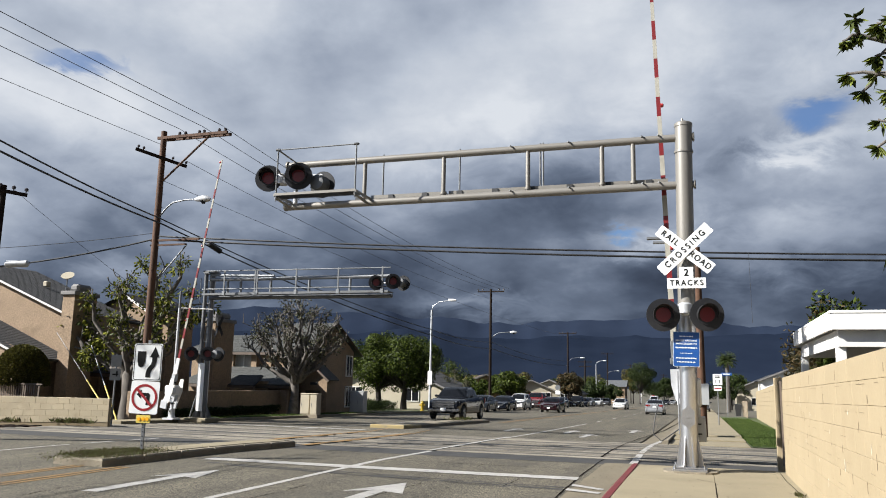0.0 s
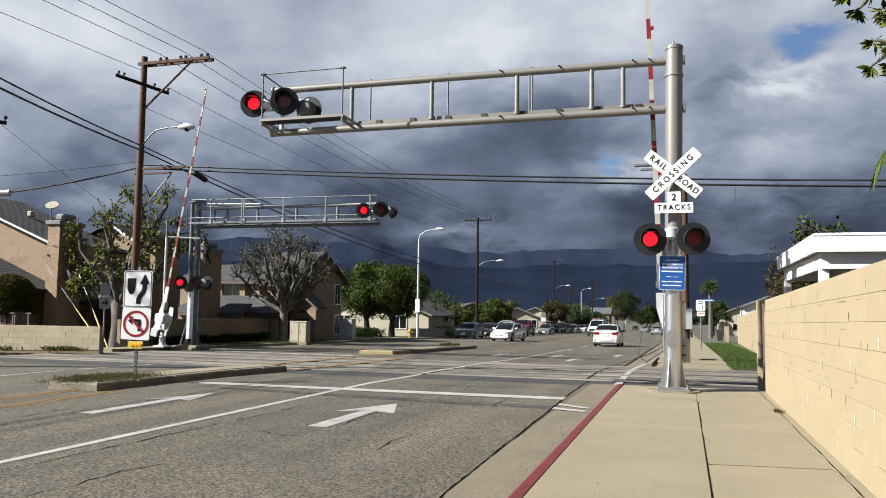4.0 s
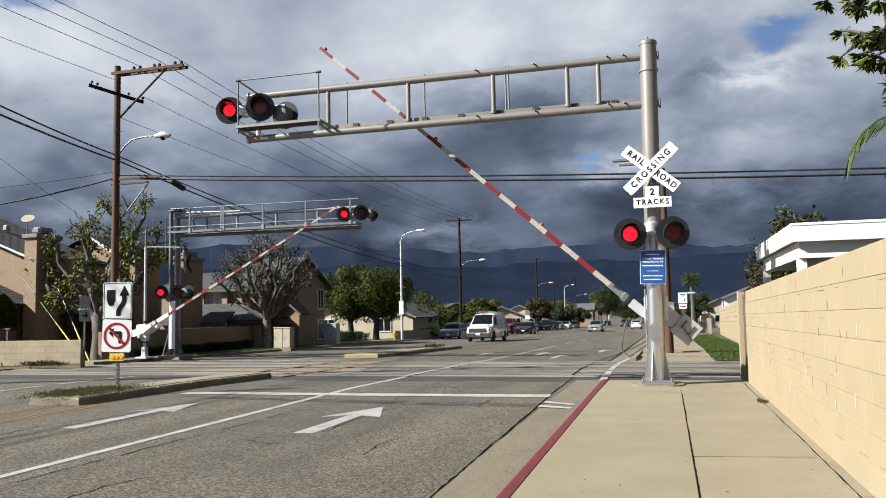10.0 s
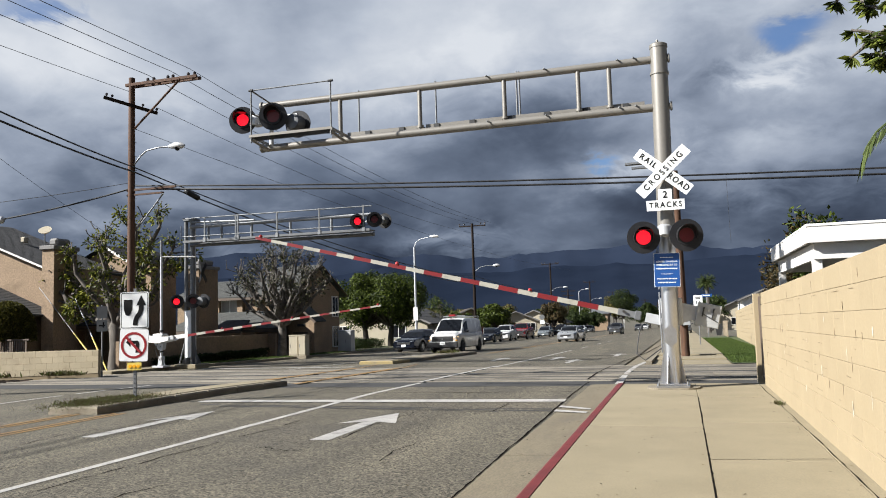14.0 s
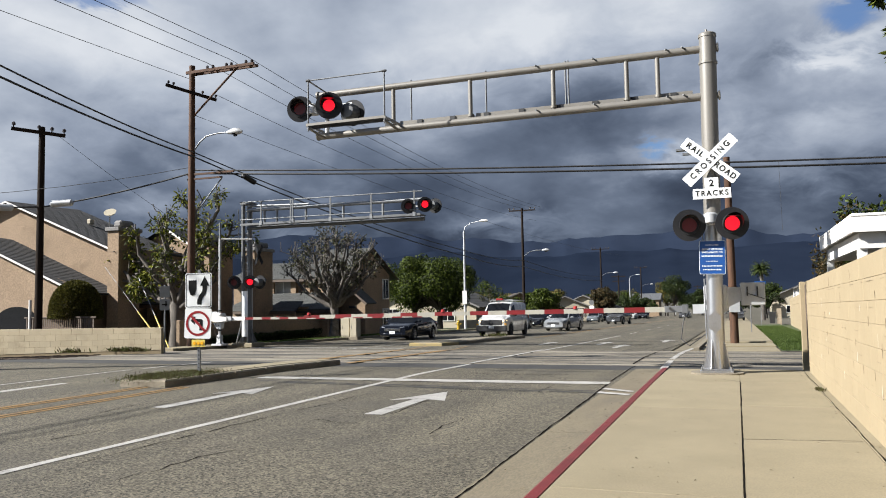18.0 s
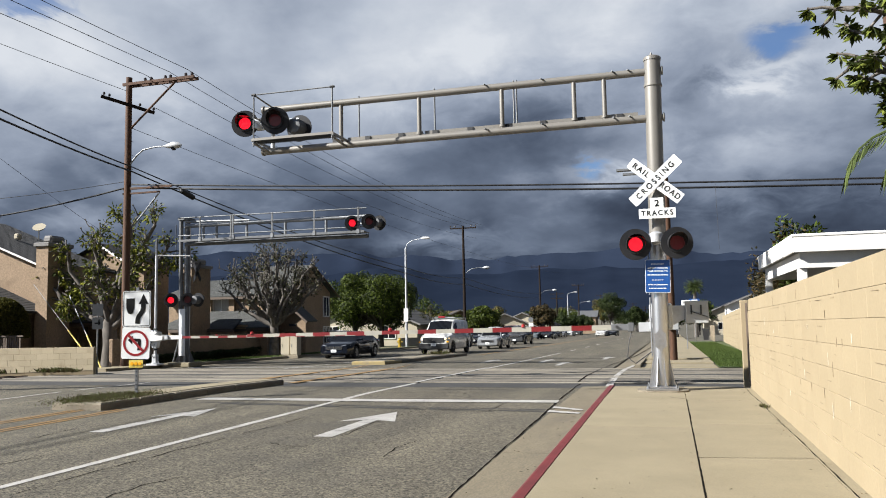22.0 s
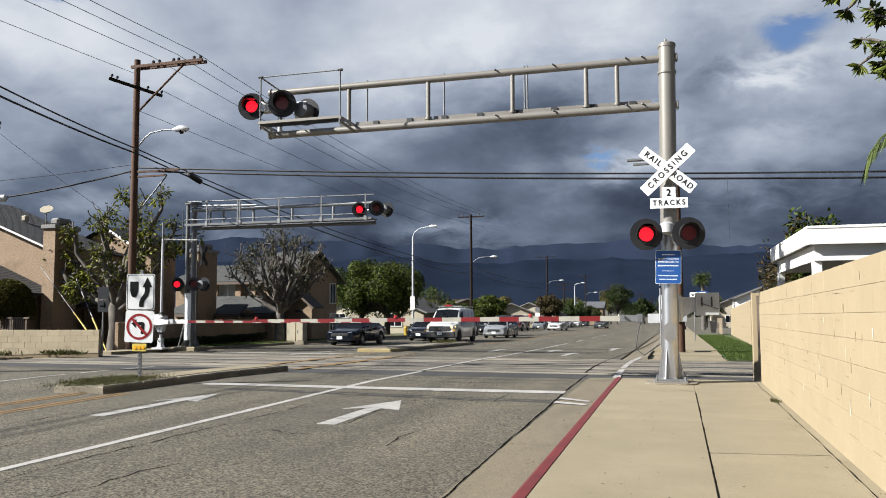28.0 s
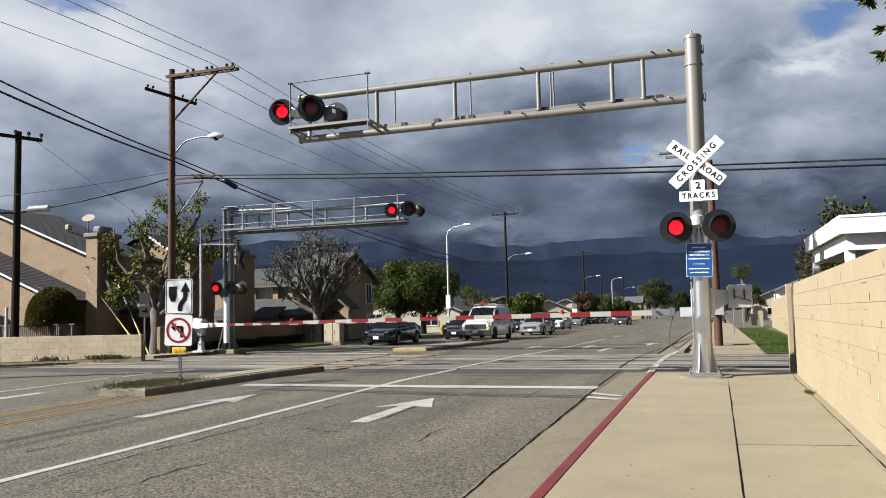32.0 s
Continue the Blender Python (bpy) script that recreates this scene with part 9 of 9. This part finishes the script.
COROLLA = dict(SEDAN, L=4.54, W=1.76, r=0.31, axles=(1.33, -1.27),
               deck=[(-2.27, 0.86), (-2.22, 1.02), (-1.55, 1.07), (-0.6, 0.99), (0.9, 0.95), (1.4, 0.92), (2.0, 0.78), (2.2, 0.64), (2.27, 0.5)],
               roof=[(-1.72, 1.06), (-0.95, 1.38), (-0.4, 1.465), (0.25, 1.46), (0.8, 1.28), (1.28, 0.94)],
               rear_glass=(-1.66, -0.86), tail=(0.86, 0.085), plate_r=0.78, mirror_mat=M["plastic"])
HATCH = dict(SEDAN, L=4.54, W=1.76, r=0.32, axles=(1.40, -1.30),
             deck=[(-2.27, 0.95), (-2.20, 1.12), (-1.6, 1.06), (-0.6, 0.99), (0.8, 0.93), (1.4, 0.86), (2.0, 0.74), (2.2, 0.66), (2.27, 0.58)],
             roof=[(-2.2, 1.12), (-1.5, 1.30), (-0.5, 1.455), (0.1, 1.47), (0.7, 1.30), (1.45, 0.86)],
             front_glass=(0.28, 1.36), rear_glass=(-2.1, -1.45), windows=((-1.75, -1.25), (-0.85, 0.02), (0.12, 1.0)), seams=(-0.92, 0.07, 1.08), handles=(-0.75, 0.22), mirror=0.92,
             lamp=(0.64, 0.07), tail=(0.95, 0.10), tail_tall=True, grille=(0.44, 0.50, 0.6), bars=1, plate_f=0.38, plate_r=0.8)
SUV = dict(SEDAN, L=4.7, W=1.86, r=0.36, axles=(1.38, -1.35), low=0.24,
           deck=[(-2.35, 0.98), (-2.3, 1.12), (-1.0, 1.10), (0.9, 1.06), (1.5, 1.02), (2.1, 0.92), (2.28, 0.78), (2.35, 0.6)],
           roof=[(-2.28, 1.12), (-1.95, 1.58), (-1.2, 1.70), (0.1, 1.70), (0.6, 1.52), (1.15, 1.06)],
           front_glass=(0.3, 1.05), rear_glass=(-2.24, -1.98), windows=((-1.8, -1.05), (-0.9, 0.0), (0.1, 0.75)), seams=(-0.95, 0.05, 0.98), lamp=(0.82, 0.08), tail=(1.0, 0.12), tail_tall=True, grille=(0.66, 0.86, 0.9), plate_r=0.9)
VAN = dict(SEDAN, name="van", cat="van", L=5.65, W=2.0, r=0.37, axles=(1.83, -1.60), low=0.28, tumble=0.12,
           deck=[(-2.82, 1.0), (-2.78, 1.18), (0.9, 1.18), (1.6, 1.20), (2.2, 1.14), (2.65, 1.04), (2.78, 0.92), (2.82, 0.7)],
           roof=[(-2.80, 1.9), (-2.70, 2.06), (-1.5, 2.10), (0.6, 2.09), (1.0, 1.98), (1.85, 1.20)],
           front_glass=(1.02, 1.75), rear_glass=None, windows=((0.55, 1.30),), seams=(-0.6, 0.45, 1.35), handles=(-0.3, 0.62), mirror=1.3, mirror_mat=None, lamp=(0.90, 0.085), tail=(1.25, 0.2), tail_tall=True,
           grille=(0.66, 0.98, 1.35), bars=1, bar_h=0.012, bar_mat="plastic", bumper=(0.30, 0.66), head_mat="head_lit", plate_f=0.56, plate_r=0.62, dark_rim=True)
PICKUP = dict(SEDAN, name="pickup_truck", cat="pickup truck", L=5.85, W=2.02, r=0.41, axles=(2.02, -1.70), low=0.36, tumble=0.17,
              deck=[(-2.92, 1.22), (-2.85, 1.34), (-0.85, 1.34), (0.8, 1.27), (1.3, 1.26), (2.2, 1.20), (2.8, 1.10), (2.9, 0.98), (2.925, 0.8)],
              roof=[(-0.98, 1.33), (-0.80, 1.80), (-0.3, 1.89), (0.5, 1.88), (0.85, 1.75), (1.40, 1.26)],
              front_glass=(0.62, 1.30), rear_glass=(-0.95, -0.85), windows=((-0.70, 0.0), (0.1, 0.85)), seams=(-0.85, 0.05, 1.12), handles=(-0.62, 0.25), mirror=0.95, lamp=(0.98, 0.09), tail=(1.1, 0.17), tail_tall=True,
              grille=(0.66, 1.06, 1.35), bars=3, bar_h=0.022, bumper=(0.46, 0.66), bumper_mat="chrome", plate_f=0.60, plate_r=0.62)
VAN.pop("rear_glass")
VAN["mirror_mat"] = M["plastic"]
PAINT = {k: car_paint(k + "_paint", c) for k, c in dict(white=(0.49, 0.49, 0.48), black=(0.006, 0.0065, 0.008), navy=(0.006, 0.0075, 0.012), maroon=(0.016, 0.0045, 0.006), silver=(0.19, 0.197, 0.205), grey=(0.045, 0.047, 0.05), red=(0.13, 0.012, 0.014), teal=(0.115, 0.13, 0.14)).items()}


MOVERS = {}
for key, label, paint, s in (
        ("sedan", "white compact sedan with red tail lights", "white", COROLLA),
        ("pickup", "black crew-cab pickup truck with a chrome grille", "black", PICKUP),
        ("maroon", "dark maroon sedan with alloy wheels", "maroon", SEDAN),
        ("hatch", "white five-door hybrid hatchback", "white", HATCH),
        ("van", "white cargo van with a dark grille and roof rack", "white", VAN),
        ("dark", "dark navy sedan waiting at the gate", "navy", SEDAN),
        ("dark2", "dark sedan waiting behind the first car", "navy", SEDAN),
        ("camry", "silver sedan waiting behind the van", "silver", SEDAN),
        ("next", "dark grey sport utility car in the queue", "grey", SUV),
        ("third", "white sedan further back in the queue", "white", SEDAN),
        ("lead", "silver sedan driving away down the street", "silver", SEDAN),
        ("coming", "grey sedan far down the street", "grey", SEDAN)):
    MOVERS[key] = vehicle(label, PAINT[paint], s)
rack = MOVERS["van"][0]
for y in (-2.2, -1.2, -0.2, 0.5):
    part("roof_bar", tubed([(-0.72, y, 2.1), (-0.72, y, 2.2), (0.72, y, 2.2), (0.72, y, 2.1)], 0.02, 6), M["box_grey"], rack)
for x in (-0.72, 0.72):
    part("rack_rail", tubed([(x, -2.3, 2.2), (x, 0.6, 2.2)], 0.022, 6), M["box_grey"], rack)
part("roof_cone_box", boxed(-0.1, 0.35, 0.25, 0.6, 2.18, 2.3, 0.03), M["sign_red"], rack, "small red box on the rack")
for i in range(2):
    x = 0.2 + i * 0.35
    part("ladder_rail", boxed(x, x + 0.03, -2.4, 0.4, 2.24, 2.3), M["galv"], rack)
for x, z0 in ((-0.80, 0.74), (0.80, 0.74)):
    part("side_marker", boxed(x - 0.14, x + 0.14, 2.74, 2.80, z0 - 0.04, z0 + 0.03, 0.01), M["amber"], rack)
bed = MOVERS["pickup"][0]
part("bed_liner", boxed(-0.82, 0.82, -2.80, -1.05, 1.352, 1.362), M["plastic"], bed, "black bed liner")
for x in (-0.93, 0.93):
    part("step_bar", tubed([(x, -1.0, 0.42), (x, 1.3, 0.42)], 0.05, 8), M["plastic"], bed)
# parked along the west kerb
for x, y, label, paint, s in ((-18.7, 70.0, "silver sedan parked at the kerb", "teal", SEDAN), (-18.6, 77.5, "dark sedan parked at the kerb", "navy", SEDAN), (-18.5, 84.5, "white sport utility car parked at the kerb", "white", SUV),
                              (-18.4, 93.5, "red pickup truck parked at the kerb", "red", PICKUP), (-18.4, 110.0, "pale blue hatchback parked at the kerb", "teal", HATCH), (-18.6, 126, "dark sport utility car parked at the kerb", "black", SUV),
                              (-18.6, 133, "dark sedan parked at the kerb", "navy", SEDAN), (-18.6, 140, "silver hatchback parked at the kerb", "silver", HATCH), (-18.6, 152, "white sedan parked at the kerb", "white", SEDAN), (-18.6, 166, "dark sedan parked further along", "grey", SEDAN),
                              (0.1, 106, "dark sport utility car parked by the pavement", "grey", SUV)):
    v, ws, r = vehicle(label, PAINT[paint], s, "cars parked along the street")
    v.matrix_basis = pose(x, y, ground_z(x, y) + (0.0 if x < -2 else 0.13), 0, 0, 180)

# ---- what moves ----
FLASH, FIRST = 1.208, 0.76            # a full flash, and the first lighting of the right-hand lamps


def lamp_rows(home, side):
    """The added flap stands for switching: shut when the lamp is dark, swung up under the hood when it is lit."""
    shut, lit = home, home @ Matrix.Rotation(radians(-86), 4, "X")
    rows = [(0.0, shut)]
    k = -1
    while True:
        a = FIRST + FLASH * k + (0.0 if side == "R" else FLASH / 2)
        b = a + FLASH / 2
        k += 1
        if b < 0.45:
            continue
        a = max(a, 0.45)
        if a > 31.9:
            break
        rows += [(a - 1 / 30, shut), (a, lit)]
        if b > 31.9:
            break
        rows += [(b - 1 / 30, lit), (b, shut)]
    rows.append((32.0, rows[-1][1]))
    return rows


def arm_rows(pivot, sign, angles):
    return [(t, Matrix.Translation(pivot) @ Matrix.Rotation(radians(sign * a), 4, "Y")) for t, a in angles]


def smooth_at(rows, t):
    """The place on a path of (t, x, y) rows, by a monotone cubic."""
    ts = [q[0] for q in rows]
    n = len(rows)
    if t <= ts[0]:
        return rows[0][1], rows[0][2]
    if t >= ts[-1]:
        return rows[-1][1], rows[-1][2]
    i = max(k for k in range(n - 1) if ts[k] <= t)
    out = []
    for c in (1, 2):
        d = [(rows[k + 1][c] - rows[k][c]) / (ts[k + 1] - ts[k]) for k in range(n - 1)]
        slope = lambda k: d[0] if k == 0 else d[-1] if k == n - 1 else 0.0 if d[k - 1] * d[k] <= 0 else 2 * d[k - 1] * d[k] / (d[k - 1] + d[k])
        h = ts[i + 1] - ts[i]
        f = (t - ts[i]) / h
        out.append((2 * f ** 3 - 3 * f ** 2 + 1) * rows[i][c] + (f ** 3 - 2 * f ** 2 + f) * h * slope(i) + (-2 * f ** 3 + 3 * f ** 2) * rows[i + 1][c] + (f ** 3 - f ** 2) * h * slope(i + 1))
    return tuple(out)


# paths of the vehicles' middles: seconds, x, y
DRIVES = {
    "sedan": (1, [(0, -4.6, -16.2), (1.0, -4.6, 0.1), (1.5, -4.6, 8.2), (2.0, -4.62, 16.35), (2.5, -4.95, 26.2), (3.0, -4.97, 36.4), (3.5, -4.9, 45.9), (5.5, -4.9, 81), (6.5, -4.9, 95), (8, -4.9, 110), (10, -4.9, 134), (12, -4.9, 174), (20, -4.9, 330), (32, -4.9, 410)]),
    "pickup": (-1, [(0, -14.0, 46.8), (0.5, -14.05, 37.1), (1.0, -14.3, 28.3), (1.5, -14.25, 18.6), (2.0, -14.2, 9.95), (2.5, -14.2, 0.5), (4, -14.2, -30), (32, -14.2, -31)]),
    "maroon": (-1, [(0, -13.6, 77), (0.5, -13.6, 67.5), (1.0, -13.7, 58.5), (2.5, -14.5, 33.2), (3.0, -14.35, 23.6), (3.5, -14.2, 14.3), (4.0, -14.2, 5), (6, -14.2, -33), (32, -14.2, -34)]),
    "hatch": (-1, [(0, -10.5, 112), (2, -11.5, 87), (3.5, -13.0, 67), (4.7, -14.0, 57), (5.5, -14.2, 48.2), (6, -14.2, 38.9), (6.5, -14.15, 29.9), (7, -14.2, 22.0), (7.5, -14.2, 12.4), (8, -14.2, 3), (9.5, -14.2, -27), (32, -14.2, -28)]),
    "van": (-1, [(0, -9.5, 175), (2.5, -9.8, 118), (5.5, -11.2, 88), (6.5, -11.9, 79), (8, -12.7, 70.3), (10, -13.2, 59.3), (12, -13.5, 52.0), (13, -13.55, 49.1), (14.3, -13.6, 48.0), (15.2, -13.6, 47.8), (32, -13.6, 47.8)]),
    "dark": (-1, [(0, -16.0, 270), (8, -16.0, 124), (11, -16.0, 78), (12, -16.0, 65), (13, -16.1, 54.6), (13.5, -16.45, 51.6), (15.5, -17.2, 46.3), (17, -17.0, 41.0), (18, -17.0, 40.5), (32, -17.0, 40.5)]),
    "dark2": (-1, [(0, -16.8, 330), (20, -16.8, 135), (24, -16.4, 86), (26, -16.0, 58.5), (27.3, -15.9, 51.0), (28.2, -15.9, 50.2), (32, -15.9, 50.2)]),
    "camry": (-1, [(0, -8.8, 260), (8, -8.8, 126), (10, -8.9, 104.5), (12, -9.2, 86), (13, -9.4, 78.4), (15.5, -10.6, 66.5), (18, -12.4, 60.3), (20, -12.95, 58.9), (32, -12.95, 58.9)]),
    "next": (-1, [(0, -9, 330), (12, -9, 150), (15.5, -10.5, 106), (20, -13.6, 82), (24, -14.2, 70), (26, -14.45, 67.2), (32, -14.45, 67.2)]),
    "third": (-1, [(0, -9.5, 400), (16, -9.5, 190), (22, -11.5, 140), (27, -14.0, 104), (32, -15.7, 82.0)]),
    "lead": (1, [(0, -4.3, 82), (1, -4.3, 95), (3, -4.3, 120), (6, -4.3, 170), (12, -4.3, 290), (32, -4.3, 415)]),
    "coming": (-1, [(0, -9.4, 230), (6, -9.4, 215), (14, -9.4, 180), (20, -9.6, 150), (26, -11.0, 132), (31, -11.8, 112), (32, -12.0, 108)]),
}


def drive(key, dense=()):
    """Key a vehicle along its path, and turn its wheels by the way that it goes."""
    ob, ws, r = MOVERS[key]
    way, rows = DRIVES[key]
    keys = sorted({round(q[0], 3) for q in rows} | {round(0.25 * k, 3) for k in range(129) if rows[0][0] <= 0.25 * k <= rows[-1][0]})
    out = []
    for t in keys:
        x, y = smooth_at(rows, t)
        xa, ya = smooth_at(rows, t - 0.05)
        xb, yb = smooth_at(rows, t + 0.05)
        turn = 0.0 if way > 0 else 180.0
        if abs(yb - ya) > 0.02:
            turn += max(-8.0, min(8.0, math.degrees(math.atan2(-(xb - xa) * way, abs(yb - ya)))))
        slope = (ground_z(x, y + 1.4) - ground_z(x, y - 1.4)) / 2.8
        out.append((t, pose(x, y, (ground_z(x, y + 1.4) + ground_z(x, y - 1.4)) / 2, math.degrees(math.atan(slope)) * way, 0, turn)))
    walk(ob, out)
    for a, b in dense:
        start = smooth_at(rows, a)[1]
        n = int(round((b - a) * 30))
        steps = [(a + i / 30, abs(smooth_at(rows, a + i / 30)[1] - start) / r) for i in range(n + 1)]
        for w in ws:
            home = w.matrix_basis.copy()
            side = 1 if home.to_euler().z < 1 else -1
            spin = [(t, home @ Matrix.Rotation(-q * side, 4, "X")) for t, q in steps]
            head = [(0.0, home)] if a > 0.01 else []
            walk(w, head + spin + [(32.0, spin[-1][1])])


def motions():
    for flap, side in FLASH_FLAPS:
        walk(flap, lamp_rows(flap.matrix_basis.copy(), side))
    near = [(0, 88), (3.5, 88), (4.6, 86.5), (5.5, 81), (6, 76.5), (7, 66.2), (8, 57.3), (9, 49.2), (10, 41.6), (11, 33.8), (12, 26.9), (13, 20.2), (14, 13.6), (15, 7.9), (15.5, 5.4), (16, 2.4), (16.5, -0.4), (17, -0.4), (32, -0.4)]
    far = [(0, 80.5), (3.5, 80.5), (4.5, 78), (5.5, 70.5), (6, 65.6), (7, 54.5), (8, 44.9), (9, 35.9), (10, 28.2), (11, 21.3), (12, 15.5), (13, 10.6), (14, 6.2), (15, 2.6), (15.6, 1.2), (16.2, 0.0), (32, 0.0)]
    walk(NEAR_ARM, arm_rows((0.0, 0.55, 1.43), 1, near))
    walk(FAR_ARM, arm_rows((0.08, 0.09, 1.14), -1, far))
    drive("sedan", [(0.9, 3.6)])
    drive("pickup", [(0.0, 2.2)])
    drive("maroon", [(1.0, 3.8)])
    drive("hatch", [(5.0, 7.9)])
    drive("van", [(8.0, 15.3)])
    drive("dark", [(13.0, 18.0)])
    for key in ("dark2", "camry", "next", "third", "lead", "coming"):
        drive(key)


motions()
